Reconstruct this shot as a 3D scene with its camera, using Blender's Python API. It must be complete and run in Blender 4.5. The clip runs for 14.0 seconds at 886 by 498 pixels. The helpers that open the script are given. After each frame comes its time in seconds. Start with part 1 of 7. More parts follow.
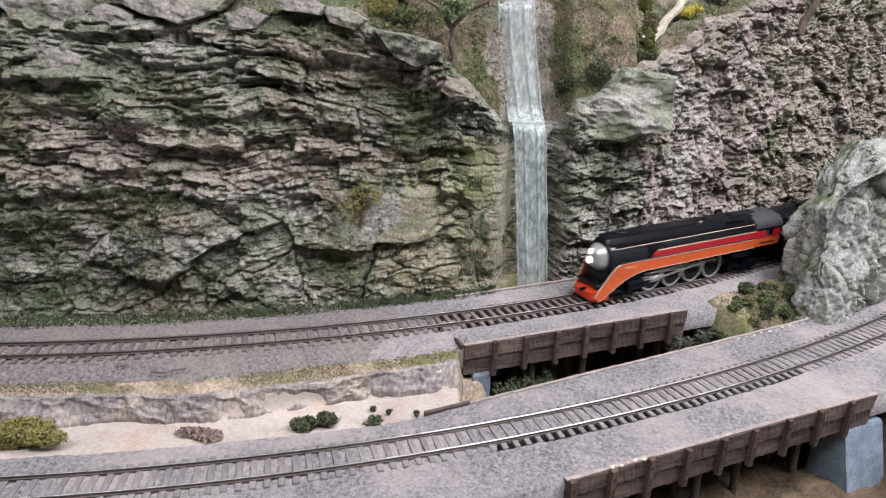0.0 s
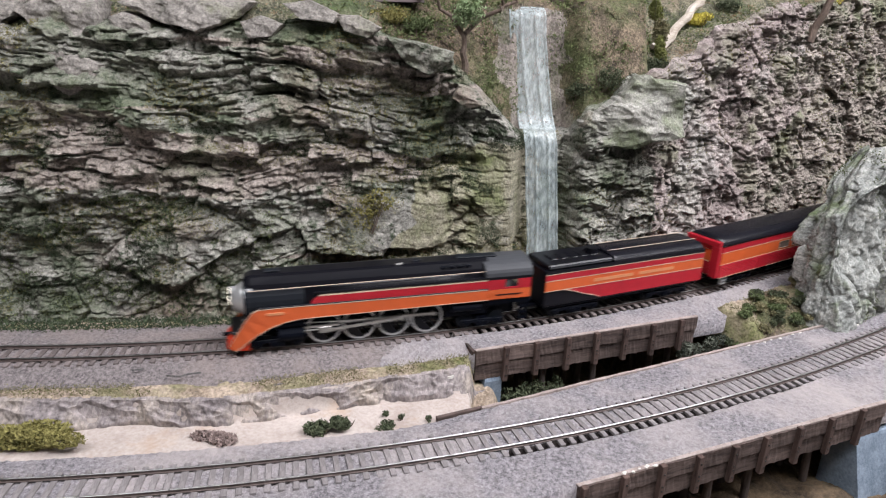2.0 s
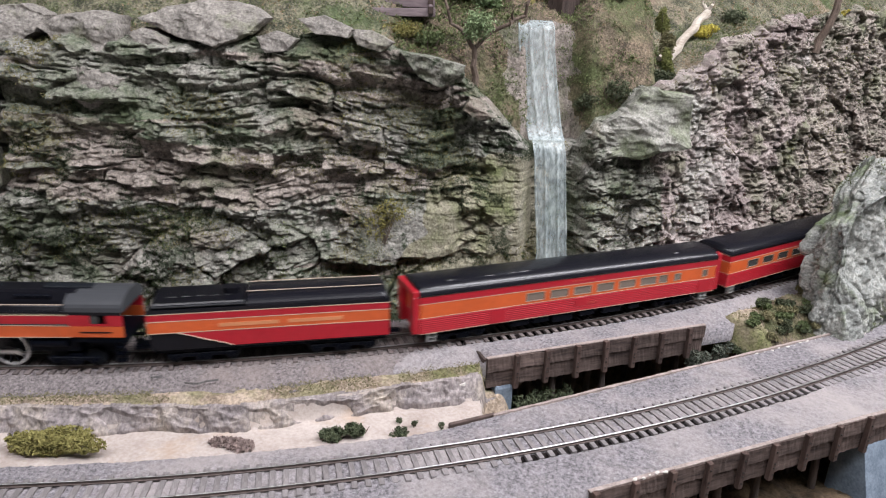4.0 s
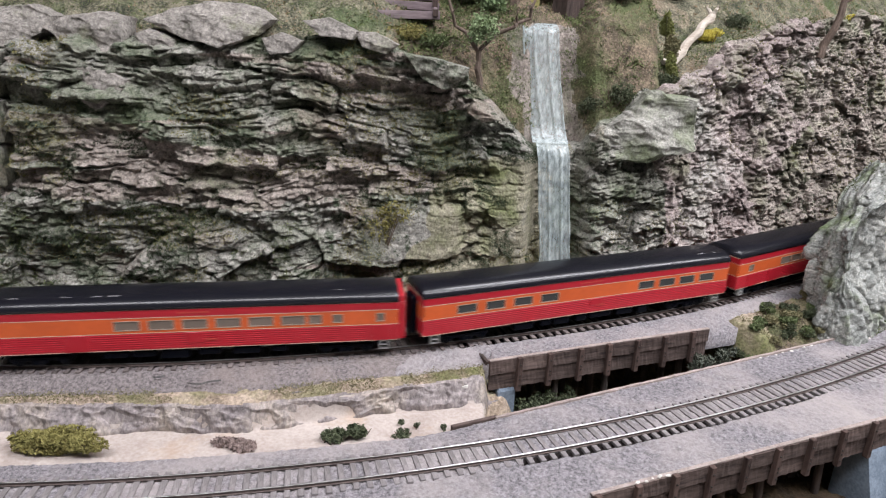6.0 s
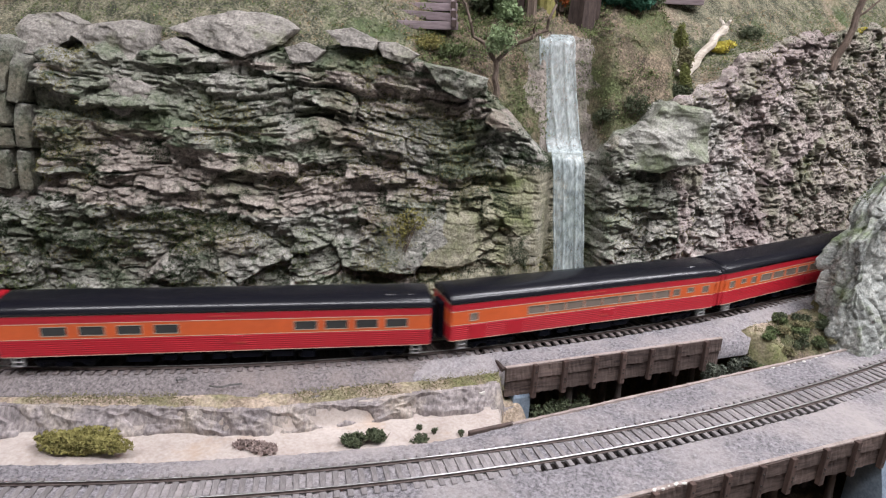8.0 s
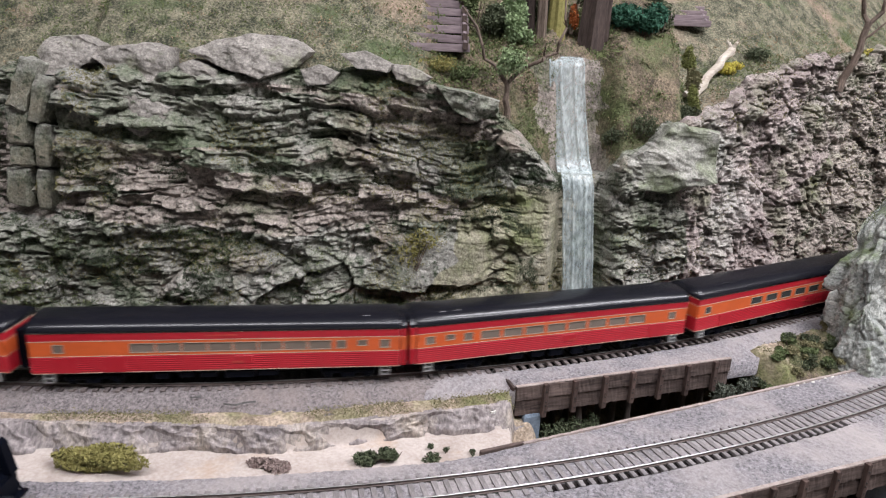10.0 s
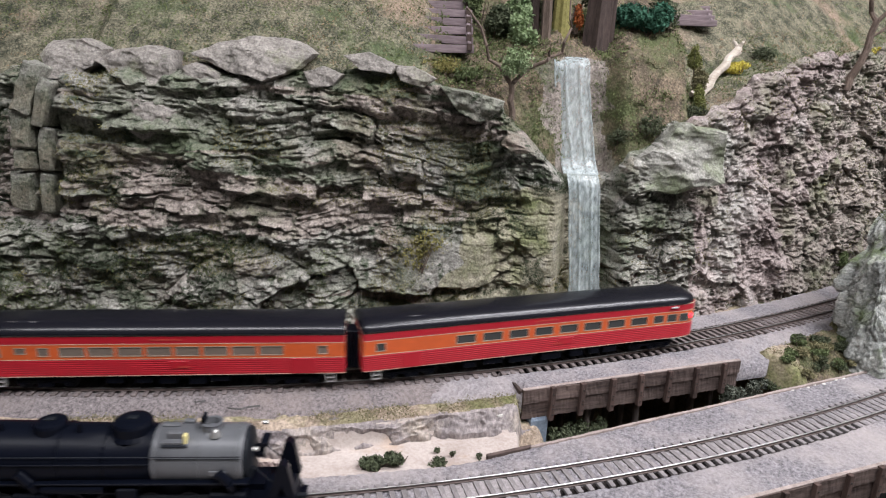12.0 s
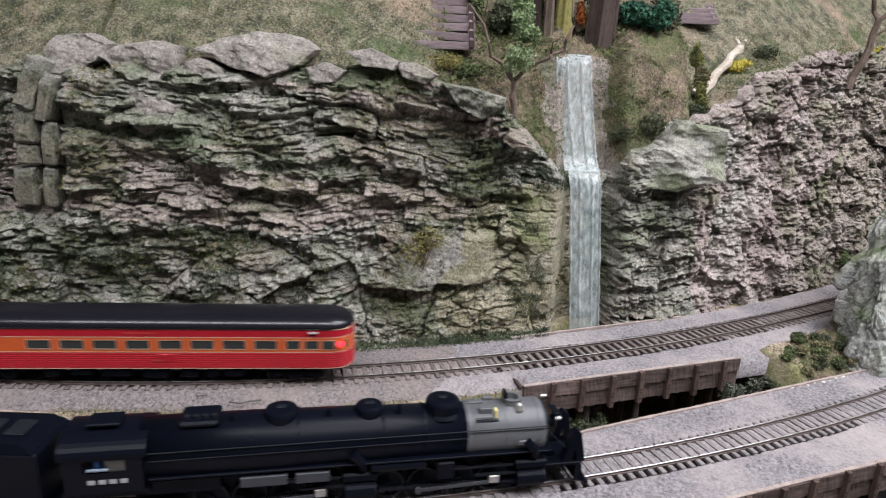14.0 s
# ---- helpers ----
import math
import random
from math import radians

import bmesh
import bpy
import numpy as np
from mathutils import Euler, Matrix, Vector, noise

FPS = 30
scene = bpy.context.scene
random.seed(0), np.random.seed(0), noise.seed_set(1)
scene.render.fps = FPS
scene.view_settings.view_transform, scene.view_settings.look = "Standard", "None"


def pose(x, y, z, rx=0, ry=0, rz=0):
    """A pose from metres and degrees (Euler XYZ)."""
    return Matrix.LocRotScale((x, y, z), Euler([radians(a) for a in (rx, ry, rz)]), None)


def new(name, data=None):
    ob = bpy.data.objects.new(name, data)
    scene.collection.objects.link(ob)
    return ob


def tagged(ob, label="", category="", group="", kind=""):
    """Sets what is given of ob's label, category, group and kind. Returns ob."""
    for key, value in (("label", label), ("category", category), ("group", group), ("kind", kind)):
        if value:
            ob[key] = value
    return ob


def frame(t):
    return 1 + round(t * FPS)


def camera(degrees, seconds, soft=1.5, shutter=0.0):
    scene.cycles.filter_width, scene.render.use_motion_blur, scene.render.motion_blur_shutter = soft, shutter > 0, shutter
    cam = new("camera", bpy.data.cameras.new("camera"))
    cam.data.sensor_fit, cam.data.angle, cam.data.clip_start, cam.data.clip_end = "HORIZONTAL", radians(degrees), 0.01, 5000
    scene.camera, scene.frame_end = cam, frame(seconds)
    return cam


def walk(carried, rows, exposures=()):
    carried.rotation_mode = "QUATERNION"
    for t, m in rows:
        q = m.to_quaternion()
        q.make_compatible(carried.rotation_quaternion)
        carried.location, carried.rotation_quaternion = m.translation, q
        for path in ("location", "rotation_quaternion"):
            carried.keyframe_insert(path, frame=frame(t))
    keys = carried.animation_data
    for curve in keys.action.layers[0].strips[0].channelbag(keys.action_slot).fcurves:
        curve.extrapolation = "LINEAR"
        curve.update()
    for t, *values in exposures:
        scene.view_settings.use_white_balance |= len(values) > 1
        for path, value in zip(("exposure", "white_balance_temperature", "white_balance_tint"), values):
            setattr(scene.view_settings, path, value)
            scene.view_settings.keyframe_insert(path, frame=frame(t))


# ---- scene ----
# A model railway in HO size (1:87), built at its true small size: gauge 16.5 mm.
cam = camera(68.5, 14.0, soft=1.15, shutter=0.8)
METRES, EYE, TILT, LEAN, TURN = 0.060, 0.225, -20.0, -2.0, 0.0
ROWS = [
    (0.0, 0.0, 0.0, 0.0, 0.0, 0.0, -0.0),
    (0.5, -0.0402, 0.0029, 0.0054, -0.05, 0.32, 0.14),
    (1.0, -0.0486, -0.0369, 0.0278, -0.07, 0.62, 0.1),
    (1.5, -0.0497, -0.0589, 0.0344, 0.22, 0.76, 0.13),
    (2.0, -0.073, -0.0587, 0.0196, 0.5, 0.38, -0.25),
    (2.5, -0.0811, -0.0857, 0.0345, 0.55, 0.6, 0.02),
    (3.0, -0.1246, -0.15, 0.0337, 0.76, 0.76, 0.06),
    (5.5, -0.1587, -0.2129, 0.0351, 1.14, 1.44, -0.54),
    (6.0, -0.1527, -0.1992, 0.0131, 1.21, 1.42, -0.56),
    (6.5, -0.2058, -0.2468, 0.0224, 1.22, 1.43, -0.85),
    (7.0, -0.2614, -0.26, 0.0189, 1.36, 1.76, -0.73),
    (7.5, -0.2914, -0.2843, 0.0261, 1.38, 1.86, -0.91),
    (8.0, -0.3206, -0.3106, 0.0342, 1.52, 1.88, -1.19),
    (10.5, -0.4149, -0.4159, 0.1123, 1.92, 3.17, -1.53),
    (11.0, -0.41, -0.3932, 0.1135, 1.97, 3.11, -1.54),
    (11.5, -0.405, -0.3484, 0.093, 2.05, 3.07, -1.35),
    (12.0, -0.4158, -0.3417, 0.0936, 2.33, 3.33, -1.23),
    (12.5, -0.3753, -0.3546, 0.0896, 2.78, 2.83, -1.36),
    (13.0, -0.3944, -0.3372, 0.0834, 2.61, 2.66, -1.7),
    (13.5, -0.4335, -0.3648, 0.0644, 2.72, 2.97, -1.5),
    (14.0, -0.4178, -0.3638, 0.0732, 2.4, 3.13, -1.53),
]
walk(cam, [(t, pose(0, 0, EYE, TILT, LEAN, TURN) @ pose(METRES * x, METRES * y, METRES * z, 90 + pitch, roll, yaw)) for t, x, y, z, yaw, pitch, roll in ROWS])


# ---- light: a closed room with two rows of ceiling tubes ----
world = bpy.data.worlds.new("room_air")
world.use_nodes = True
world.node_tree.nodes["Background"].inputs[0].default_value = (0.9, 0.95, 1.0, 1)
world.node_tree.nodes["Background"].inputs[1].default_value = 0.05
scene.world = world
scene.view_settings.exposure = 0.0


def ceiling_lamp(x, y, z, sx, sy, power):
    data = bpy.data.lights.new("ceiling_lamp", "AREA")
    data.shape, data.size, data.size_y, data.energy = "RECTANGLE", sx, sy, power
    data.color = (0.95, 0.945, 1.0)
    ob = new("ceiling_lamp", data)
    ob.matrix_world = pose(x, y, z)
    return ob


ceiling_lamp(0.35, -0.35, 1.42, 2.6, 0.3, 49)
ceiling_lamp(1.25, 0.35, 1.42, 1.8, 0.3, 46)
ceiling_lamp(-0.2, 2.3, 1.42, 2.0, 0.3, 8)


# ---- materials ----
def material(name, stops, scale=60.0, rough=0.9, metal=0.0, bump=0.3, depth=0.001, fine=6.0, detail=6.0, spec=0.3, stretch=(1, 1, 1), vary=0.0, extra=(), grit=0.0):
    """Noise at two scales through a colour ramp; extra: (colour, scale, from, to) stains laid over it."""
    m = bpy.data.materials.new(name)
    m.use_nodes = True
    nt = m.node_tree
    n, l = nt.nodes, nt.links
    b = n["Principled BSDF"]
    b.inputs["Roughness"].default_value, b.inputs["Metallic"].default_value = rough, metal
    b.inputs["Specular IOR Level"].default_value = spec
    tc = n.new("ShaderNodeTexCoord")
    mp = n.new("ShaderNodeMapping")
    mp.inputs["Scale"].default_value = stretch
    l.new(tc.outputs["Object"], mp.inputs[0])

    def noise_node(sc, det=detail):
        q = n.new("ShaderNodeTexNoise")
        q.inputs["Scale"].default_value, q.inputs["Detail"].default_value = sc, det
        q.inputs["Roughness"].default_value = 0.65
        l.new(mp.outputs[0], q.inputs["Vector"])
        return q

    a, f = noise_node(scale), noise_node(scale * fine, 3.0)
    mix = n.new("ShaderNodeMix")
    mix.data_type = "FLOAT"
    mix.inputs[0].default_value = 0.4
    l.new(a.outputs["Fac"], mix.inputs[2])
    l.new(f.outputs["Fac"], mix.inputs[3])
    ramp = n.new("ShaderNodeValToRGB")
    el = ramp.color_ramp.elements
    while len(el) < len(stops):
        el.new(0.5)
    for e, (p, c) in zip(el, stops):
        e.position, e.color = p, (*c, 1)
    l.new(mix.outputs[0], ramp.inputs[0])
    col = ramp.outputs[0]
    for c, sc, lo, hi in extra:
        q = noise_node(sc, 5.0)
        mr = n.new("ShaderNodeMapRange")
        mr.inputs[1].default_value, mr.inputs[2].default_value = lo, hi
        l.new(q.outputs["Fac"], mr.inputs[0])
        mc = n.new("ShaderNodeMix")
        mc.data_type = "RGBA"
        l.new(mr.outputs[0], mc.inputs[0])
        l.new(col, mc.inputs[6])
        mc.inputs[7].default_value = (*c, 1)
        col = mc.outputs[2]
    if vary:
        oi = n.new("ShaderNodeObjectInfo")
        mr = n.new("ShaderNodeMapRange")
        mr.inputs[3].default_value, mr.inputs[4].default_value = 1 - vary, 1 + vary
        l.new(oi.outputs["Random"], mr.inputs[0])
        hs = n.new("ShaderNodeHueSaturation")
        l.new(mr.outputs[0], hs.inputs["Value"])
        l.new(col, hs.inputs["Color"])
        col = hs.outputs[0]
    height = mix.outputs[0]
    if grit:
        g = noise_node(grit, 4.0)
        mr = n.new("ShaderNodeMapRange")
        mr.inputs[1].default_value, mr.inputs[2].default_value = 0.3, 0.7
        mr.inputs[3].default_value, mr.inputs[4].default_value = 0.5, 1.35
        l.new(g.outputs["Fac"], mr.inputs[0])
        hs = n.new("ShaderNodeHueSaturation")
        l.new(mr.outputs[0], hs.inputs["Value"])
        l.new(col, hs.inputs["Color"])
        col = hs.outputs[0]
        ad = n.new("ShaderNodeMix")
        ad.data_type = "FLOAT"
        ad.inputs[0].default_value = 0.45
        l.new(height, ad.inputs[2])
        l.new(g.outputs["Fac"], ad.inputs[3])
        height = ad.outputs[0]
    l.new(col, b.inputs["Base Color"])
    if bump:
        bp = n.new("ShaderNodeBump")
        bp.inputs["Strength"].default_value, bp.inputs["Distance"].default_value = bump, depth
        l.new(height, bp.inputs["Height"])
        l.new(bp.outputs[0], b.inputs["Normal"])
    return m


def two(a, b, lo=0.35, hi=0.65):
    return [(lo, a), (hi, b)]


ROCK = material("grey_rock", [(0.28, (0.099, 0.098, 0.085)), (0.42, (0.217, 0.208, 0.184)), (0.55, (0.325, 0.310, 0.275)), (0.72, (0.461, 0.436, 0.390))], 40, bump=0.8, depth=0.0026, fine=8, grit=520,
                extra=(((0.105, 0.128, 0.072), 15, 0.44, 0.66), ((0.27, 0.205, 0.17), 8, 0.53, 0.70), ((0.048, 0.064, 0.036), 75, 0.55, 0.68), ((0.05, 0.066, 0.04), 190, 0.56, 0.66)))
WARMROCK = material("warm_grey_rock", [(0.28, (0.133, 0.110, 0.096)), (0.42, (0.240, 0.204, 0.178)), (0.55, (0.332, 0.286, 0.251)), (0.72, (0.426, 0.382, 0.342))], 40, bump=0.8, depth=0.0026, fine=8, grit=520,
                    extra=(((0.17, 0.18, 0.11), 18, 0.52, 0.70), ((0.065, 0.072, 0.045), 75, 0.56, 0.70), ((0.06, 0.06, 0.045), 190, 0.57, 0.68)))
OLIVEROCK = material("olive_tan_rock", [(0.28, (0.125, 0.119, 0.076)), (0.42, (0.224, 0.207, 0.148)), (0.55, (0.309, 0.282, 0.210)), (0.72, (0.404, 0.371, 0.296))], 34, bump=0.8, depth=0.0026, fine=9, grit=520,
                     extra=(((0.15, 0.165, 0.075), 18, 0.50, 0.68), ((0.37, 0.35, 0.3), 30, 0.58, 0.74)))
PINK = material("pink_brown_rock", [(0.3, (0.140, 0.111, 0.104)), (0.45, (0.266, 0.217, 0.204)), (0.58, (0.378, 0.321, 0.299)), (0.72, (0.492, 0.438, 0.404))], 26, bump=0.8, depth=0.0026, grit=520, fine=9,
                extra=(((0.17, 0.17, 0.11), 14, 0.50, 0.68), ((0.40, 0.39, 0.36), 10, 0.52, 0.70)))
PALE = material("pale_grey_rock", [(0.3, (0.134, 0.143, 0.126)), (0.45, (0.269, 0.277, 0.260)), (0.6, (0.403, 0.403, 0.370)), (0.75, (0.521, 0.504, 0.462))], 30, bump=0.9, depth=0.002, grit=520, fine=8,
                extra=(((0.13, 0.17, 0.07), 16, 0.52, 0.66),))
BALLAST = material("grey_ballast", two((0.055, 0.051, 0.055), (0.345, 0.320, 0.337), 0.35, 0.66), 480, bump=1.0, depth=0.0008, fine=3.2, detail=3, extra=(((0.36, 0.32, 0.31), 12, 0.45, 0.7),))
TRACKBED = material("rusty_ballast", two((0.056, 0.049, 0.050), (0.296, 0.259, 0.256), 0.35, 0.66), 480, bump=1.0, depth=0.0008, fine=3.2, detail=3, extra=(((0.25, 0.205, 0.188), 16, 0.48, 0.75),))
SAND = material("pale_sand", two((0.33, 0.272, 0.24), (0.53, 0.468, 0.432)), 30, bump=0.4, fine=14, extra=(((0.4, 0.27, 0.17), 11, 0.58, 0.75),))
BANK = material("dry_bank_rock", two((0.15, 0.13, 0.132), (0.34, 0.298, 0.288)), 60, bump=0.8, depth=0.0012, grit=450, stretch=(1, 0.6, 0.6), extra=(((0.42, 0.36, 0.30), 26, 0.48, 0.66),))
EARTH = material("brown_earth", two((0.05, 0.04, 0.028), (0.28, 0.215, 0.15), 0.41, 0.61), 80, bump=1.0, depth=0.003, fine=7, grit=420, extra=(((0.10, 0.115, 0.05), 15, 0.48, 0.64), ((0.05, 0.045, 0.03), 40, 0.58, 0.72)))
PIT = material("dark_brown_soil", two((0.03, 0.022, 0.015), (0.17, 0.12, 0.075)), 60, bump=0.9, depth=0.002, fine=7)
VERGE = material("tan_verge", two((0.19, 0.145, 0.105), (0.46, 0.37, 0.29)), 50, bump=0.7, depth=0.001, fine=8, grit=500, extra=(((0.17, 0.175, 0.075), 16, 0.48, 0.62),))
MEADOW = material("meadow_turf", two((0.043, 0.048, 0.030), (0.258, 0.233, 0.163), 0.41, 0.60), 70, bump=1.0, depth=0.003, fine=8, grit=420, extra=(((0.085, 0.115, 0.05), 20, 0.52, 0.7), ((0.33, 0.24, 0.18), 9, 0.55, 0.7)))
TIE = material("weathered_tie", two((0.075, 0.06, 0.057), (0.225, 0.188, 0.18)), 300, bump=0.4, depth=0.0003, stretch=(1, 0.2, 1), vary=0.25)
GREYTIE = material("grey_weathered_tie", two((0.12, 0.108, 0.106), (0.27, 0.245, 0.245)), 300, bump=0.4, depth=0.0003, stretch=(1, 0.2, 1), vary=0.15)
RAILM = material("brown_rail_side", two((0.05, 0.038, 0.034), (0.13, 0.1, 0.09)), 200, rough=0.6, metal=0.3, bump=0.1, depth=0.0002)
RAILTOP = material("polished_rail_head", two((0.30, 0.295, 0.29), (0.48, 0.47, 0.46)), 300, rough=0.32, metal=1.0, bump=0.0)
PLANK = material("weathered_brown_plank", two((0.03, 0.021, 0.019), (0.165, 0.12, 0.105)), 90, bump=0.7, depth=0.0006, stretch=(0.15, 0.15, 1), vary=0.2)
PILE = material("dark_timber_pile", two((0.035, 0.028, 0.025), (0.14, 0.11, 0.1)), 90, bump=0.6, depth=0.0005, stretch=(1, 1, 0.15))
# near-black colour standing in for the shade down between the sleepers
SHADOWY = material("shade_dark_deck_timber", two((0.008, 0.006, 0.006), (0.035, 0.027, 0.025)), 90, bump=0.4, depth=0.0005)
CONCRETE = material("blue_grey_concrete", two((0.10, 0.13, 0.17), (0.23, 0.28, 0.34)), 90, bump=0.5)
PLASTER = material("room_plaster", two((0.40, 0.39, 0.38), (0.46, 0.45, 0.44)), 3, bump=0.05)
CARPET = material("room_carpet", two((0.16, 0.16, 0.17), (0.26, 0.26, 0.27)), 90, bump=0.3)


# ---- mesh helpers ----
def mesh_object(name, verts, faces, mat, parent=None, smooth=False, kind=""):
    me = bpy.data.meshes.new(name)
    me.from_pydata([tuple(v) for v in verts], [], faces)
    me.validate()
    if smooth:
        me.shade_smooth()
    me.materials.append(mat)
    ob = new(name, me)
    ob.parent = parent
    if kind:
        tagged(ob, kind=kind)
    return ob


def part(name, bm, mat, parent=None, label="", smooth=False):
    me = bpy.data.meshes.new(name)
    bmesh.ops.recalc_face_normals(bm, faces=bm.faces)
    bm.to_mesh(me)
    bm.free()
    if smooth:
        me.shade_smooth()
    me.materials.append(mat)
    ob = new(name, me)
    ob.parent = parent
    if label:
        tagged(ob, label=label)
    return ob


def shared(name, me, parent, m=None):
    ob = new(name, me)
    ob.parent = parent
    if m is not None:
        ob.matrix_basis = m
    return ob


def sheet(name, P, mats, smooth=False, pick=None):
    """A grid of places P (rows, columns, 3) as one mesh."""
    nv, nu = P.shape[:2]
    me = bpy.data.meshes.new(name)
    i = np.arange(nv * nu).reshape(nv, nu)
    q = np.stack([i[:-1, :-1], i[:-1, 1:], i[1:, 1:], i[1:, :-1]], -1).reshape(-1, 4)
    me.vertices.add(nv * nu)
    me.vertices.foreach_set("co", P.reshape(-1).astype(np.float32))
    me.loops.add(q.size)
    me.loops.foreach_set("vertex_index", q.reshape(-1).astype(np.int32))
    me.polygons.add(len(q))
    me.polygons.foreach_set("loop_start", (np.arange(len(q)) * 4).astype(np.int32))
    if pick is not None:
        c = P.reshape(-1, 3)[q].mean(1)
        me.polygons.foreach_set("material_index", pick(c).astype(np.int32))
    me.update(calc_edges=True)
    me.validate()
    if smooth:
        me.shade_smooth()
    for m in mats:
        me.materials.append(m)
    return new(name, me)


def box(bm, x0, x1, y0, y1, z0, z1, bevel=0.0, m=None):
    vs = [bm.verts.new((x, y, z)) for z in (z0, z1) for y in (y0, y1) for x in (x0, x1)]
    fs = [bm.faces.new([vs[k] for k in f]) for f in ((0, 2, 3, 1), (4, 5, 7, 6), (0, 1, 5, 4), (2, 6, 7, 3), (0, 4, 6, 2), (1, 3, 7, 5))]
    if bevel:
        es = list({e for f in fs for e in f.edges})
        r = bmesh.ops.bevel(bm, geom=es, offset=bevel, segments=1, affect="EDGES")
        vs = list({v for f in r["faces"] for v in f.verts} | {v for v in vs if v.is_valid})
    if m is not None:
        bmesh.ops.transform(bm, matrix=m, verts=[v for v in vs if v.is_valid])
    return bm


def tube(bm, a, b, r0, r1=None, n=10, cap=True):
    """A round bar from a to b."""
    a, b = Vector(a), Vector(b)
    r1 = r0 if r1 is None else r1
    d = (b - a).normalized()
    u = d.orthogonal().normalized()
    w = d.cross(u)
    ra, rb = [], []
    for k in range(n):
        t = 2 * math.pi * k / n
        o = u * math.cos(t) + w * math.sin(t)
        ra.append(bm.verts.new(a + o * r0))
        rb.append(bm.verts.new(b + o * r1))
    for k in range(n):
        j = (k + 1) % n
        bm.faces.new((ra[k], ra[j], rb[j], rb[k]))
    if cap:
        bm.faces.new(ra[::-1])
        bm.faces.new(rb)
    return bm


def loft(bm, rings, cap=True, close=True):
    vr = [[bm.verts.new(p) for p in r] for r in rings]
    n = len(vr[0])
    for a, b in zip(vr[:-1], vr[1:]):
        for k in range(n if close else n - 1):
            j = (k + 1) % n
            bm.faces.new((a[k], a[j], b[j], b[k]))
    if cap and close:
        bm.faces.new(vr[0][::-1])
        bm.faces.new(vr[-1])
    return bm


TABLE = np.random.RandomState(7).rand(256, 256)


def value_noise(x, y, seed=0):
    x, y = x + seed * 17.31, y + seed * 9.77
    i, j = np.floor(x).astype(int), np.floor(y).astype(int)
    f, g = x - i, y - j
    f, g = f * f * (3 - 2 * f), g * g * (3 - 2 * g)
    T = lambda a, b: TABLE[a % 256, b % 256]
    return (T(i, j) * (1 - f) + T(i + 1, j) * f) * (1 - g) + (T(i, j + 1) * (1 - f) + T(i + 1, j + 1) * f) * g


def fbm(x, y, seed=0, octaves=4):
    s, a, tot = 0.0, 1.0, 0.0
    for k in range(octaves):
        s = s + a * value_noise(x * 2 ** k, y * 2 ** k, seed + k)
        tot += a
        a *= 0.5
    return s / tot - 0.5


def smooth01(x, a, b):
    t = np.clip((x - a) / (b - a), 0, 1)
    return t * t * (3 - 2 * t)


# ---- the two track lines in plan ----
class Line:
    def __init__(self, coeff, x0, x1, rail_z):
        self.c, self.x0, self.x1, self.z = coeff, x0, x1, rail_z
        self.xs = np.linspace(-3.2, 3.2, 12801)
        self.ys = self.y(self.xs)
        s = np.concatenate([[0], np.cumsum(np.hypot(np.diff(self.xs), np.diff(self.ys)))])
        self.s = s - np.interp(0, self.xs, s)

    def y(self, x):
        a, b, c = self.c
        q = np.clip(x, self.x0, self.x1)
        y = a * q * q + b * q + c
        return y + np.where(x > self.x1, (2 * a * self.x1 + b) * (x - self.x1), 0)

    def at(self, s, off=0.0):
        """The place and heading at s along the line; off: metres to its far side."""
        x, y = np.interp(s, self.s, self.xs), np.interp(s, self.s, self.ys)
        e = 0.002
        tx = np.interp(s + e, self.s, self.xs) - np.interp(s - e, self.s, self.xs)
        ty = np.interp(s + e, self.s, self.ys) - np.interp(s - e, self.s, self.ys)
        h = np.hypot(tx, ty)
        return x - off * ty / h, y + off * tx / h, np.arctan2(ty, tx)

    def s_of(self, x):
        return np.interp(x, self.xs, self.s)


BACK = Line((0.4425, 0.3485, 0.4339), -0.394, 0.45, 0.012)
FRONT = Line((0.4172, 0.31, 0.3125), -0.3715, 0.45, -0.006)

# straight edges of the two trestles and of the lower ballast, from west to east
BACK_EDGE = ((0.022, 0.4000), (0.202, 0.4710))
FRONT_EDGE = ((0.074, 0.2860), (0.303, 0.3830))
FAR_EDGE = ((0.026, 0.3560), (0.337, 0.5060))


def to_edge(line, s, edge):
    """How far the line lies from a straight edge, along the line's own normal."""
    (ax, ay), (bx_, by_) = edge
    x, y, a = line.at(s)
    nx, ny = -(by_ - ay), bx_ - ax
    return ((x - ax) * nx + (y - ay) * ny) / (-np.sin(a) * nx + np.cos(a) * ny)


def back_near(s):
    x = line_x(BACK, s)
    k = smooth01(x, 0.000, 0.012) * (1 - smooth01(x, 0.206, 0.226))
    plain = np.interp(x, (-0.40, -0.257, -0.228, -0.192, -0.156, -0.125, -0.09, -0.06, -0.024, 0.01), (0.030, 0.030, 0.030, 0.035, 0.043, 0.042, 0.040, 0.037, 0.035, 0.036)) + 0.004 * fbm(x * 60, x * 0 + 3, 91, 3)
    return plain + (to_edge(BACK, s, BACK_EDGE) - 0.0005 - plain) * k


def front_near(s):
    x = line_x(FRONT, s)
    k = smooth01(x, 0.02, 0.09) * (1 - smooth01(x, 0.36, 0.42))
    return 0.048 + (to_edge(FRONT, s, FRONT_EDGE) - 0.0005 - 0.048) * k


def front_far(s):
    x = line_x(FRONT, s)
    k = smooth01(x, -0.04, 0.02) * (1 - smooth01(x, 0.34, 0.37))
    return 0.0275 + (-to_edge(FRONT, s, FAR_EDGE) - 0.0275) * k


def line_x(line, s):
    return np.interp(s, line.s, line.xs)


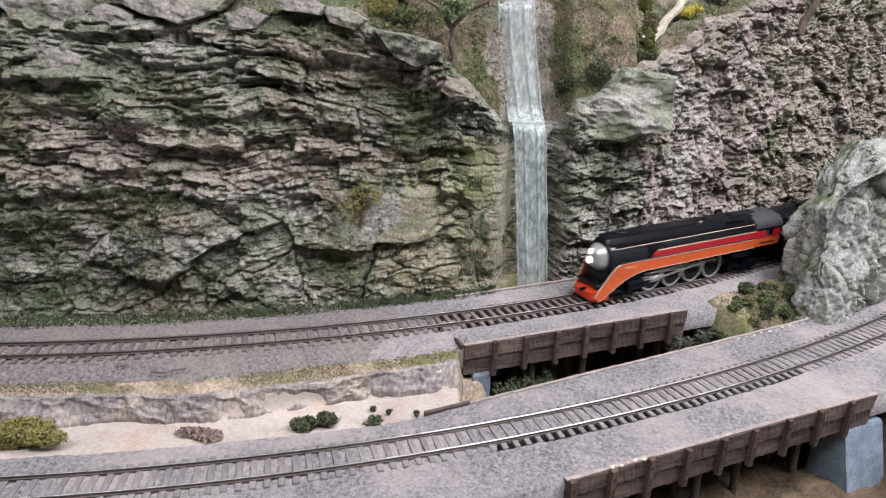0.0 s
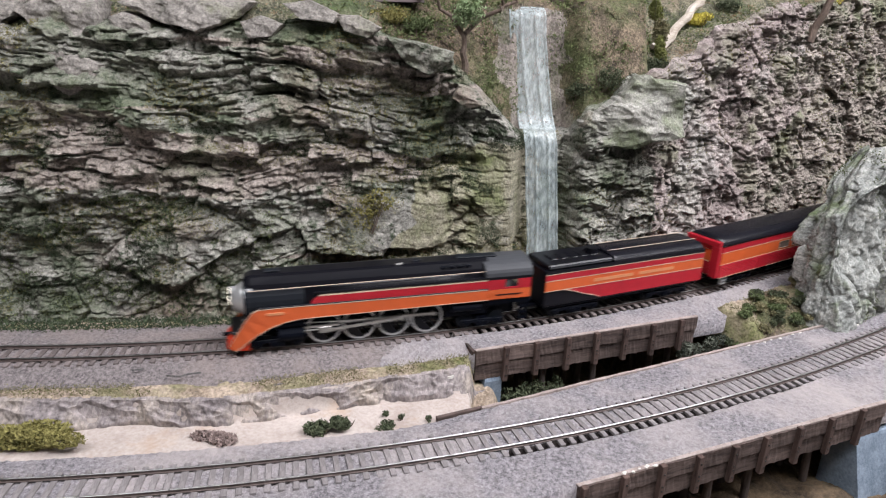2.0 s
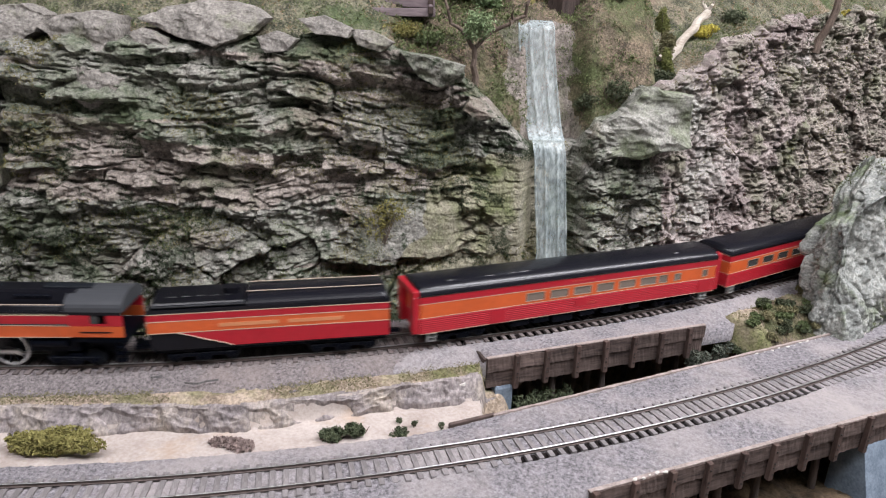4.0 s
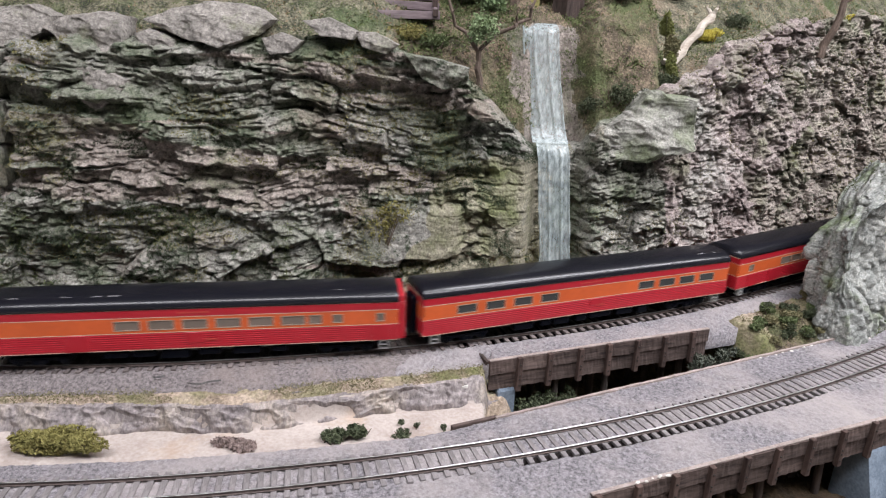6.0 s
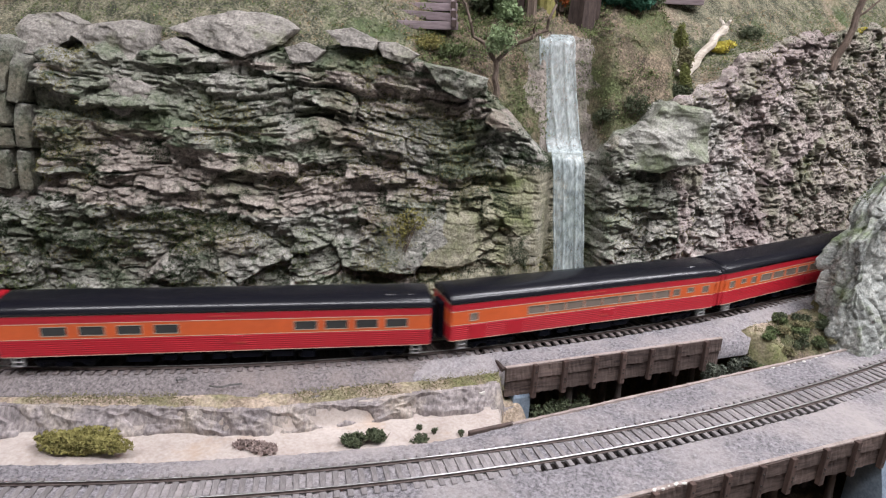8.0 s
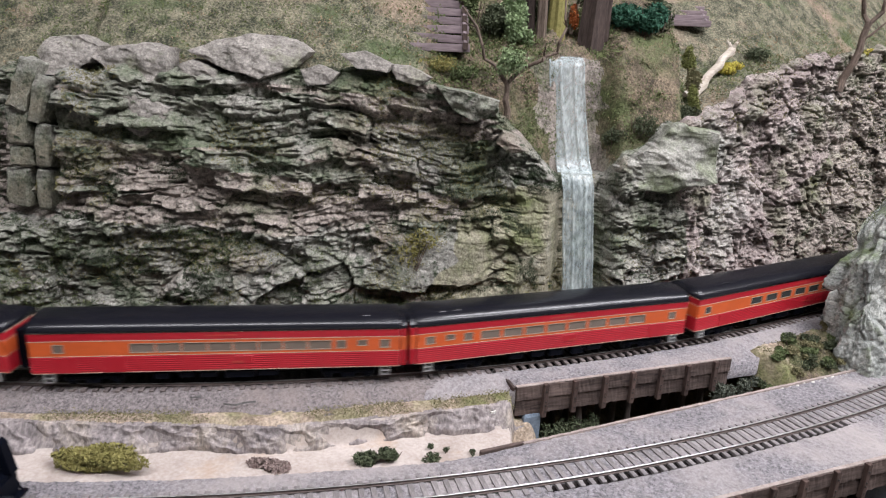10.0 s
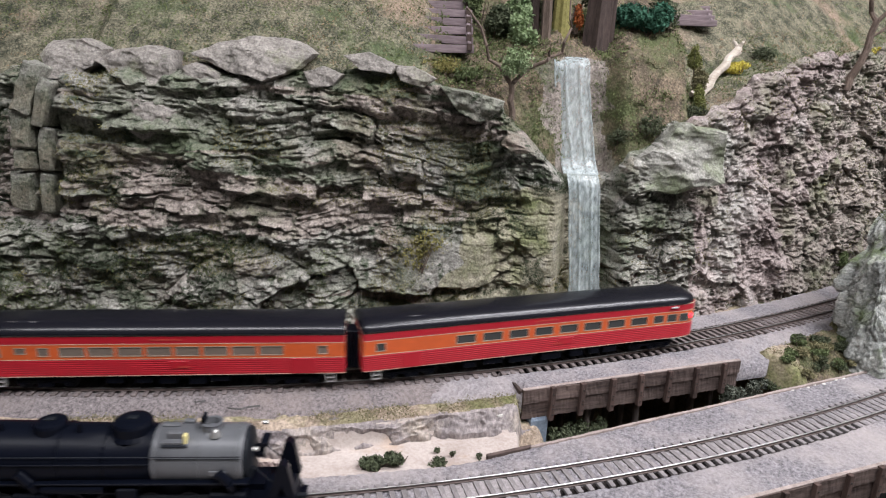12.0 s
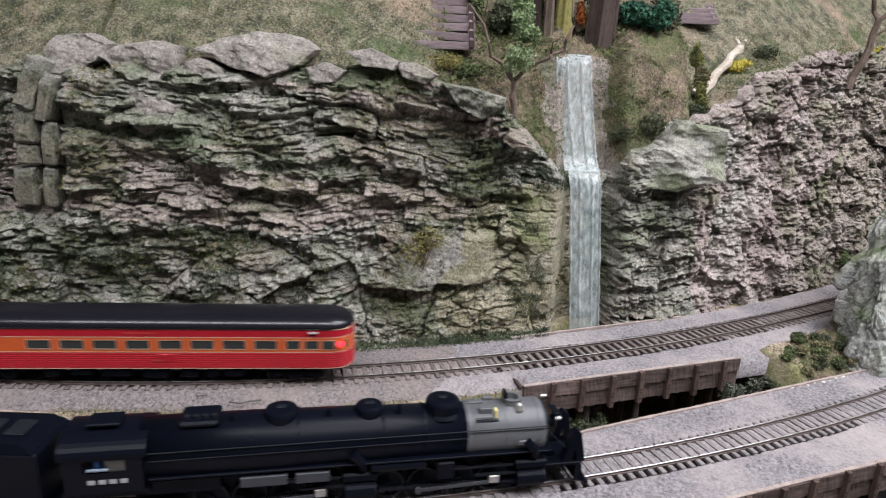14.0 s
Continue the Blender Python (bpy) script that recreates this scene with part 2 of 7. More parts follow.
# ---- room ----
def room():
    def slab(name, *a, mat=PLASTER):
        bm = bmesh.new()
        box(bm, *a)
        return tagged(part(name, bm, mat), "plain painted wall of the layout room", "wall", kind="structure")
    slab("wall_north", -3.6, 3.6, 3.7, 3.8, -1.15, 1.5)
    slab("wall_south", -3.6, 3.6, -2.7, -2.6, -1.15, 1.5)
    slab("wall_west", -3.7, -3.6, -2.7, 3.8, -1.15, 1.5)
    slab("wall_east", 3.6, 3.7, -2.7, 3.8, -1.15, 1.5)
    tagged(slab("ceiling", -3.6, 3.6, -2.6, 3.7, 1.5, 1.6), "plain white ceiling of the layout room", "ceiling")
    tagged(slab("floor", -3.6, 3.6, -2.6, 3.7, -1.25, -1.15, mat=CARPET), "dark carpeted floor of the layout room", "floor")


room()

# ---- ground between and before the tracks ----
def gap_mask(x, y):
    """1 inside the ravine that both trestles cross."""
    k = np.clip((BACK.y(x) - y) / 0.15, -0.3, 1.3)
    hi = 0.192 + 0.105 * k
    return (0.28 * smooth01(x, 0.0175, 0.0235) + 0.72 * smooth01(x, 0.032, 0.058)) * (1 - smooth01(x, hi - 0.012, hi + 0.012))


BANK_X = (-3.0, -0.60, -0.25, -0.22, -0.19, -0.155, -0.125, -0.09, -0.058, -0.023, 0.012, 0.03)
LIP_Y = (0.332, 0.332, 0.333, 0.336, 0.3375, 0.3385, 0.346, 0.3545, 0.365, 0.378, 0.390, 0.396)
FOOT_Y = (0.318, 0.318, 0.3205, 0.327, 0.333, 0.332, 0.340, 0.351, 0.360, 0.370, 0.379, 0.384)


def lip_y(x):
    return np.interp(x, BANK_X, LIP_Y) + 0.005 * fbm(x * 38, x * 0 + 1.5, 5, 3)


def foot_y(x):
    return np.interp(x, BANK_X, FOOT_Y) + 0.006 * fbm(x * 30, x * 0 + 4.5, 6, 3)


def ground_height(x, y):
    yb, yf = BACK.y(x), FRONT.y(x)
    cosb = 1 / np.sqrt(1 + (2 * 0.4425 * np.clip(x, -0.394, 0.45) + 0.3485) ** 2)
    db, df = (y - yb) * cosb, (y - yf) * cosb
    n = fbm(x * 40, y * 40, 3)
    fine = fbm(x * 160, y * 160, 13, 3)
    sand = -0.0145 + 0.003 * n + 0.0006 * fine
    lip, foot = lip_y(x), foot_y(x)
    left = sand + 0.0148 * smooth01(y, foot, lip) + 0.0028 * smooth01(y, lip - 0.002, lip + 0.010) + 0.0016 * fine * smooth01(y, lip - 0.002, lip + 0.004)
    right = -0.016 + 0.0245 * smooth01(db, -0.080, -0.043) + 0.007 * n + 0.006 * fine
    z = left + (right - left) * smooth01(x, 0.19, 0.22)
    z = np.where(db > -0.034, np.minimum(z, 0.0015), z)
    z = np.where(df < 0.028 + 0.018 * smooth01(x, -0.02, 0.03), np.minimum(z, -0.0185), z)
    low = -0.075 + 0.05 * smooth01(x, 0.22, 0.34) + 0.02 * n + 0.006 * fine
    z = np.where(df < -0.02, z + (np.minimum(low, z) - z) * smooth01(x, 0.03, 0.07) * smooth01(-df, 0.02, 0.035), z)
    deep = -0.075 + 0.018 * n
    return z + (deep - z) * gap_mask(x, y) * (1 - smooth01(db, 0.055, 0.075)), db, df


def build_ground():
    xs = np.concatenate([np.linspace(-2.9, -0.47, 50), np.linspace(-0.46, 0.5, 620), np.linspace(0.51, 2.9, 50)])
    v = np.linspace(0, 1, 360)
    X = np.repeat(xs[None], len(v), 0)
    Y = FRONT.y(X) - 0.16 + v[:, None] * (BACK.y(X) + 0.12 - FRONT.y(X) + 0.16)
    Z, db, df = ground_height(X, Y)

    def pick(c):
        x, y, z = c.T
        zz, db, df = ground_height(x, y)
        k = np.zeros(len(c))
        w = 0.003 * fbm(x * 90, y * 90, 71, 3)
        k[(y > foot_y(x) + 0.003 + 0.5 * w) & (x < 0.2) & (df > 0.03)] = 1
        k[(y > lip_y(x) + 0.002 + w) & (x < 0.2)] = 2
        k[(x > 0.19)] = 3
        k[(x > 0.19) & (x < 0.262 + 4 * w)] = 2
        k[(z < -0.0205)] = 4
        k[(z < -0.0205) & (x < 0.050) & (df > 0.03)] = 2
        return k

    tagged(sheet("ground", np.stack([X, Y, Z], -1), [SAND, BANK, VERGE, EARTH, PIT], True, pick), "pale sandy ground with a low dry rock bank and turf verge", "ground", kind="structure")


build_ground()


def rock_bank():
    """The low eroded face between the verge and the sand, with slanting folds."""
    xs = np.linspace(-0.62, 0.0185, 900)
    v = np.linspace(-0.12, 1.15, 84)
    V, X = np.meshgrid(v, xs, indexing="ij")
    lip, foot = lip_y(X), foot_y(X)
    c = np.clip(V, 0, 1)
    Y = foot + (lip - foot) * V
    Z = -0.0145 + 0.003 * fbm(X * 40, Y * 40, 3) + 0.0148 * c ** 0.8 + 0.0012 * np.maximum(V - 1, 0) / 0.15
    lean = X + 0.5 * (Y - foot)
    fold = np.abs(fbm(lean * 45, V * 1.2, 76, 3)) * 2
    R = 0.0075 * (0.30 - fold) + 0.0036 * fbm(lean * 130, V * 1.6, 77, 3) + 0.0014 * fbm(X * 380, V * 7, 78, 2)
    edge = smooth01(V, -0.12, 0.06) * (1 - smooth01(V, 0.97, 1.15)) * (1 - smooth01(X, 0.004, 0.0185))
    Z = Z + R * 0.8 * edge - 0.0022 * (1 - edge)
    Y = Y - R * 0.8 * edge
    pick = lambda q: ((q[:, 1] > lip_y(q[:, 0]) + 0.0005 + 0.004 * fbm(q[:, 0] * 60, q[:, 1] * 60, 79)).astype(int))
    tagged(sheet("rock_bank", np.stack([X, Y, Z], -1), [BANK, SAND], False, pick), "low eroded grey rock bank above the sand", "bank", kind="structure")


# ---- roadbeds ----
def roadbed(name, line, near, far, gaps, deck, label):
    """The ballast strip along the line; on a trestle the gaps between sleepers lie open. near, far: widths by the way along."""
    s = np.concatenate([np.linspace(-2.9, -0.5, 60), np.linspace(-0.49, 0.62, 1100), np.linspace(0.63, 2.9, 60)])
    share = np.concatenate([[-1.003, -1.002], np.linspace(-1, -0.36, 26), np.linspace(-0.34, 0.36, 44), np.linspace(0.38, 1, 16), [1.002, 1.003]])
    S, Q = np.meshgrid(s, share)
    O = np.where(Q < 0, Q * near(S), Q * far(S))
    x, y, _ = line.at(S, O)
    grain = fbm(x * 420, y * 420, 8, 2)
    z = line.z - 0.0034 + 0.0014 * grain + 0.0012 * fbm(x * 50, y * 50, 9, 3)
    on_deck = smooth01(x, deck[0] - 0.006, deck[0] + 0.004) * (1 - smooth01(x, deck[1], deck[1] + 0.012))
    shoulder = smooth01(-Q, 0.5, 1.0) * (1 - on_deck)
    z = z - (0.0066 if line is BACK else 0.0012) * shoulder * (O < 0)
    inb = smooth01(x, gaps[0], gaps[0] + 0.012) * (1 - smooth01(x, gaps[1] - 0.004, gaps[1]))
    side = (np.abs(O) < 0.0147) if line is BACK else ((O < -0.0095) & (O > -0.0147))
    z = z - 0.0115 * inb * side * np.where(line is BACK, fbm(x * 60, y * 60, 21, 2) > -0.17, 1)
    z = np.where(np.abs(O) < 0.0152, np.minimum(z, line.z - 0.0027), z)
    z = np.where(np.abs(Q) > 1.0025, line.z - 0.022, z)

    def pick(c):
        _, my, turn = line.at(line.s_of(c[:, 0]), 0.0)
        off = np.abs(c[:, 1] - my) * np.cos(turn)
        # the sunk gap faces get the near-black timber: shade painted in
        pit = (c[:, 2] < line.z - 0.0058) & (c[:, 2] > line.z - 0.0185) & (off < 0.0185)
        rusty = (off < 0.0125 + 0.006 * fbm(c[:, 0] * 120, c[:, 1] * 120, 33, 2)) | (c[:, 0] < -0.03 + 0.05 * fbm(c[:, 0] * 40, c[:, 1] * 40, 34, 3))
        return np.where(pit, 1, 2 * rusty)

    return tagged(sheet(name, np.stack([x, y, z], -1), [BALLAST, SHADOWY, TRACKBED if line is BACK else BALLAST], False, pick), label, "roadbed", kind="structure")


roadbed("roadbed_back", BACK, back_near, lambda s: 0.038 + 0 * s, (0.000, 0.25), (0.022, 0.200), "grey ballast roadbed of the line below the cliff")
roadbed("roadbed_front", FRONT, front_near, front_far, (0.035, 0.268), (0.074, 0.303), "grey ballast roadbed of the lower curving line")


# ---- fascia boards that close the layout to the floor ----
def fascia():
    xs = np.concatenate([np.linspace(-2.9, -0.5, 12), np.linspace(-0.48, 0.52, 60), np.linspace(0.6, 2.9, 12)])
    for name, y in (("fascia_front", FRONT.y(xs) - 0.161), ("fascia_back", BACK.y(xs) + 0.121)):
        z = ground_height(xs, y)[0]
        P = np.stack([np.stack([xs, y, np.full(len(xs), -1.15)], -1), np.stack([xs, y, z], -1), np.stack([xs, y + (-0.012 if "front" in name else 0.012), z], -1), np.stack([xs, y + (-0.012 if "front" in name else 0.012), np.full(len(xs), -1.15)], -1)])
        tagged(sheet(name, P, [FASCIA]), "plain dark fascia board under the layout", "fascia", kind="structure")


FASCIA = material("dark_green_fascia", two((0.03, 0.045, 0.035), (0.05, 0.065, 0.05)), 8, rough=0.6, bump=0.05)
fascia()


# ---- rails and sleepers ----
def track(line, label, tie_mat):
    base = tagged(new("railway_track"), label, "railway track", "tracks")
    prof = [(-0.0009, 0), (0.0009, 0), (0.0009, 0.0004), (0.0004, 0.0007), (0.0004, 0.0016), (0.0006, 0.0018), (0.0006, 0.0020), (0.00048, 0.00224), (0.0002, 0.0024), (-0.0002, 0.0024), (-0.00048, 0.00224), (-0.0006, 0.0020), (-0.0006, 0.0018), (-0.0004, 0.0016), (-0.0004, 0.0007), (-0.0009, 0.0004)]
    for side in (-0.00865, 0.00865):
        bm = bmesh.new()
        rings = []
        for s in np.concatenate([np.linspace(-2.9, -0.5, 30), np.linspace(-0.48, 0.6, 150), np.linspace(0.65, 2.9, 30)]):
            r = []
            for o, z in prof:
                x, y, _ = line.at(s, side + o)
                r.append((x, y, line.z - 0.0024 + z))
            rings.append(r)
        loft(bm, rings)
        rail = part("rail", bm, RAILM, base, "brown rail with polished top")
        rail.data.materials.append(RAILTOP)
        for p in rail.data.polygons:
            if p.center.z > line.z - 0.00035:
                p.material_index = 1
    bm = bmesh.new()
    box(bm, -0.00165, 0.00165, -0.0149, 0.0149, -0.0022, 0, 0.00025)
    me = bpy.data.meshes.new("tie")
    bm.to_mesh(me)
    bm.free()
    me.materials.append(tie_mat)
    rest = []
    rng = random.Random(4)
    k = -2.9
    while k < 2.9:
        x, y, a = line.at(k)
        m = Matrix.Translation((x, y, line.z - 0.0024 + rng.uniform(-0.0001, 0.0001))) @ Matrix.Rotation(a + rng.uniform(-0.02, 0.02), 4, "Z")
        if -0.45 < k < 0.56:
            shared("tie", me, base, m)
        else:
            rest.append(m)
        k += 0.0073
    V, F = [], []
    co, fa = [v.co.copy() for v in me.vertices], [list(p.vertices) for p in me.polygons]
    for m in rest:
        b = len(V)
        V += [m @ c for c in co]
        F += [[b + i for i in f] for f in fa]
    mesh_object("far_ties", V, F, tie_mat, base, kind="stuff")
    return base


track(BACK, "railway track on brown sleepers below the rock cliff", TIE)
track(FRONT, "railway track with shiny railheads curving across a trestle", GREYTIE)


# ---- rock walls ----
def cells(u, v, sd):
    """Nearest of jittered cells: its random number pair, the way from its middle, and the distance to its edge."""
    i, j = np.floor(u).astype(int), np.floor(v).astype(int)
    f1, f2 = np.full(u.shape, 9.0), np.full(u.shape, 9.0)
    ra, rb, du, dv = (np.zeros(u.shape) for _ in range(4))
    for di in (-1, 0, 1):
        for dj in (-1, 0, 1):
            a, b = (i + di) % 256, (j + dj) % 256
            cu = i + di + 0.5 + 0.9 * (TABLE[(a + sd * 37) % 256, b] - 0.5)
            cv = j + dj + 0.5 + 0.8 * (TABLE[b, (a + sd * 53) % 256] - 0.5)
            x, y = u - cu, v - cv
            d = np.maximum(np.abs(x) * 0.9, np.abs(y) * 1.1) * 0.6 + np.hypot(x, y) * 0.4
            near = d < f1
            f2 = np.where(near, f1, np.minimum(f2, d))
            ra = np.where(near, TABLE[(a * 3 + sd) % 256, (b * 5 + 7) % 256], ra)
            rb = np.where(near, TABLE[(a * 5 + 9) % 256, (b * 3 + sd) % 256], rb)
            du, dv = np.where(near, x, du), np.where(near, y, dv)
            f1 = np.where(near, d, f1)
    return ra, rb, du, dv, f2 - f1


def beds(x, w, lu, lv, sd):
    """Broken horizontal layers: a random pair per block, its place across its layer (0 low, 1 high), and the distance to its joints."""
    v = w / lv
    v = v + 0.30 * np.sin(v * 1.7 + sd) + 0.22 * np.sin(v * 0.73 + 2.1 * sd)
    j = np.floor(v).astype(int)
    fv = v - j
    u = x / lu + 13.7 * TABLE[(j * 7 + sd * 31) % 256, 5] * 3
    u = u + 0.32 * np.sin(u * 2.3 + j * 1.9)
    i = np.floor(u).astype(int)
    fu = u - i
    a = TABLE[(i * 3 + sd * 11) % 256, (j * 5 + 17) % 256]
    b = TABLE[(j * 3 + 29) % 256, (i * 7 + sd * 5) % 256]
    return a, b, fv, fu, np.minimum(fu, 1 - fu)


def layer(x, w, lu, lv, sd, amp, undercut, joint):
    a, b, fv, fu, e = beds(x, w, lu, lv, sd)
    lip = 0.12 + 0.25 * b
    saw = smooth01(fv, 0.0, lip) - 0.75 * np.clip((fv - lip) / (1 - lip), 0, 1) * (0.4 + 0.9 * a)
    return amp * (1.7 * (a - 0.5) + 0.7 * (b - 0.5) * (fu - 0.5)) + undercut * saw * (0.35 + b) - joint * (b > 0.35) * (1 - smooth01(e, 0.0, 0.09))


def strata(x, z, seed, tilt=0.05, squat=1.0, massive=1.0, rough=1.0):
    """Relief of broken, layered rock, metres outwards: thick ledges above, thin beds, massive blocks below."""
    rag = 0.0032 * fbm(x * 120, z * 150, seed + 31, 3)
    fault, _, fx, _, _ = cells(x / 0.072 + 0.6 * fbm(x * 30, z * 30, seed + 37, 2), z / 0.055 + 2, seed + 9)
    small, _, sx, _, _ = cells(x / 0.030 + 0.5 * fbm(x * 60, z * 60, seed + 38, 2), z / 0.024 + 2, seed + 10)
    w = z + tilt * x + 0.016 * fbm(x * 6, z * 5, seed) + 0.011 * fbm(x * 20, z * 22, seed + 2, 2) + rag
    w = w + 0.011 * (fault - 0.5) + 0.14 * (fault - 0.45) * fx * 0.072 + 0.006 * (small - 0.5) + 0.30 * (small - 0.5) * sx * 0.030
    strength = 0.45 + 1.1 * smooth01(fbm(x * 26, z * 34, seed + 41, 3), -0.14, 0.16)
    xx = (x + 0.010 * fbm(x * 22, z * 26, seed + 3) + 0.0045 * fbm(x * 95, z * 120, seed + 33, 3)) / squat
    zone = z + 0.030 * fbm(x * 9, z * 9, seed + 21, 2)
    low = massive * (1 - smooth01(zone, 0.072, 0.098))
    high = smooth01(zone, 0.130, 0.158)
    mid = (1 - low) * (1 - high)
    out = 0.022 * fbm(x * 8, z * 9, seed + 11, 3)
    out = out + high * (strength * layer(xx, w, 0.060, 0.0190, seed + 1, 0.0080, 0.0066, 0.003) + (1.6 - strength) * layer(xx, w, 0.026, 0.0085, seed + 4, 0.0042, 0.0038, 0.002))
    out = out + mid * (strength * layer(xx, w, 0.034, 0.0135, seed + 2, 0.0066, 0.0042, 0.003) + (1.6 - strength) * layer(xx, w, 0.017, 0.0064, seed + 5, 0.0044, 0.0026, 0.002))
    ra, rb, du, dv, e = cells((xx + 0.22 * z) / 0.046 + 3, (z + 0.4 * rag) / 0.040 + 3, seed + 5)
    block = 0.0110 * (ra - 0.5) + 0.0075 * (rb - 0.5) * du - 0.0060 * rb * dv - 0.0050 * (rb > 0.3) * (1 - smooth01(e, 0.0, 0.10))
    ra, rb, du, dv, e = cells((xx - 0.15 * z) / 0.019 + 7, (z + 0.5 * rag) / 0.017 + 3, seed + 6)
    block = block + 0.0042 * (ra - 0.5) + 0.0040 * (rb - 0.5) * du - 0.0032 * rb * dv - 0.0018 * (rb > 0.5) * (1 - smooth01(e, 0.0, 0.12))
    if rough > 1:
        soft = smooth01(x + 0.02 * fbm(x * 30, z * 30, seed + 61, 2), 0.190, 0.225)
        out = out * (1 - 0.72 * soft) + soft * (0.016 * fbm(x * 60 + z * 8, z * 26, seed + 62, 3) + 0.9 * block)
    out = out + low * (block + 0.45 * layer(xx, w, 0.030, 0.0075, seed + 8, 0.0022, 0.0026, 0.001))
    out = out + (1 - 0.45 * low) * layer(xx, w, 0.0105, 0.0036, seed + 7, 0.0024, 0.0012, 0.001)
    out = out + rough * (0.0075 * fbm(x * 55, z * 75, seed + 8, 2) + 0.0045 * fbm(x * 110, z * 150, seed + 6, 3) + 0.0038 * fbm(x * 330, z * 420, seed + 9, 2))
    return out - 0.004


TOP_X = np.array([-0.64, -0.42, -0.38, -0.10, -0.06, -0.01, 0.02, 0.045, 0.06, 0.105, 0.118, 0.16, 0.20, 0.25, 0.30, 0.36, 0.80])
TOP_Z = np.array([0.195, 0.203, 0.207, 0.216, 0.212, 0.199, 0.172, 0.145, 0.132, 0.132, 0.157, 0.175, 0.192, 0.222, 0.234, 0.25, 0.30])


def cliff_y(x, z):
    foot = BACK.y(x) + 0.043 + 0.006 * np.exp(-((x - 0.05) / 0.06) ** 2)
    niche = 0.030 * smooth01(x, 0.050, 0.068) * (1 - smooth01(x, 0.098, 0.118))
    return foot + 0.012 + 0.16 * z + niche + 0.020 * (1 - smooth01(x, -0.338, -0.318)) * smooth01(z, 0.085, 0.12)


def panel(x, z):
    """1 on the smooth standing faces near the waterfall."""
    w = 0.010 * fbm(x * 30, z * 30, 44, 2)
    a = smooth01(x + w, -0.085, -0.075) * (1 - smooth01(x + w, -0.006, 0.002)) * smooth01(z + w, 0.048, 0.054) * (1 - smooth01(z + w, 0.088, 0.094))
    b = smooth01(x + w, 0.016, 0.030) * (1 - smooth01(x + w, 0.060, 0.064)) * (1 - smooth01(z + w, 0.125, 0.14)) * smooth01(z, 0.012, 0.03)
    return np.maximum(a, 0.9 * b)


def cliff(name, x0, x1, n, seed, mats, label, tilt, pick, squat=1.0, massive=1.0, rough=1.0):
    xs = np.linspace(x0, x1, n)
    zt = np.interp(xs, TOP_X, TOP_Z) + 0.004 + 0.016 * rough * fbm(xs * 48, xs * 0, seed + 70, 3) * smooth01(np.abs(xs - 0.081), 0.01, 0.05)
    v = np.linspace(0, 1, 440)
    X = np.repeat(xs[None], len(v), 0)
    Z = -0.03 + v[:, None] * (zt[None] + 0.03)
    R = strata(X, Z, seed, tilt, squat, massive, rough)
    calm = panel(X, Z)
    plain = 0.004 + 0.010 * fbm(X * 10, Z * 8, seed + 51, 2) + 0.0032 * fbm(X * 60, Z * 40, seed + 52, 3) + 0.0012 * fbm(X * 260, Z * 260, seed + 53, 2)
    R = R + (plain - R) * 0.85 * calm
    crest = smooth01(v, 0.965, 1.0)[:, None]
    Y = cliff_y(X, Z) - R * (1 - 0.3 * crest) + 0.012 * crest ** 2
    niche = smooth01(X, 0.055, 0.068) * (1 - smooth01(X, 0.098, 0.115))
    Y = Y + R * 0.5 * niche
    Z = Z + 0.0025 * fbm(X * 80, Z * 60, seed + 40, 2)
    return tagged(sheet(name, np.stack([X, Y, Z], -1), mats, False, pick), label, "cliff", kind="structure")


def left_rock(c):
    """Grey rock, with warm pinkish layers half way up and an olive tan face by the waterfall."""
    x, z = c[:, 0], c[:, 2]
    w = fbm(x * 7, (z + 0.05 * x) * 60, 81, 4)
    warm = np.exp(-((z - 0.118 + 0.06 * (x + 0.1)) / 0.030) ** 2)
    k = np.where(w + 0.32 * warm > 0.16, 1, 0)
    return np.where(smooth01(x, -0.10, 0.02) * (1 - smooth01(z, 0.10, 0.15)) + 1.1 * fbm(x * 14, z * 26, 83, 3) > 0.62, 2, k)


def right_rock(c):
    x, z = c[:, 0], c[:, 2]
    k = np.where(x + 0.10 * z + 0.04 * fbm(x * 22, z * 22, 4, 3) > 0.192, 1, 0)
    return np.where(x - 0.25 * (z - 0.1) + 0.07 * fbm(x * 18, z * 14, 6, 3) > 0.345, 2, k)


cliff("cliff_left", -0.64, 0.082, 820, 3, [ROCK, WARMROCK, OLIVEROCK], "tall grey-green layered rock cliff with moss in its ledges", 0.05, left_rock)
cliff("cliff_right", 0.080, 0.72, 680, 12, [ROCK, PINK, WARMROCK], "pinkish brown layered rock cliff beside the waterfall", -0.06, right_rock, squat=0.8, massive=0.0, rough=1.5)


rock_bank()


# ---- hillside above the cliffs ----
HX = np.array([-0.64, -0.10, -0.03, 0.03, 0.06, 0.10, 0.12, 0.180, 0.190, 0.30, 0.80])
H1T = np.array([0.10, 0.10, 0.075, 0.05, 0.030, 0.030, 0.04, 0.045, 0.085, 0.085, 0.10])
H1Z = np.array([0.288, 0.288, 0.248, 0.237, 0.236, 0.236, 0.24, 0.247, 0.213, 0.245, 0.29])


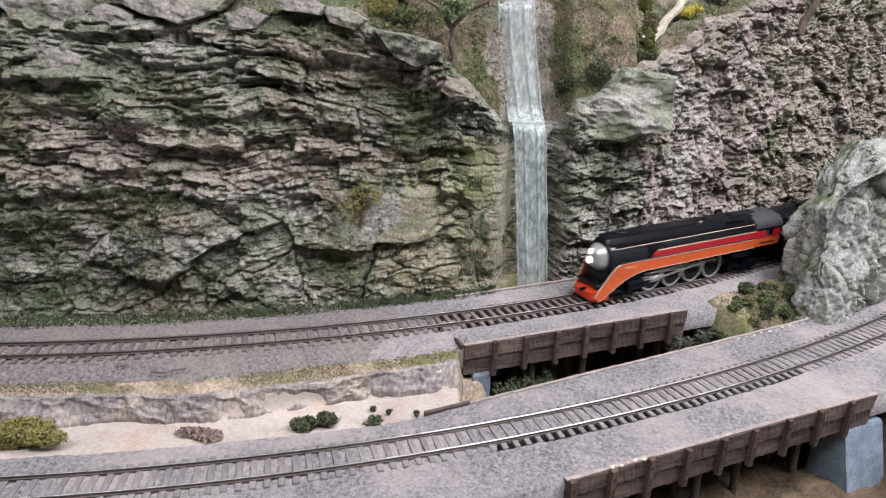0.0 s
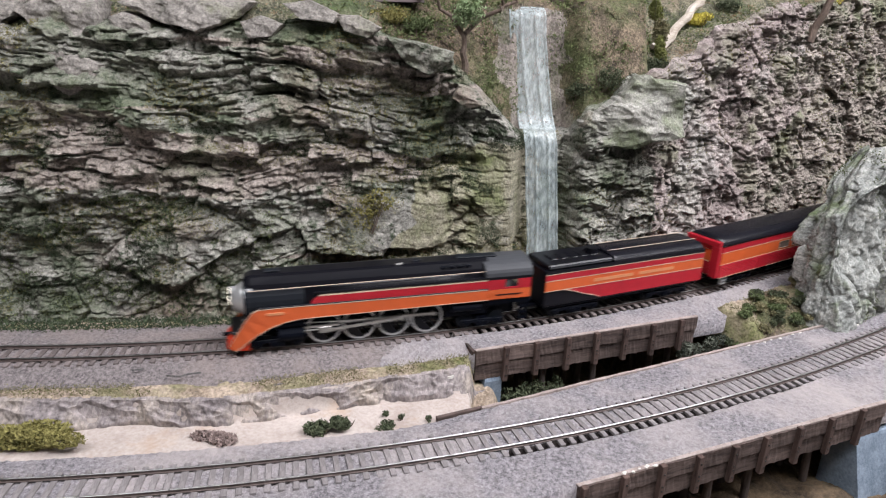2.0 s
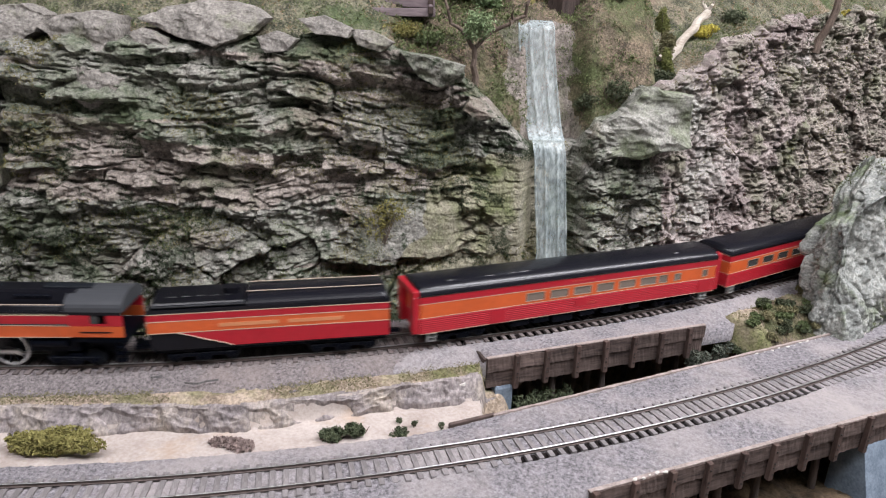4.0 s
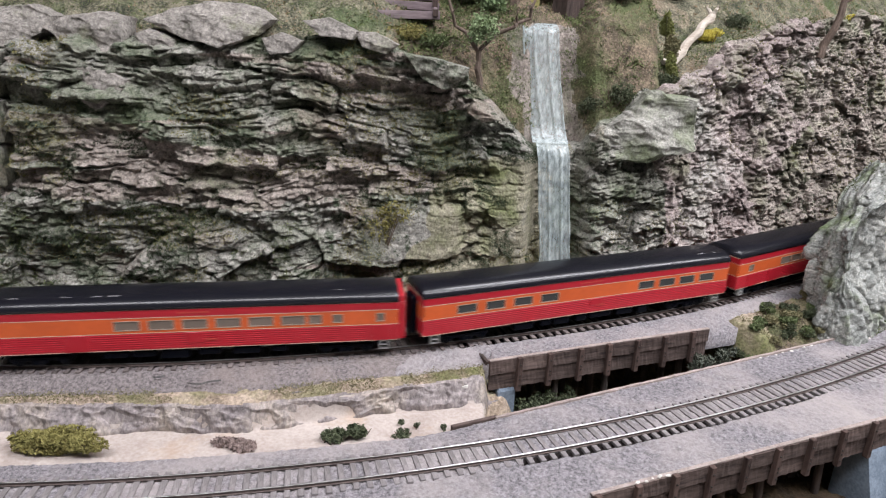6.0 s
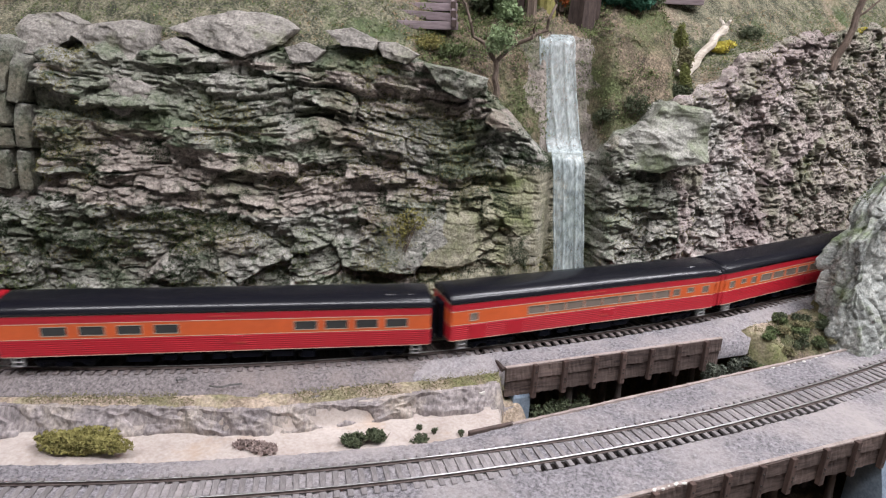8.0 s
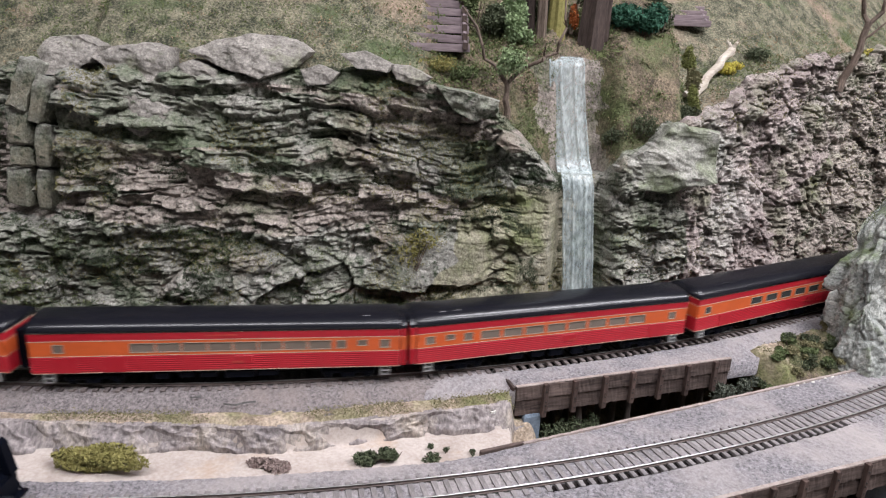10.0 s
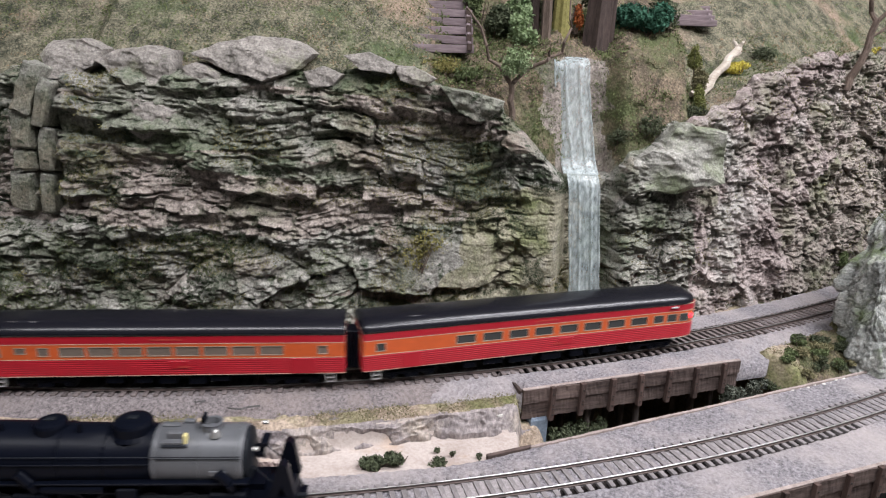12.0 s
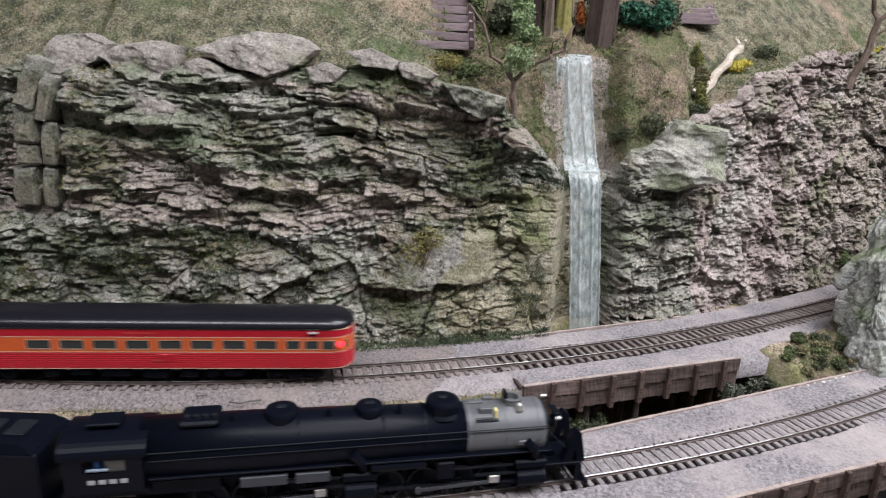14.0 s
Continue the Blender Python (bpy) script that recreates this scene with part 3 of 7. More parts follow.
def hill_point(x, t):
    zt = np.interp(x, TOP_X, TOP_Z) - 0.010
    y0 = cliff_y(x, zt) + 0.012
    t1, z1 = np.interp(x, HX, H1T), np.interp(x, HX, H1Z)
    z = np.where(t < t1, zt + (z1 - zt) * (t / t1), z1 + (t - t1) * np.where(x > 0.185, 0.9, 0.55))
    n = fbm(x * 35, t * 35, 14, 4)
    mid = smooth01(x, -0.05, -0.02) * (1 - smooth01(x, 0.17, 0.20))
    n = n + mid * (1.1 * fbm(x * 70, t * 150, 16, 3) + 0.35 * np.sin(t * 420 + 5 * fbm(x * 20, t * 20, 18, 2)) * smooth01(x, 0.105, 0.12))
    n = n + 0.5 * fbm(x * 130, t * 130, 19, 2) + 1.6 * np.exp(-((x - 0.066) / 0.034) ** 2) * np.abs(fbm(x * 60, t * 190, 20, 3))
    z = z - 0.022 * np.exp(-((x - 0.1835) / 0.0035) ** 2) * smooth01(t, 0.0, 0.02)
    return x, y0 + t + 0.006 * n, z + 0.010 * n * smooth01(t, 0.0, 0.01) + 0.004 * fbm(x * 200, t * 200, 15, 2)


def build_hill():
    xs, t = np.linspace(-0.64, 0.72, 720), np.concatenate([np.linspace(0, 0.12, 130), np.linspace(0.122, 0.6, 90)])
    X, T = np.meshgrid(xs, t)
    x, y, z = hill_point(X, T)

    def pick(c):
        x = c[:, 0] + 0.03 * fbm(c[:, 0] * 40, c[:, 1] * 40, 61)
        k = ((x > -0.065) & (x < 0.187)).astype(int)
        side = c[:, 0] - 0.062 - 0.14 * (0.235 - c[:, 2])
        bare = (np.abs(side) < 0.030 + 0.03 * fbm(c[:, 0] * 50, c[:, 2] * 50, 63, 3)) & (c[:, 2] < 0.236)
        return np.where(bare, 2, k)

    tagged(sheet("hillside", np.stack([x, y, z], -1), [MEADOW, EARTH, WARMROCK], False, pick), "hillside of dry turf and brown earth above the cliffs", "hillside", kind="structure")


build_hill()


def hill_ends():
    """Plain boards that close the hill's two ends and back."""
    t = np.linspace(0, 0.6, 40)
    for name, x0 in (("hill_board_west", -0.64), ("hill_board_east", 0.72)):
        x, y, z = hill_point(np.full(40, x0), t)
        low = np.stack([x, y, np.full(40, -1.15)], -1)
        tagged(sheet(name, np.stack([low, np.stack([x, y, z], -1)]), [FASCIA]), "plain dark board closing the hill", "fascia", kind="structure")
    xs = np.linspace(-0.64, 0.72, 60)
    x, y, z = hill_point(xs, np.full(60, 0.6))
    tagged(sheet("hill_board_north", np.stack([np.stack([x, y, np.full(60, -1.15)], -1), np.stack([x, y, z], -1)]), [FASCIA]), "plain dark board closing the hill", "fascia", kind="structure")


hill_ends()


# ---- rock outcrop that hides the line ----
def build_outcrop():
    path = [(0.345, 0.60), (0.312, 0.555), (0.300, 0.515), (0.318, 0.490), (0.36, 0.500), (0.42, 0.535), (0.50, 0.585), (0.62, 0.66)]
    px, py = np.array(path).T
    d = np.concatenate([[0], np.cumsum(np.hypot(np.diff(px), np.diff(py)))])
    u = np.linspace(0, d[-1], 360)
    bx, by = np.interp(u, d, px), np.interp(u, d, py)
    k = np.ones(25) / 25
    bx, by = (np.convolve(np.pad(q, 12, "edge"), k, "valid") for q in (bx, by))
    tx, ty = np.gradient(bx), np.gradient(by)
    h = np.hypot(tx, ty)
    nx, ny = -ty / h, tx / h
    top = np.interp(u, [0, 0.09, 0.14, 0.25, 0.4], [0.08, 0.098, 0.115, 0.17, 0.22])
    v = np.linspace(0, 1.35, 230)
    V, U = np.meshgrid(v, u, indexing="ij")
    c = np.minimum(V, 1)
    over = np.maximum(V - 1, 0)
    Z = -0.03 + c * (top[None] + 0.03) + over * 0.10 + 0.018 * smooth01(V, 0.8, 1.0) * fbm(U * 40, V * 8, 57, 3)
    R = 0.026 * fbm(U * 16, Z * 10, 51, 3) + 0.009 * (0.5 - 3 * np.abs(fbm(U * 60 + Z * 8, Z * 14, 52, 3))) + 0.007 * fbm(U * 110, Z * 90, 53, 3) + 0.003 * fbm(U * 330, Z * 330, 54, 2)
    for lu, lv, amp, sd in ((0.050, 0.075, 0.012, 61), (0.020, 0.034, 0.0045, 62), (0.007, 0.010, 0.0018, 63)):
        ra, rb, du, dv, e = cells((U + 0.01 * fbm(U * 30, Z * 30, sd)) / lu + 5, (Z + 0.3 * U) / lv + 5, sd)
        R = R + amp * (ra - 0.5) - amp * (rb - 0.3) * dv + amp * (rb - 0.5) * du - 0.3 * amp * (1 - smooth01(e, 0, 0.12))
    inn = 0.018 * smooth01(c, 0.0, 1.0) + 0.02 * smooth01(c, 0.85, 1.0) + over * 0.11
    lay = smooth01(V, 0.75, 1.1)
    X = bx[None] + (nx[None] + (0.8 - nx[None]) * lay) * (inn + 0.010 - R)
    Y = by[None] + (ny[None] + (0.6 - ny[None]) * lay) * (inn + 0.010 - R)
    tagged(sheet("rock_outcrop", np.stack([X, Y, Z], -1), [PALE], False), "pale grey mossy rock outcrop at the tunnel mouth", "rock", kind="structure")


build_outcrop()


# ---- timber trestles ----
EDGE = material("pale_deck_edge", two((0.2, 0.16, 0.145), (0.42, 0.35, 0.32)), 120, bump=0.4, depth=0.0004)
POST = material("dark_reddish_post", two((0.028, 0.018, 0.016), (0.13, 0.085, 0.072)), 90, bump=0.6, depth=0.0005, stretch=(1, 1, 0.2), vary=0.15)
BOLT = material("dark_bolt", two((0.03, 0.028, 0.027), (0.06, 0.055, 0.05)), 400, rough=0.5, metal=0.5, bump=0)


def bent(line, s, base, zlow, near):
    """A row of piles with a cap across the line."""
    x, y, a = line.at(s)
    m = Matrix.Translation((x, y, 0)) @ Matrix.Rotation(a, 4, "Z")
    bm = bmesh.new()
    box(bm, -0.0025, 0.0025, -near + 0.002, near - 0.006, line.z - 0.031, line.z - 0.0245, 0.0003, m)
    part("cap_beam", bm, PILE, base)
    for k in range(4):
        yy = -near + 0.006 + k * (2 * near - 0.018) / 3
        bm = bmesh.new()
        tube(bm, m @ Vector((0, yy - 0.002 * (1.5 - k), zlow)), m @ Vector((0, yy, line.z - 0.0305)), 0.0029, 0.0026, 12)
        part("support_post", bm, PILE, base)
    bm = bmesh.new()
    tube(bm, m @ Vector((0.003, -near + 0.006, zlow + 0.012)), m @ Vector((0.003, near - 0.012, line.z - 0.034)), 0.0010, n=6)
    part("cross_brace", bm, PILE, base)


def trestle(line, edge, posts, label, bents, zlow, returns):
    """A straight plank side from end to end of the edge, with posts at the given shares of it."""
    base = tagged(new("timber_trestle"), label, "trestle bridge", "trestles")
    near = 0.036
    rng = random.Random(int(edge[0][0] * 1e4))
    (ax, ay), (ex, ey) = edge
    turn = Matrix.Rotation(math.atan2(ey - ay, ex - ax), 4, "Z")
    span = math.hypot(ex - ax, ey - ay)
    stops = [0.0] + list(posts) + [1.0]
    top = line.z - 0.0030
    for k, (p0, p1) in enumerate(zip(stops[:-1], stops[1:])):
        d = (p1 - p0) * span
        m = Matrix.Translation((ax + (ex - ax) * p0, ay + (ey - ay) * p0, 0)) @ turn
        for z0, z1, y0 in ((top - 0.0104, top + rng.uniform(-0.0003, 0.0006), -0.0020), (top - 0.0232, top - 0.0106 + rng.uniform(-0.0004, 0), -0.0009)):
            bm = bmesh.new()
            n = 14
            rings = []
            sag = rng.uniform(-0.0005, 0.0005)
            for i in range(n + 1):
                x = 0.0003 + (d - 0.0006) * i / n
                q = [rng.uniform(-0.00028, 0.00028) for _ in range(5)]
                q[2] += sag * (i / n - 0.5)
                zm = z0 + (z1 - z0) * rng.uniform(0.44, 0.56)
                rings.append([(x, y0 + q[0], z0 + q[1]), (x, 0.0016, z0 + q[1]), (x, 0.0016, z1 + q[2]), (x, y0 + q[3], z1 + q[2]), (x, y0 + 0.00025 + q[4], zm)])
            loft(bm, rings)
            bmesh.ops.transform(bm, matrix=m, verts=bm.verts)
            part("plank", bm, PLANK, base)
        if k:
            bm = bmesh.new()
            box(bm, -0.0019, 0.0019, -0.0050, -0.0014, top - 0.0246 + rng.uniform(-0.001, 0), top + 0.0012 + rng.uniform(-0.0006, 0.0006), 0.0003, m @ Matrix.Rotation(radians(rng.uniform(-1.5, 1.5)), 4, "Y"))
            post = part("side_post", bm, POST, base)
            for z in (top - 0.004, top - 0.0125, top - 0.0155, top - 0.0205):
                bm = bmesh.new()
                tube(bm, m @ Vector((0, -0.0055, z)), m @ Vector((0, -0.0046, z)), 0.0006, n=6)
                part("bolt", bm, BOLT, post)
        bm = bmesh.new()
        box(bm, 0, d, -0.0014, 0.0014, top + 0.0002, top + 0.0009, 0.0002, m)
        part("deck_edge", bm, EDGE, base)
    if returns:
        for p, x0, x1 in ((0.0, -0.0012, 0.0013), (1.0, -0.0013, 0.0012)):
            m = Matrix.Translation((ax + (ex - ax) * p, ay + (ey - ay) * p, 0)) @ turn
            for z0, z1 in ((line.z - 0.0134, line.z - 0.0032), (line.z - 0.0262, line.z - 0.0138)):
                bm = bmesh.new()
                box(bm, x0, x1, 0.0018, 0.022, z0, z1 - 0.0012, 0.0003, m)
                part("end_plank", bm, PLANK, base)
    sa, sz = float(line.s_of(ax)), float(line.s_of(ex))
    for s in bents:
        bent(line, s, base, zlow, near)
    # dark deck under the ballast
    bm = bmesh.new()
    rings = []
    for i in range(25):
        s = sa + (sz - sa) * i / 24
        r = []
        for o, z in ((-near, line.z - 0.0245), (0.030, line.z - 0.0245), (0.030, line.z - 0.0195), (-near, line.z - 0.0195)):
            x, y, _ = line.at(s, o)
            r.append((x, y, z))
        rings.append(r)
    loft(bm, rings)
    part("deck", bm, PILE, base, "dark timber deck")
    return base


sb, sf = float(BACK.s_of(0.022)), float(FRONT.s_of(0.074))
trestle(BACK, BACK_EDGE, (0.117, 0.244, 0.378, 0.506, 0.639, 0.772, 0.911), "weathered brown timber trestle with plank sides and posts", [sb + 0.045, sb + 0.090, sb + 0.165], -0.085, True)
trestle(FRONT, FRONT_EDGE, (0.010, 0.118, 0.223, 0.332, 0.441, 0.546, 0.659, 0.773, 0.891), "longer weathered timber trestle carrying the lower line", [sf + 0.050, sf + 0.095, sf + 0.130, sf + 0.190], -0.10, False)


def deck_lip(edge, zt, label):
    (ax, ay), (ex, ey) = edge
    m = Matrix.Translation((ax, ay, 0)) @ Matrix.Rotation(math.atan2(ey - ay, ex - ax), 4, "Z")
    L = math.hypot(ex - ax, ey - ay)
    bm = bmesh.new()
    rng = random.Random(int(L * 1e4))
    loft(bm, [[m @ Vector((L * i / 59, y, z + rng.uniform(-0.0003, 0.0003))) for y, z in ((0, zt - 0.014), (0.0022, zt - 0.014), (0.0022, zt), (0, zt))] for i in range(60)])
    tagged(part("deck_edge_board", bm, EDGE), label, "edge board")


deck_lip(FAR_EDGE, FRONT.z - 0.0022, "pale wooden edge board along the lower ballast")
deck_lip(((0.018, 0.4806), (0.180, 0.5520)), BACK.z - 0.0022, "pale wooden edge board below the waterfall")


def abutment(x, y, z0, z1, w, d, turn, batter, label):
    bm = bmesh.new()
    q = batter
    loft(bm, [[(-w, -d - q, z0), (w, -d - q, z0), (w, d, z0), (-w, d, z0)], [(-w, -d, z1 - 0.002), (w, -d, z1 - 0.002), (w, d, z1 - 0.002), (-w, d, z1 - 0.002)], [(-w + 0.001, -d + 0.001, z1), (w - 0.001, -d + 0.001, z1), (w - 0.001, d, z1), (-w + 0.001, d, z1)]])
    ob = part("bridge_abutment", bm, CONCRETE)
    ob.matrix_basis = pose(x, y, 0, 0, 0, turn)
    return tagged(ob, label, "abutment")


abutment(0.0340, 0.4085, -0.055, -0.0142, 0.0068, 0.006, 21.5, 0.0, "blue-grey concrete abutment under the trestle end")
abutment(0.2960, 0.3890, -0.095, -0.0320, 0.019, 0.010, 23, 0.018, "large blue-grey concrete abutment under the lower trestle")


# ---- waterfall ----
def water_material():
    m = bpy.data.materials.new("clear_waterfall_resin")
    m.use_nodes = True
    n, l = m.node_tree.nodes, m.node_tree.links
    b = n["Principled BSDF"]
    b.inputs["Roughness"].default_value = 0.22
    tc, mp = n.new("ShaderNodeTexCoord"), n.new("ShaderNodeMapping")
    mp.inputs["Scale"].default_value = (1, 1, 0.30)
    l.new(tc.outputs["Object"], mp.inputs[0])
    q = n.new("ShaderNodeTexNoise")
    q.inputs["Scale"].default_value, q.inputs["Detail"].default_value = 300, 7
    q.inputs["Roughness"].default_value = 0.7
    l.new(mp.outputs[0], q.inputs["Vector"])
    r = n.new("ShaderNodeValToRGB")
    r.color_ramp.elements[0].position, r.color_ramp.elements[0].color = 0.34, (0.40, 0.47, 0.475, 1)
    r.color_ramp.elements[1].position, r.color_ramp.elements[1].color = 0.72, (0.66, 0.73, 0.73, 1)
    l.new(q.outputs["Fac"], r.inputs[0])
    l.new(r.outputs[0], b.inputs["Base Color"])
    mr = n.new("ShaderNodeMapRange")
    mr.inputs[1].default_value, mr.inputs[2].default_value = 0.42, 0.70
    mr.inputs[3].default_value, mr.inputs[4].default_value = 0.40, 0.74
    l.new(q.outputs["Fac"], mr.inputs[0])
    l.new(mr.outputs[0], b.inputs["Alpha"])
    bp = n.new("ShaderNodeBump")
    bp.inputs["Strength"].default_value, bp.inputs["Distance"].default_value = 0.5, 0.0007
    l.new(q.outputs["Fac"], bp.inputs["Height"])
    l.new(bp.outputs[0], b.inputs["Normal"])
    return m


WATER = water_material()


def fall(name, base, line_pts, width, seed, label):
    """A sheet of water over the given course (x, y, z), rounded at its edges."""
    p = np.array(line_pts)
    d = np.concatenate([[0], np.cumsum(np.linalg.norm(np.diff(p, axis=0), axis=1))])
    t = np.linspace(0, d[-1], 120)
    c = np.stack([np.interp(t, d, p[:, k]) for k in range(3)], 1)
    k = np.ones(9) / 9
    c = np.stack([np.convolve(np.pad(c[:, j], 4, "edge"), k, "valid") for j in range(3)], 1)
    u = np.linspace(-1, 1, 34)
    wl = width / 2 * (1 + 0.10 * fbm(t * 60, t * 0, seed, 3) + 0.0 * t)
    wr = width / 2 * (1 + 0.10 * fbm(t * 60, t * 0 + 9, seed + 1, 3))
    X = c[:, 0:1] + np.where(u[None] < 0, wl[:, None], wr[:, None]) * u[None] + 0.0012 * fbm(t * 45, t * 0 + 2, seed + 7, 3)[:, None]
    rip = 0.0007 * fbm(X * 160, t[:, None] * 110, seed + 2, 3)
    for q, h in ((-0.96, 0.0012), (0.96, 0.0012), (-0.35, 0.0007), (0.42, 0.0007)):
        rip = rip + h * np.exp(-((u[None] - q + 0.05 * fbm(t * 40, t * 0 + q, seed + 5, 2)[:, None]) / 0.05) ** 2)
    Y = c[:, 1:2] - 0.0015 * (1 - u[None] ** 4) - 2 * rip
    Z = c[:, 2:3] + 0 * X
    ob = sheet(name, np.stack([X, Y, Z], -1), [WATER], True)
    ob.parent = base
    return tagged(ob, label=label)


wf = tagged(new("waterfall"), "two-step waterfall of clear resin between the cliffs", "waterfall")
fall("upper_fall", wf, [(0.059, 0.622, 0.2385), (0.0600, 0.592, 0.2382), (0.0605, 0.581, 0.233), (0.0660, 0.573, 0.185), (0.0715, 0.567, 0.152), (0.0730, 0.562, 0.1440), (0.0742, 0.553, 0.1395)], 0.0310, 3, "streaked upper fall")
fall("lower_fall", wf, [(0.0740, 0.568, 0.1420), (0.0755, 0.553, 0.1390), (0.0770, 0.548, 0.130), (0.0820, 0.543, 0.070), (0.0870, 0.537, 0.010), (0.0885, 0.535, -0.014)], 0.0275, 8, "streaked lower fall")
WHITE = material("driftwood_white", two((0.30, 0.25, 0.2), (0.58, 0.52, 0.45)), 120, bump=0.5, depth=0.0005, stretch=(0.3, 0.3, 1))


# ---- rocks ----
BOULDER = material("pale_boulder", [(0.3, (0.11, 0.102, 0.09)), (0.5, (0.25, 0.228, 0.205)), (0.7, (0.41, 0.375, 0.335))], 45, bump=0.9, depth=0.002, fine=7, grit=500, extra=(((0.2, 0.2, 0.14), 30, 0.56, 0.7),))


PALESLAB = material("pale_mossy_slab", [(0.3, (0.15, 0.145, 0.125)), (0.45, (0.25, 0.245, 0.215)), (0.6, (0.36, 0.345, 0.31)), (0.75, (0.47, 0.45, 0.41))], 30, bump=0.8, depth=0.0014, grit=520, fine=8, extra=(((0.17, 0.19, 0.12), 20, 0.46, 0.62),))


def rock(size, seed, rough=0.14, n=16, cuts=3):
    rng = random.Random(seed)
    bm = bmesh.new()
    for _ in range(n):
        v = Vector((rng.gauss(0, 1), rng.gauss(0, 1), rng.gauss(0, 1))).normalized()
        q = 0.85 + 0.15 * rng.random()
        bm.verts.new((math.copysign(abs(v.x) ** 0.7, v.x) * size[0] * q, math.copysign(abs(v.y) ** 0.7, v.y) * size[1] * q, math.copysign(abs(v.z) ** 0.6, v.z) * size[2] * q))
    r = bmesh.ops.convex_hull(bm, input=bm.verts)
    bmesh.ops.delete(bm, geom=[e for e in r["geom_interior"] if isinstance(e, bmesh.types.BMVert)], context="VERTS")
    bmesh.ops.triangulate(bm, faces=bm.faces)
    bmesh.ops.subdivide_edges(bm, edges=bm.edges, cuts=cuts, use_grid_fill=True)
    m = min(size)
    for v in bm.verts:
        w = noise.noise_vector(v.co * (0.9 / m) + Vector((seed, 0, 0))) * m * rough * 1.2 + noise.noise_vector(v.co * (3.2 / m)) * m * rough * 0.7
        v.co += w
    return bm


def boulder(x, y, z, size, turn, seed, label, mat=None, name="boulder"):
    ob = part(name, rock(size, seed, 0.3, 16, 6) if size[0] > 0.01 else rock(size, seed), mat or BOULDER)
    ob.matrix_basis = pose(x, y, z, *turn)
    return tagged(ob, label, "rock", "rocks on the cliffs")


def crag_slab(name, outline_xz, y, thick, lean, seed, mat, label, category="rock", group="rocks on the cliffs"):
    """A broken slab: an uneven outline (x, z) on its front, leaning back by degrees, with a rough face and a chipped edge."""
    rng = np.random.RandomState(seed)
    p = np.array(outline_xz, float)
    cx, cz = p.mean(0)
    ring = []
    for a, b in zip(p, np.roll(p, -1, 0)):
        for f in np.linspace(0, 1, 12, endpoint=False):
            ring.append(a + (b - a) * f)
    ring = np.array(ring)
    n = len(ring)
    wob = np.convolve(np.tile(rng.normal(size=n), 3), np.ones(5) / 5, "same")[n:2 * n]
    size = np.hypot(*(p.max(0) - p.min(0)))
    rad = ring - [cx, cz]
    ring = ring + rad / np.hypot(*rad.T)[:, None] * (wob * size * 0.016)[:, None]
    bm = bmesh.new()
    shells = [(0.86, thick, 0), (1.0, 0.5 * thick, 0), (1.02, 0.22 * thick, 0), (0.985, 0.05 * thick, 1)] + [(f, -0.08 * thick * (1 - f) ** 0.5, 1) for f in np.linspace(0.96, 0.03, 26)]
    t = math.tan(radians(lean))
    rings = []
    for k, d, face in shells:
        q = (ring - [cx, cz]) * k + [cx, cz]
        rough = fbm(q[:, 0] * 38, q[:, 1] * 60, seed + 3, 3) * thick * 0.6 + np.abs(fbm((q[:, 0] + 0.6 * q[:, 1]) * 60, q[:, 1] * 110, seed + 6, 3)) * thick * 0.30 + fbm(q[:, 0] * 240, q[:, 1] * 300, seed + 4, 2) * 0.0010
        rings.append([(a, y + d + r + (b - cz) * t, b) for (a, b), r in zip(q, rough)])
    loft(bm, rings)
    ob = part(name, bm, mat)
    return tagged(ob, label, category, group)


TOPS = "broad flat grey boulder lying on the cliff's upper edge"
for k, (pts, y, th, lean) in enumerate([
        ([(-0.348, 0.224), (-0.344, 0.234), (-0.318, 0.236), (-0.302, 0.229), (-0.306, 0.217), (-0.320, 0.207), (-0.334, 0.206)], 0.478, 0.020, 34),
        ([(-0.304, 0.221), (-0.290, 0.229), (-0.270, 0.2335), (-0.249, 0.230), (-0.245, 0.213), (-0.258, 0.205), (-0.276, 0.205)], 0.474, 0.022, 38),
        ([(-0.241, 0.219), (-0.230, 0.223), (-0.213, 0.216), (-0.211, 0.211), (-0.220, 0.206), (-0.234, 0.210)], 0.474, 0.014, 25),
        ([(-0.236, 0.229), (-0.215, 0.238), (-0.192, 0.243), (-0.160, 0.241), (-0.144, 0.232), (-0.155, 0.221), (-0.178, 0.212), (-0.206, 0.217)], 0.486, 0.024, 40),
        ([(-0.152, 0.219), (-0.138, 0.223), (-0.122, 0.218), (-0.128, 0.210), (-0.144, 0.208)], 0.480, 0.014, 28),
        ([(-0.122, 0.232), (-0.104, 0.235), (-0.082, 0.226), (-0.086, 0.220), (-0.108, 0.222)], 0.488, 0.014, 30),
        ([(-0.086, 0.226), (-0.070, 0.226), (-0.053, 0.218), (-0.062, 0.211), (-0.080, 0.215)], 0.492, 0.014, 26),
        ([(-0.050, 0.212), (-0.020, 0.208), (0.000, 0.203), (-0.002, 0.192), (-0.018, 0.187), (-0.036, 0.194)], 0.492, 0.024, 5),
        ([(0.004, 0.180), (0.018, 0.176), (0.026, 0.166), (0.012, 0.163), (0.000, 0.170)], 0.496, 0.020, 4)]):
    crag_slab("boulder", pts, y - 0.006, th + 0.008, lean, 20 + k, BOULDER if k < 7 else ROCK, TOPS if k < 7 else "flat grey ledge stone at the cliff's stepped edge")
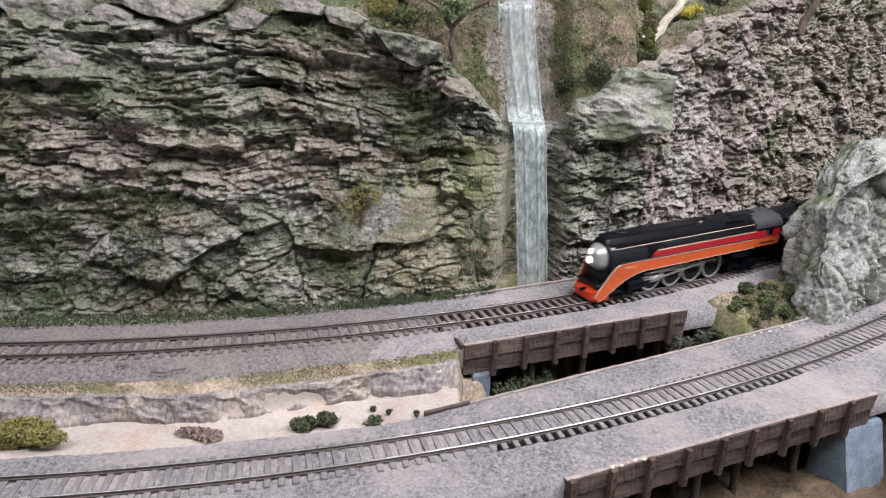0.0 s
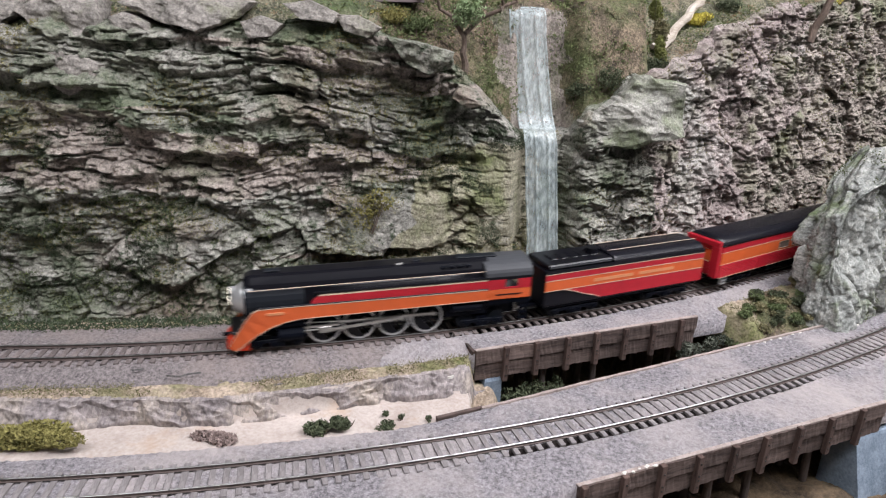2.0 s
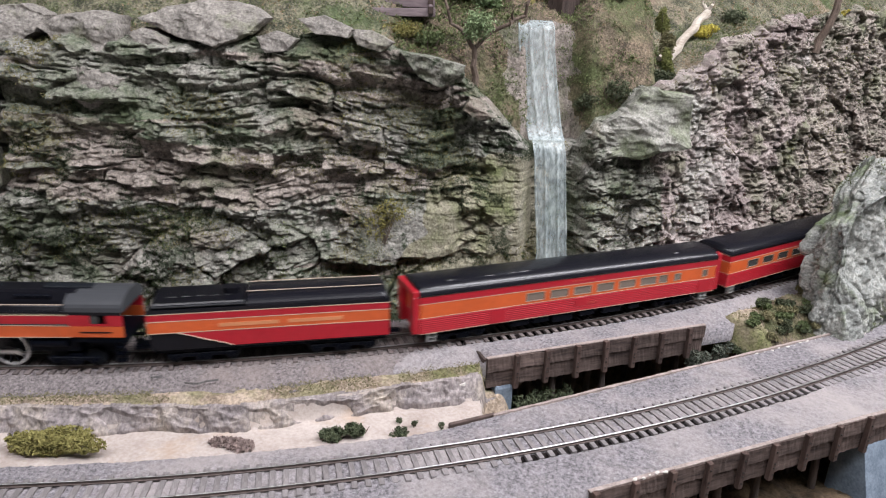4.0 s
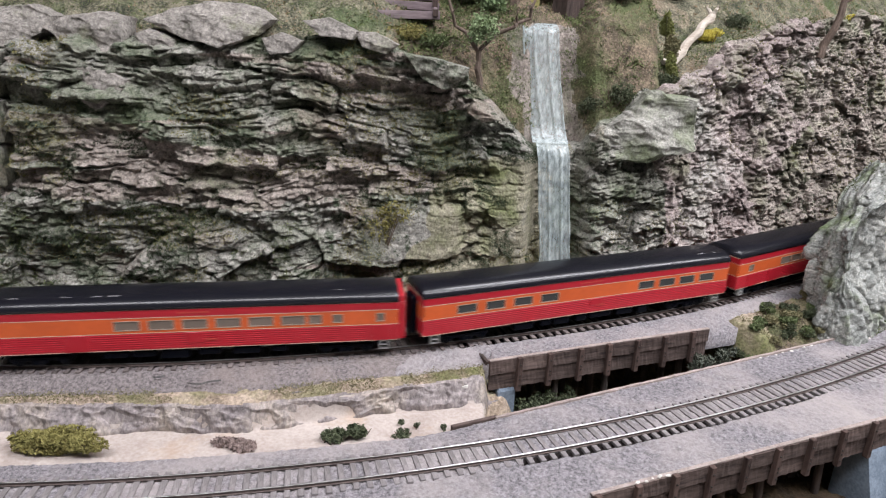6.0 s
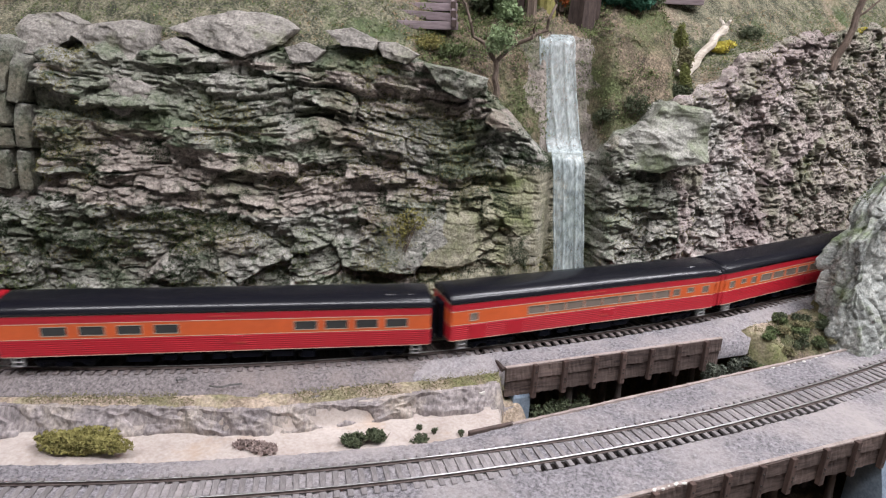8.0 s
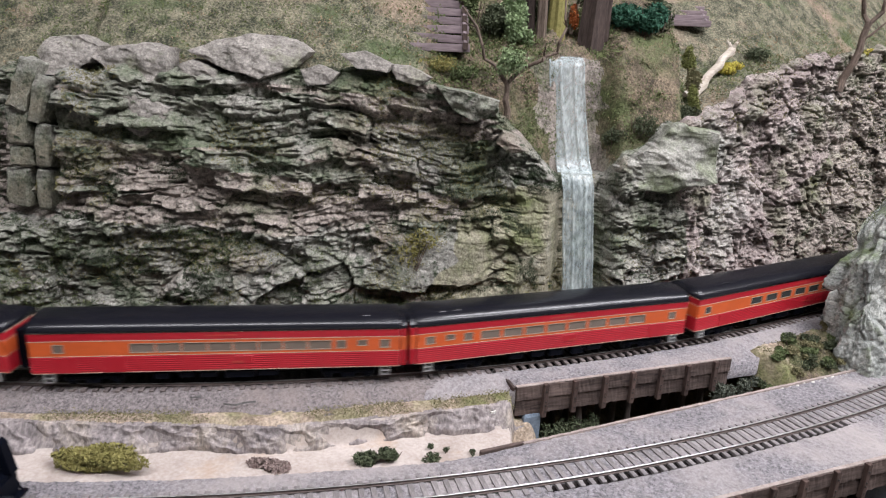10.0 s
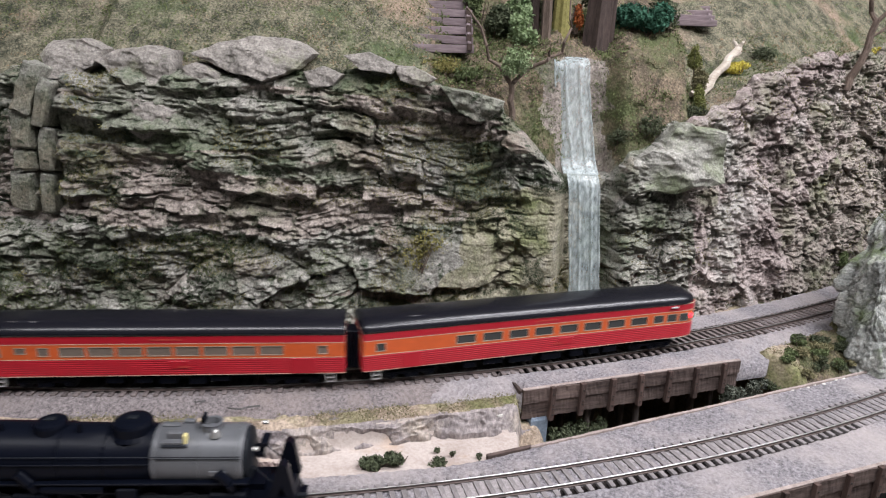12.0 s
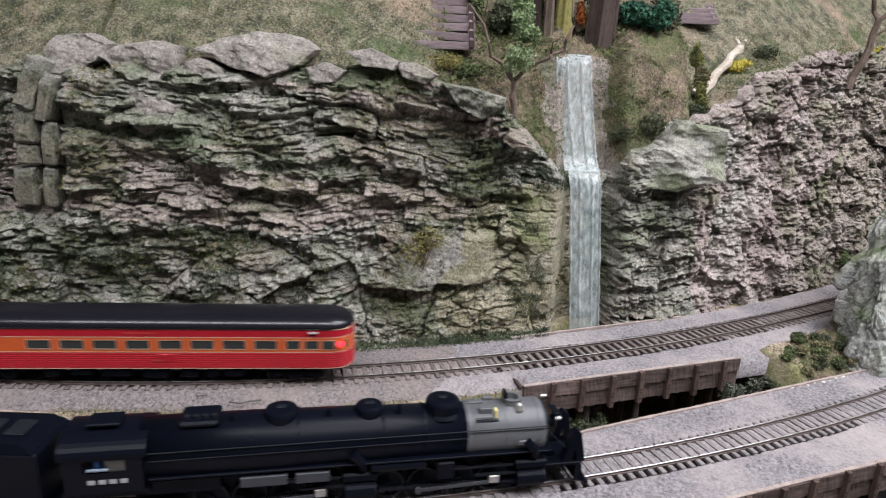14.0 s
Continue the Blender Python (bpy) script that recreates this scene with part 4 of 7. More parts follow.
crag_slab("boulder", [(-0.298, 0.204), (-0.262, 0.196), (-0.240, 0.188), (-0.246, 0.178), (-0.264, 0.166), (-0.272, 0.170)], 0.452, 0.018, 8, 41, BOULDER, "wedge-shaped grey slab pointing down under the boulders")
crag_slab("boulder", [(-0.332, 0.196), (-0.308, 0.198), (-0.290, 0.188), (-0.288, 0.166), (-0.306, 0.160), (-0.328, 0.168)], 0.456, 0.018, 4, 42, ROCK, "bulging layered grey rock in the cliff")
crag_slab("rock_slab", [(0.110, 0.146), (0.124, 0.124), (0.160, 0.128), (0.202, 0.137), (0.199, 0.181), (0.176, 0.184), (0.160, 0.187), (0.145, 0.168), (0.128, 0.158)], 0.5600, 0.030, 12, 51, PALESLAB, "large pale mossy slab of rock beside the waterfall")


def rock_column():
    base = tagged(new("rock_column"), "upright column of squared grey rock blocks", "rock")
    for k, (x, z, w, h, tilt) in enumerate([(-0.3440, 0.2000, 0.0066, 0.0190, 20), (-0.3500, 0.1700, 0.0078, 0.0135, 3), (-0.3520, 0.1480, 0.0078, 0.0074, -2), (-0.3560, 0.1250, 0.0082, 0.0140, 3),
                                            (-0.3330, 0.1900, 0.0046, 0.0170, 16), (-0.3345, 0.1560, 0.0046, 0.0155, 1), (-0.3380, 0.1240, 0.0046, 0.0150, 3)]):
        bm = bmesh.new()
        box(bm, -w, w, -0.010, 0.010, -h, h, 0.0012)
        bmesh.ops.subdivide_edges(bm, edges=bm.edges, cuts=3, use_grid_fill=True)
        for v in bm.verts:
            v.co += noise.noise_vector(v.co * 110 + Vector((k, 0, 0))) * 0.0022 + noise.noise_vector(v.co * 420 + Vector((k, 0, 0))) * 0.0007
        ob = part("rock_block", bm, ROCK, base)
        ob.matrix_basis = pose(x, 0.4540, z, -6, tilt, random.Random(k).uniform(-8, 8))


rock_column()


# ---- plants ----
def leafy(name, c0, c1, scale=300):
    return material(name, two(c0, c1), scale, rough=0.85, bump=0.0)


GREEN = leafy("dark_green_foliage", (0.03, 0.042, 0.024), (0.115, 0.13, 0.072))
MIDGREEN = leafy("mid_green_foliage", (0.05, 0.075, 0.028), (0.16, 0.19, 0.085))
BLUEGREEN = leafy("blue_green_foliage", (0.012, 0.055, 0.035), (0.06, 0.16, 0.10))
OLIVE = leafy("olive_grass", (0.13, 0.12, 0.035), (0.31, 0.275, 0.10))
GREYGREEN = leafy("grey_green_foliage", (0.04, 0.05, 0.04), (0.17, 0.18, 0.14))
YELLOWF = leafy("yellow_flower", (0.4, 0.34, 0.05), (0.72, 0.62, 0.14))
TAN = leafy("dry_brush", (0.14, 0.09, 0.05), (0.38, 0.28, 0.18))
VERGEGRASS = leafy("muted_verge_grass", (0.10, 0.10, 0.045), (0.25, 0.22, 0.125))
BRIGHTEDGE = leafy("yellow_green_moss", (0.10, 0.115, 0.03), (0.25, 0.26, 0.09))
STICKS = leafy("grey_pink_brushwood", (0.12, 0.085, 0.075), (0.40, 0.31, 0.285))
PALEGREEN = leafy("pale_green_leaf", (0.12, 0.18, 0.08), (0.32, 0.4, 0.22))
RUST = leafy("rust_red_leaf", (0.2, 0.05, 0.015), (0.45, 0.14, 0.04))
BARK = material("brown_bark", two((0.05, 0.036, 0.028), (0.2, 0.15, 0.12)), 200, bump=0.8, depth=0.0006, stretch=(1, 1, 0.2))
DARKBARK = material("dark_bark", two((0.02, 0.014, 0.012), (0.085, 0.06, 0.052)), 160, bump=0.9, depth=0.001, stretch=(1, 1, 0.15))


def leaves(n, r, size, seed, lump=3, core=0.35):
    """Small folded leaves, thick in a few lumps inside an ellipsoid r; the base lies at z = 0."""
    rng = np.random.RandomState(seed)
    cents = rng.uniform(-0.55, 0.55, (lump, 3)) * [1, 1, 0.8]
    pick = rng.randint(0, lump, n)
    d = rng.normal(size=(n, 3))
    d /= np.linalg.norm(d, axis=1)[:, None]
    rad = core + (1 - core) * rng.rand(n) ** 0.5
    p = cents[pick] + d * (rad * 0.55)[:, None]
    p = p * np.array(r) + [0, 0, r[2] * 0.9]
    p[:, 2] = np.maximum(p[:, 2], 0.0002)
    V, F = [], []
    a = rng.normal(size=(n, 3))
    a /= np.linalg.norm(a, axis=1)[:, None]
    b = np.cross(a, rng.normal(size=(n, 3)))
    b /= np.linalg.norm(b, axis=1)[:, None]
    s = size * (0.6 + 0.8 * rng.rand(n))
    for k in range(n):
        o, u, w = p[k], a[k] * s[k], b[k] * s[k] * 0.5
        i = len(V)
        nrm = np.cross(a[k], b[k]) * s[k] * 0.25
        V += [o - u, o + w + nrm, o + u, o - w + nrm]
        F += [(i, i + 1, i + 2), (i, i + 2, i + 3)]
    return V, F


def bush(x, y, z, r, n, size, mat, seed, label, name="bush", group="", twigs=5, lump=4):
    base = tagged(new(name), label, "bush", group)
    base.matrix_basis = pose(x, y, z)
    V, F = leaves(n, r, size, seed, lump)
    mesh_object("foliage", V, F, mat, base)
    rng = random.Random(seed)
    bm = bmesh.new()
    for _ in range(twigs):
        e = Vector((rng.uniform(-0.7, 0.7) * r[0], rng.uniform(-0.6, 0.6) * r[1], rng.uniform(0.8, 1.5) * r[2]))
        tube(bm, (e.x * 0.3, e.y * 0.3, -0.003), e, 0.0005, 0.0002, 5)
    part("stem", bm, BARK, base)
    return base


SG = "shrubs on the sand and banks"
bush(-0.0735, 0.3340, -0.0148, (0.0125, 0.007, 0.0050), 900, 0.0013, GREEN, 1, "dark green bush on the pale sand", group=SG)
bush(-0.0605, 0.3375, -0.0148, (0.0105, 0.006, 0.0060), 800, 0.0013, GREEN, 2, "dark green bush on the pale sand", group=SG)
bush(-0.0335, 0.3400, -0.0150, (0.0085, 0.0045, 0.0028), 320, 0.0010, GREEN, 3, "small green bush on the sand", group=SG)
for k, (x, y) in enumerate(((-0.0360, 0.3520), (-0.0255, 0.3490), (-0.0080, 0.3480))):
    bush(x, y, -0.0145, (0.0022, 0.002, 0.0030), 90, 0.0008, GREEN, 5 + k, "tiny green seedling on the sand", name="seedling", group=SG, twigs=2)
bush(-0.2330, 0.3120, -0.0150, (0.0300, 0.0110, 0.0080), 6000, 0.0012, OLIVE, 9, "olive-yellow clump of dry grass", name="grass_clump", group=SG, lump=7)
bush(-0.1330, 0.3220, -0.0150, (0.0150, 0.0070, 0.0026), 900, 0.0018, STICKS, 10, "pile of dry brown brushwood", name="brush_pile", group=SG, lump=6)
q = random.Random(12)
for k in range(30):
    x = 0.232 + 0.100 * k / 29 + q.uniform(-0.006, 0.006)
    db = q.uniform(0.040, 0.064)
    y = float(BACK.y(x)) - db * 1.2
    z = float(ground_height(np.array([x]), np.array([y]))[0][0])
    bush(x, y, z - 0.001, (q.uniform(0.006, 0.010), 0.008, q.uniform(0.003, 0.0055)), 600, 0.0012, (GREEN, VERGEGRASS, MIDGREEN, GREEN, VERGEGRASS, MIDGREEN)[k % 6], 30 + k, "green shrub on the earth bank by the outcrop", group=SG)
for k in range(10):
    x = 0.206 + 0.03 * q.random()
    y = float(BACK.y(x)) - q.uniform(0.045, 0.072) * 1.15
    z = float(ground_height(np.array([x]), np.array([y]))[0][0])
    bush(x, y, z - 0.001, (0.008, 0.007, 0.004), 420, 0.0012, TAN, 60 + k, "low tan dry brush on the bank", group=SG)
for k in range(14):
    x = 0.335 + 0.17 * k / 13
    y = float(FRONT.y(x)) + 0.043 + q.uniform(-0.004, 0.006)
    z = float(ground_height(np.array([x]), np.array([y]))[0][0])
    bush(x, y, z - 0.002, (0.009, 0.006, q.uniform(0.004, 0.007)), 480, 0.0012, MIDGREEN if k % 2 else OLIVE, 80 + k, "olive and green weeds along the outcrop's foot", name="weeds", group=SG)
for k in range(9):
    x = 0.040 + 0.055 * q.random()
    y = float(BACK.y(x)) - 0.030 - 0.03 * q.random()
    bush(x, y, -0.066, (0.012, 0.010, 0.022), 620, 0.0016, GREEN, 110 + k, "dark shrub in the ravine under the trestle", group="shrubs in the ravine")
for k in range(4):
    bush(0.196 + 0.010 * k, float(BACK.y(0.196 + 0.01 * k)) - 0.052, -0.032, (0.008, 0.007, 0.012), 400, 0.0014, GREYGREEN, 130 + k, "grey-green shrub at the trestle's end", group="shrubs in the ravine")


def limb(bm, a, b, r0, r1, rng, bend=0.08, n=5):
    """One bent, tapered bar from a to b."""
    a, b = Vector(a), Vector(b)
    L, d = (b - a).length, (b - a).normalized()
    u = d.orthogonal().normalized()
    w = d.cross(u)
    pts = [a.lerp(b, k / n) + (Vector((rng.uniform(-1, 1), rng.uniform(-1, 1), rng.uniform(-1, 1))) * L * bend if 0 < k < n else Vector()) for k in range(n + 1)]
    rings = []
    for k, p in enumerate(pts):
        r = (r0 + (r1 - r0) * k / n) * rng.uniform(0.9, 1.1)
        rings.append([p + (u * math.cos(2 * math.pi * i / 8) + w * math.sin(2 * math.pi * i / 8)) * r for i in range(8)])
    loft(bm, rings)
    return pts


def tree(name, x, y, z, limbs, mat, crowns, seed, label, leaf=None):
    """limbs: (from, to, thick, thin) in metres from the foot; crowns: (place, radii, count)."""
    base = tagged(new(name), label, "tree", "trees above the cliffs")
    base.matrix_basis = pose(x, y, z)
    rng = random.Random(seed)
    bm = bmesh.new()
    limb(bm, *limbs[0], rng, 0.03)
    part("trunk", bm, mat, base)
    for l in limbs[1:]:
        bm = bmesh.new()
        pts = limb(bm, *l, rng)
        for k in range(3):
            p = pts[2 + k]
            limb(bm, p, p + Vector((rng.uniform(-1, 1), rng.uniform(-1, 1), rng.uniform(0.2, 1))) * 0.012, l[3] * 0.9, 0.0002, rng, n=3)
        part("limb", bm, mat, base)
    for k, (p, r, n) in enumerate(crowns):
        V, F = leaves(n, r, 0.0015, seed + k, 6, 0.2)
        ob = mesh_object("crown", V, F, leaf or PALEGREEN, base)
        ob.matrix_basis = pose(p[0], p[1], p[2] - r[2])
    return base


tree("tree", 0.0095, 0.546, 0.181, [((0, 0, -0.006), (-0.002, 0, 0.034), 0.0030, 0.0022), ((-0.002, 0, 0.032), (-0.042, 0.010, 0.092), 0.0018, 0.0008), ((-0.001, 0, 0.034), (0.040, 0.012, 0.060), 0.0019, 0.0013), ((0.039, 0.012, 0.059), (0.046, 0.014, 0.110), 0.0013, 0.0006)],
     BARK, [((0.000, -0.004, 0.052), (0.015, 0.012, 0.017), 800)], 5, "small bare-limbed tree with one pale green leaf clump")
tree("tree", 0.377, 0.722, 0.226, [((0, 0, -0.010), (0.016, 0, 0.062), 0.0044, 0.0036), ((0.016, 0, 0.060), (-0.004, 0.004, 0.115), 0.0028, 0.0009), ((0.016, 0, 0.060), (0.045, 0.004, 0.110), 0.0026, 0.0009), ((0.014, 0, 0.045), (0.050, -0.004, 0.080), 0.0014, 0.0005)], BARK, [], 8, "bare grey-brown tree with a forked trunk")
UB = "bushes above the waterfall"
for k, (x, y, z, r, n, m) in enumerate([(-0.012, 0.612, 0.246, (0.020, 0.015, 0.020), 1300, GREEN), (0.008, 0.618, 0.247, (0.020, 0.014, 0.026), 1900, PALEGREEN), (0.018, 0.604, 0.243, (0.014, 0.012, 0.018), 900, PALEGREEN), (-0.024, 0.622, 0.252, (0.014, 0.012, 0.030), 1000, MIDGREEN),
                                        (0.118, 0.655, 0.255, (0.026, 0.016, 0.020), 1700, BLUEGREEN), (0.145, 0.660, 0.262, (0.022, 0.016, 0.020), 1400, BLUEGREEN), (0.160, 0.672, 0.262, (0.018, 0.014, 0.026), 1000, GREEN), (0.050, 0.640, 0.252, (0.016, 0.014, 0.030), 900, GREEN),
                                        (0.030, 0.640, 0.252, (0.016, 0.014, 0.035), 900, GREEN), (0.095, 0.668, 0.262, (0.02, 0.014, 0.030), 900, GREEN)]):
    bush(x, y, z, r, n, 0.0022, m, 150 + k, "leafy green bush above the waterfall", group=UB)
bush(0.070, 0.640, 0.262, (0.007, 0.006, 0.016), 420, 0.0018, RUST, 171, "rust-red shrub above the waterfall", group=UB)
bush(0.258, 0.722, 0.2265, (0.0185, 0.010, 0.0085), 1300, 0.0013, YELLOWF, 172, "bright yellow flowering bush on the ledge", group=UB)
bush(0.450, 0.792, 0.252, (0.015, 0.010, 0.008), 700, 0.0013, YELLOWF, 173, "yellow flowering bush on the slope", group=UB)
for k, (x, y, z, r, m) in enumerate([(0.300, 0.765, 0.236, (0.026, 0.012, 0.013), GREEN), (0.336, 0.748, 0.231, (0.018, 0.010, 0.008), BLUEGREEN), (0.130, 0.590, 0.172, (0.022, 0.010, 0.012), GREEN), (0.112, 0.588, 0.160, (0.014, 0.008, 0.012), GREEN), (0.190, 0.622, 0.184, (0.016, 0.010, 0.008), GREEN), (-0.052, 0.548, 0.219, (0.024, 0.012, 0.009), OLIVE), (-0.030, 0.545, 0.211, (0.014, 0.010, 0.010), MIDGREEN), (0.405, 0.708, 0.020, (0.009, 0.008, 0.012), MIDGREEN), (-0.062, 0.476, 0.070, (0.020, 0.006, 0.018), OLIVE)]):
    bush(x, y, z, r, 800, 0.0013, m, 180 + k, "low shrub rooted among the rocks", group="shrubs on the rocks")


for k, (x, y, z, h) in enumerate(((0.1960, 0.636, 0.186, 0.018), (0.1945, 0.648, 0.206, 0.018), (0.1935, 0.660, 0.226, 0.016))):
    bush(x, y, z, (0.0080, 0.008, h), 1300, 0.0012, VERGEGRASS if k % 2 else BRIGHTEDGE, 191 + k, "upright yellow-green mossy ledge edge", name="moss_bank", group="shrubs on the rocks")


# ---- big trunks, fallen log, plank walks ----
def trunk(x, y, z, r, h, lean, mat, seed, label):
    base = tagged(new("tall_tree"), label, "tree", "trees above the cliffs")
    base.matrix_basis = pose(x, y, z)
    rng = random.Random(seed)
    bm = bmesh.new()
    rings = []
    for k in range(9):
        t = k / 8
        rr = r * (1.25 - 0.4 * t ** 0.5)
        rings.append([(lean * t + rr * (1 + 0.16 * math.sin(5 * a + seed)) * math.cos(a), rr * (1 + 0.16 * math.sin(5 * a + seed)) * math.sin(a), h * t - 0.01) for a in (2 * math.pi * i / 16 for i in range(16))])
    loft(bm, rings)
    part("trunk", bm, mat, base)
    for k in range(3):
        bm = bmesh.new()
        z0 = h * rng.uniform(0.7, 0.95)
        limb(bm, (lean * 0.8, 0, z0), (lean + rng.uniform(-0.04, 0.04), 0.01, z0 + 0.04), r * 0.3, 0.0006, rng)
        part("limb", bm, mat, base)
    return base


trunk(0.040, 0.618, 0.246, 0.0042, 0.10, -0.002, BARK, 1, "slim brown tree trunk by the waterfall's top")
trunk(0.054, 0.632, 0.249, 0.0078, 0.11, 0.001, OLIVE, 2, "mossy yellow-green tree trunk")
trunk(0.088, 0.640, 0.247, 0.0105, 0.12, 0.004, DARKBARK, 3, "dark thick tree trunk with rough bark")
trunk(0.101, 0.646, 0.250, 0.0052, 0.12, 0.002, DARKBARK, 4, "dark slim tree trunk")
trunk(0.030, 0.625, 0.247, 0.0048, 0.11, -0.004, DARKBARK, 5, "dark slim tree trunk")


def fallen_log():
    base = tagged(new("fallen_log"), "bleached white fallen log with a split end on the ledge", "log")
    a, b = Vector((0.201, 0.662, 0.205)), Vector((0.262, 0.738, 0.254))
    rng = random.Random(3)
    bm = bmesh.new()
    limb(bm, a, b, 0.0052, 0.0038, rng, 0.015, 8)
    part("trunk", bm, WHITE, base)
    bm = bmesh.new()
    limb(bm, a + Vector((-0.006, 0.004, 0.002)), a.lerp(b, 0.55), 0.0026, 0.0030, rng, 0.02)
    part("split_limb", bm, WHITE, base)
    for t, d in ((0.97, (0.006, 0.0, 0.012)), (0.98, (-0.004, 0.006, 0.012)), (0.8, (0.010, 0, 0.006))):
        bm = bmesh.new()
        p = a.lerp(b, t)
        limb(bm, p, p + Vector(d), 0.0028, 0.0010, rng)
        part("stub", bm, WHITE, base)


fallen_log()
PURPLE = material("purple_brown_plank", two((0.10, 0.075, 0.08), (0.3, 0.24, 0.25)), 90, bump=0.6, depth=0.0006, stretch=(0.15, 1, 1), vary=0.15)


def plank_walk(x, y, z, w, n, step, rise, turn, label, posts):
    base = tagged(new("plank_walk"), label, "plank walk", "plank walks")
    base.matrix_basis = pose(x, y, z, 0, 0, turn)
    rng = random.Random(n)
    for k in range(n):
        bm = bmesh.new()
        e = rng.uniform(-0.002, 0.002) - (0.006 if k < 2 and posts else 0) + 0.0012 * k
        box(bm, -w + e, w, -step * 0.48, step * 0.48, -0.0066, 0, 0.0003)
        ob = part("plank", bm, PURPLE, base)
        ob.matrix_basis = pose(0, k * step, k * rise, rng.uniform(-2, 2), rng.uniform(-1.5, 1.5), rng.uniform(-2, 2))
    for s in (-1, 1):
        bm = bmesh.new()
        q = Vector((s * (w - 0.004), -step * 0.4, -0.0045))
        tube(bm, q, q + Vector((0, n * step, n * rise)), 0.0022, n=6)
        part("stringer", bm, PURPLE, base)
    if posts:
        for k in range(0, n):
            bm = bmesh.new()
            box(bm, w - 0.006, w - 0.0015, -0.0020, 0.0020, -0.004, 0.0018, 0.0003)
            ob = part("end_block", bm, DARKBARK, base)
            ob.matrix_basis = pose(0, k * step - step * 0.45, k * rise)


plank_walk(-0.050, 0.566, 0.2435, 0.024, 9, 0.0118, 0.0078, 4, "purple-brown plank steps climbing the slope", True)
plank_walk(0.214, 0.772, 0.284, 0.030, 6, 0.015, 0.0060, -6, "grey-brown plank walk high on the slope", False)


# ---- moss and turf that nobody could count ----
def tufts(name, P, N, size, mats, seed, label, per=5):
    rng = np.random.RandomState(seed)
    V, F = [], []
    for p, nrm in zip(P, N):
        for _ in range(per):
            o = p + rng.normal(size=3) * size * 0.8
            u = rng.normal(size=3) * size * 0.6
            w = rng.normal(size=3) * size * 0.35 + nrm * size * 0.5
            i = len(V)
            V += [o - u * 0.5, o + u * 0.5, o + w]
            F.append((i, i + 1, i + 2))
    ob = mesh_object(name, V, F, mats)
    return tagged(ob, label, "moss", kind="stuff")


def scatter_on(ob_name, n, seed, test):
    me = bpy.data.objects[ob_name].data
    c, nn = np.empty(len(me.polygons) * 3, np.float32), np.empty(len(me.polygons) * 3, np.float32)
    me.polygons.foreach_get("center", c)
    me.polygons.foreach_get("normal", nn)
    c, nn = c.reshape(-1, 3).astype(float), nn.reshape(-1, 3).astype(float)
    nn = np.where((nn[:, 1:2] > 0.2), -nn, nn)
    ok = np.nonzero(test(c, nn))[0]
    rng = np.random.RandomState(seed)
    k = rng.choice(ok, min(n, len(ok)), replace=False)
    return c[k] + nn[k] * 0.0004, nn[k]


MOSS = leafy("cliff_moss", (0.05, 0.07, 0.026), (0.17, 0.19, 0.08), 90)
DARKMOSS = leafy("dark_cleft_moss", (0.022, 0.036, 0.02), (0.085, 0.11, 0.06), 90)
BRIGHTMOSS = leafy("dry_cliff_moss", (0.12, 0.115, 0.04), (0.28, 0.25, 0.11), 90)
def recess(c):
    return cliff_y(c[:, 0], c[:, 2]) - c[:, 1]


# dark moss picked by recess depth; its colour also deepens the clefts' shade
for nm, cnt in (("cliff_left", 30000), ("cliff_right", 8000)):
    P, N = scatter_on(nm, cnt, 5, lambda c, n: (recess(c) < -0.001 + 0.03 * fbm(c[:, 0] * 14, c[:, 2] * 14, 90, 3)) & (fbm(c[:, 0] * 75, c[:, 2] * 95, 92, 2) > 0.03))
    tufts("moss", P, N, 0.0010, DARKMOSS, 6, "dark green moss that also paints shade into the rock clefts", 5)
    P, N = scatter_on(nm, cnt // 2, 7, lambda c, n: (fbm(c[:, 0] * 18 + 4, c[:, 2] * 24, 95, 3) > 0.06) & (n[:, 2] > 0.25))
    tufts("dry_moss", P, N, 0.0011, BRIGHTMOSS, 8, "olive dry moss on the rock ledges")
P, N = scatter_on("cliff_left", 9000, 15, lambda c, n: (recess(c) < 0.004) & (c[:, 0] < -0.12 + 0.25 * fbm(c[:, 0] * 12, c[:, 2] * 12, 93, 2)) & (c[:, 2] < 0.10) & (fbm(c[:, 0] * 40, c[:, 2] * 50, 94, 3) > 0.02))
tufts("moss", P, N, 0.0012, MOSS, 16, "green moss over the cliff's lower rocks", 5)
P, N = scatter_on("rock_outcrop", 2600, 5, lambda c, n: (fbm(c[:, 0] * 30, c[:, 2] * 22, 90, 3) > 0.04))
tufts("moss", P, N, 0.0014, MOSS, 6, "green moss on the pale outcrop", 5)
P, N = scatter_on("hillside", 24000, 9, lambda c, n: (c[:, 2] > 0.15) & (fbm(c[:, 0] * 20, c[:, 1] * 20, 97, 3) > -0.12))
tufts("turf", P, np.abs(N), 0.0017, MOSS, 10, "olive green turf on the hillside", 4)
P, N = scatter_on("hillside", 11000, 29, lambda c, n: (c[:, 2] > 0.15) & (c[:, 0] > -0.06) & (c[:, 0] < 0.20) & (fbm(c[:, 0] * 30, c[:, 2] * 30, 87, 3) > -0.02))
tufts("slope_growth", P, np.abs(N), 0.0022, MOSS, 30, "olive growth on the brown slope by the waterfall", 4)
P, N = scatter_on("hillside", 9000, 19, lambda c, n: (c[:, 2] > 0.15) & (fbm(c[:, 0] * 26, c[:, 1] * 26, 99, 3) > -0.05))
tufts("dry_turf", P, np.abs(N), 0.0016, TAN, 20, "tan dry turf on the hillside", 4)


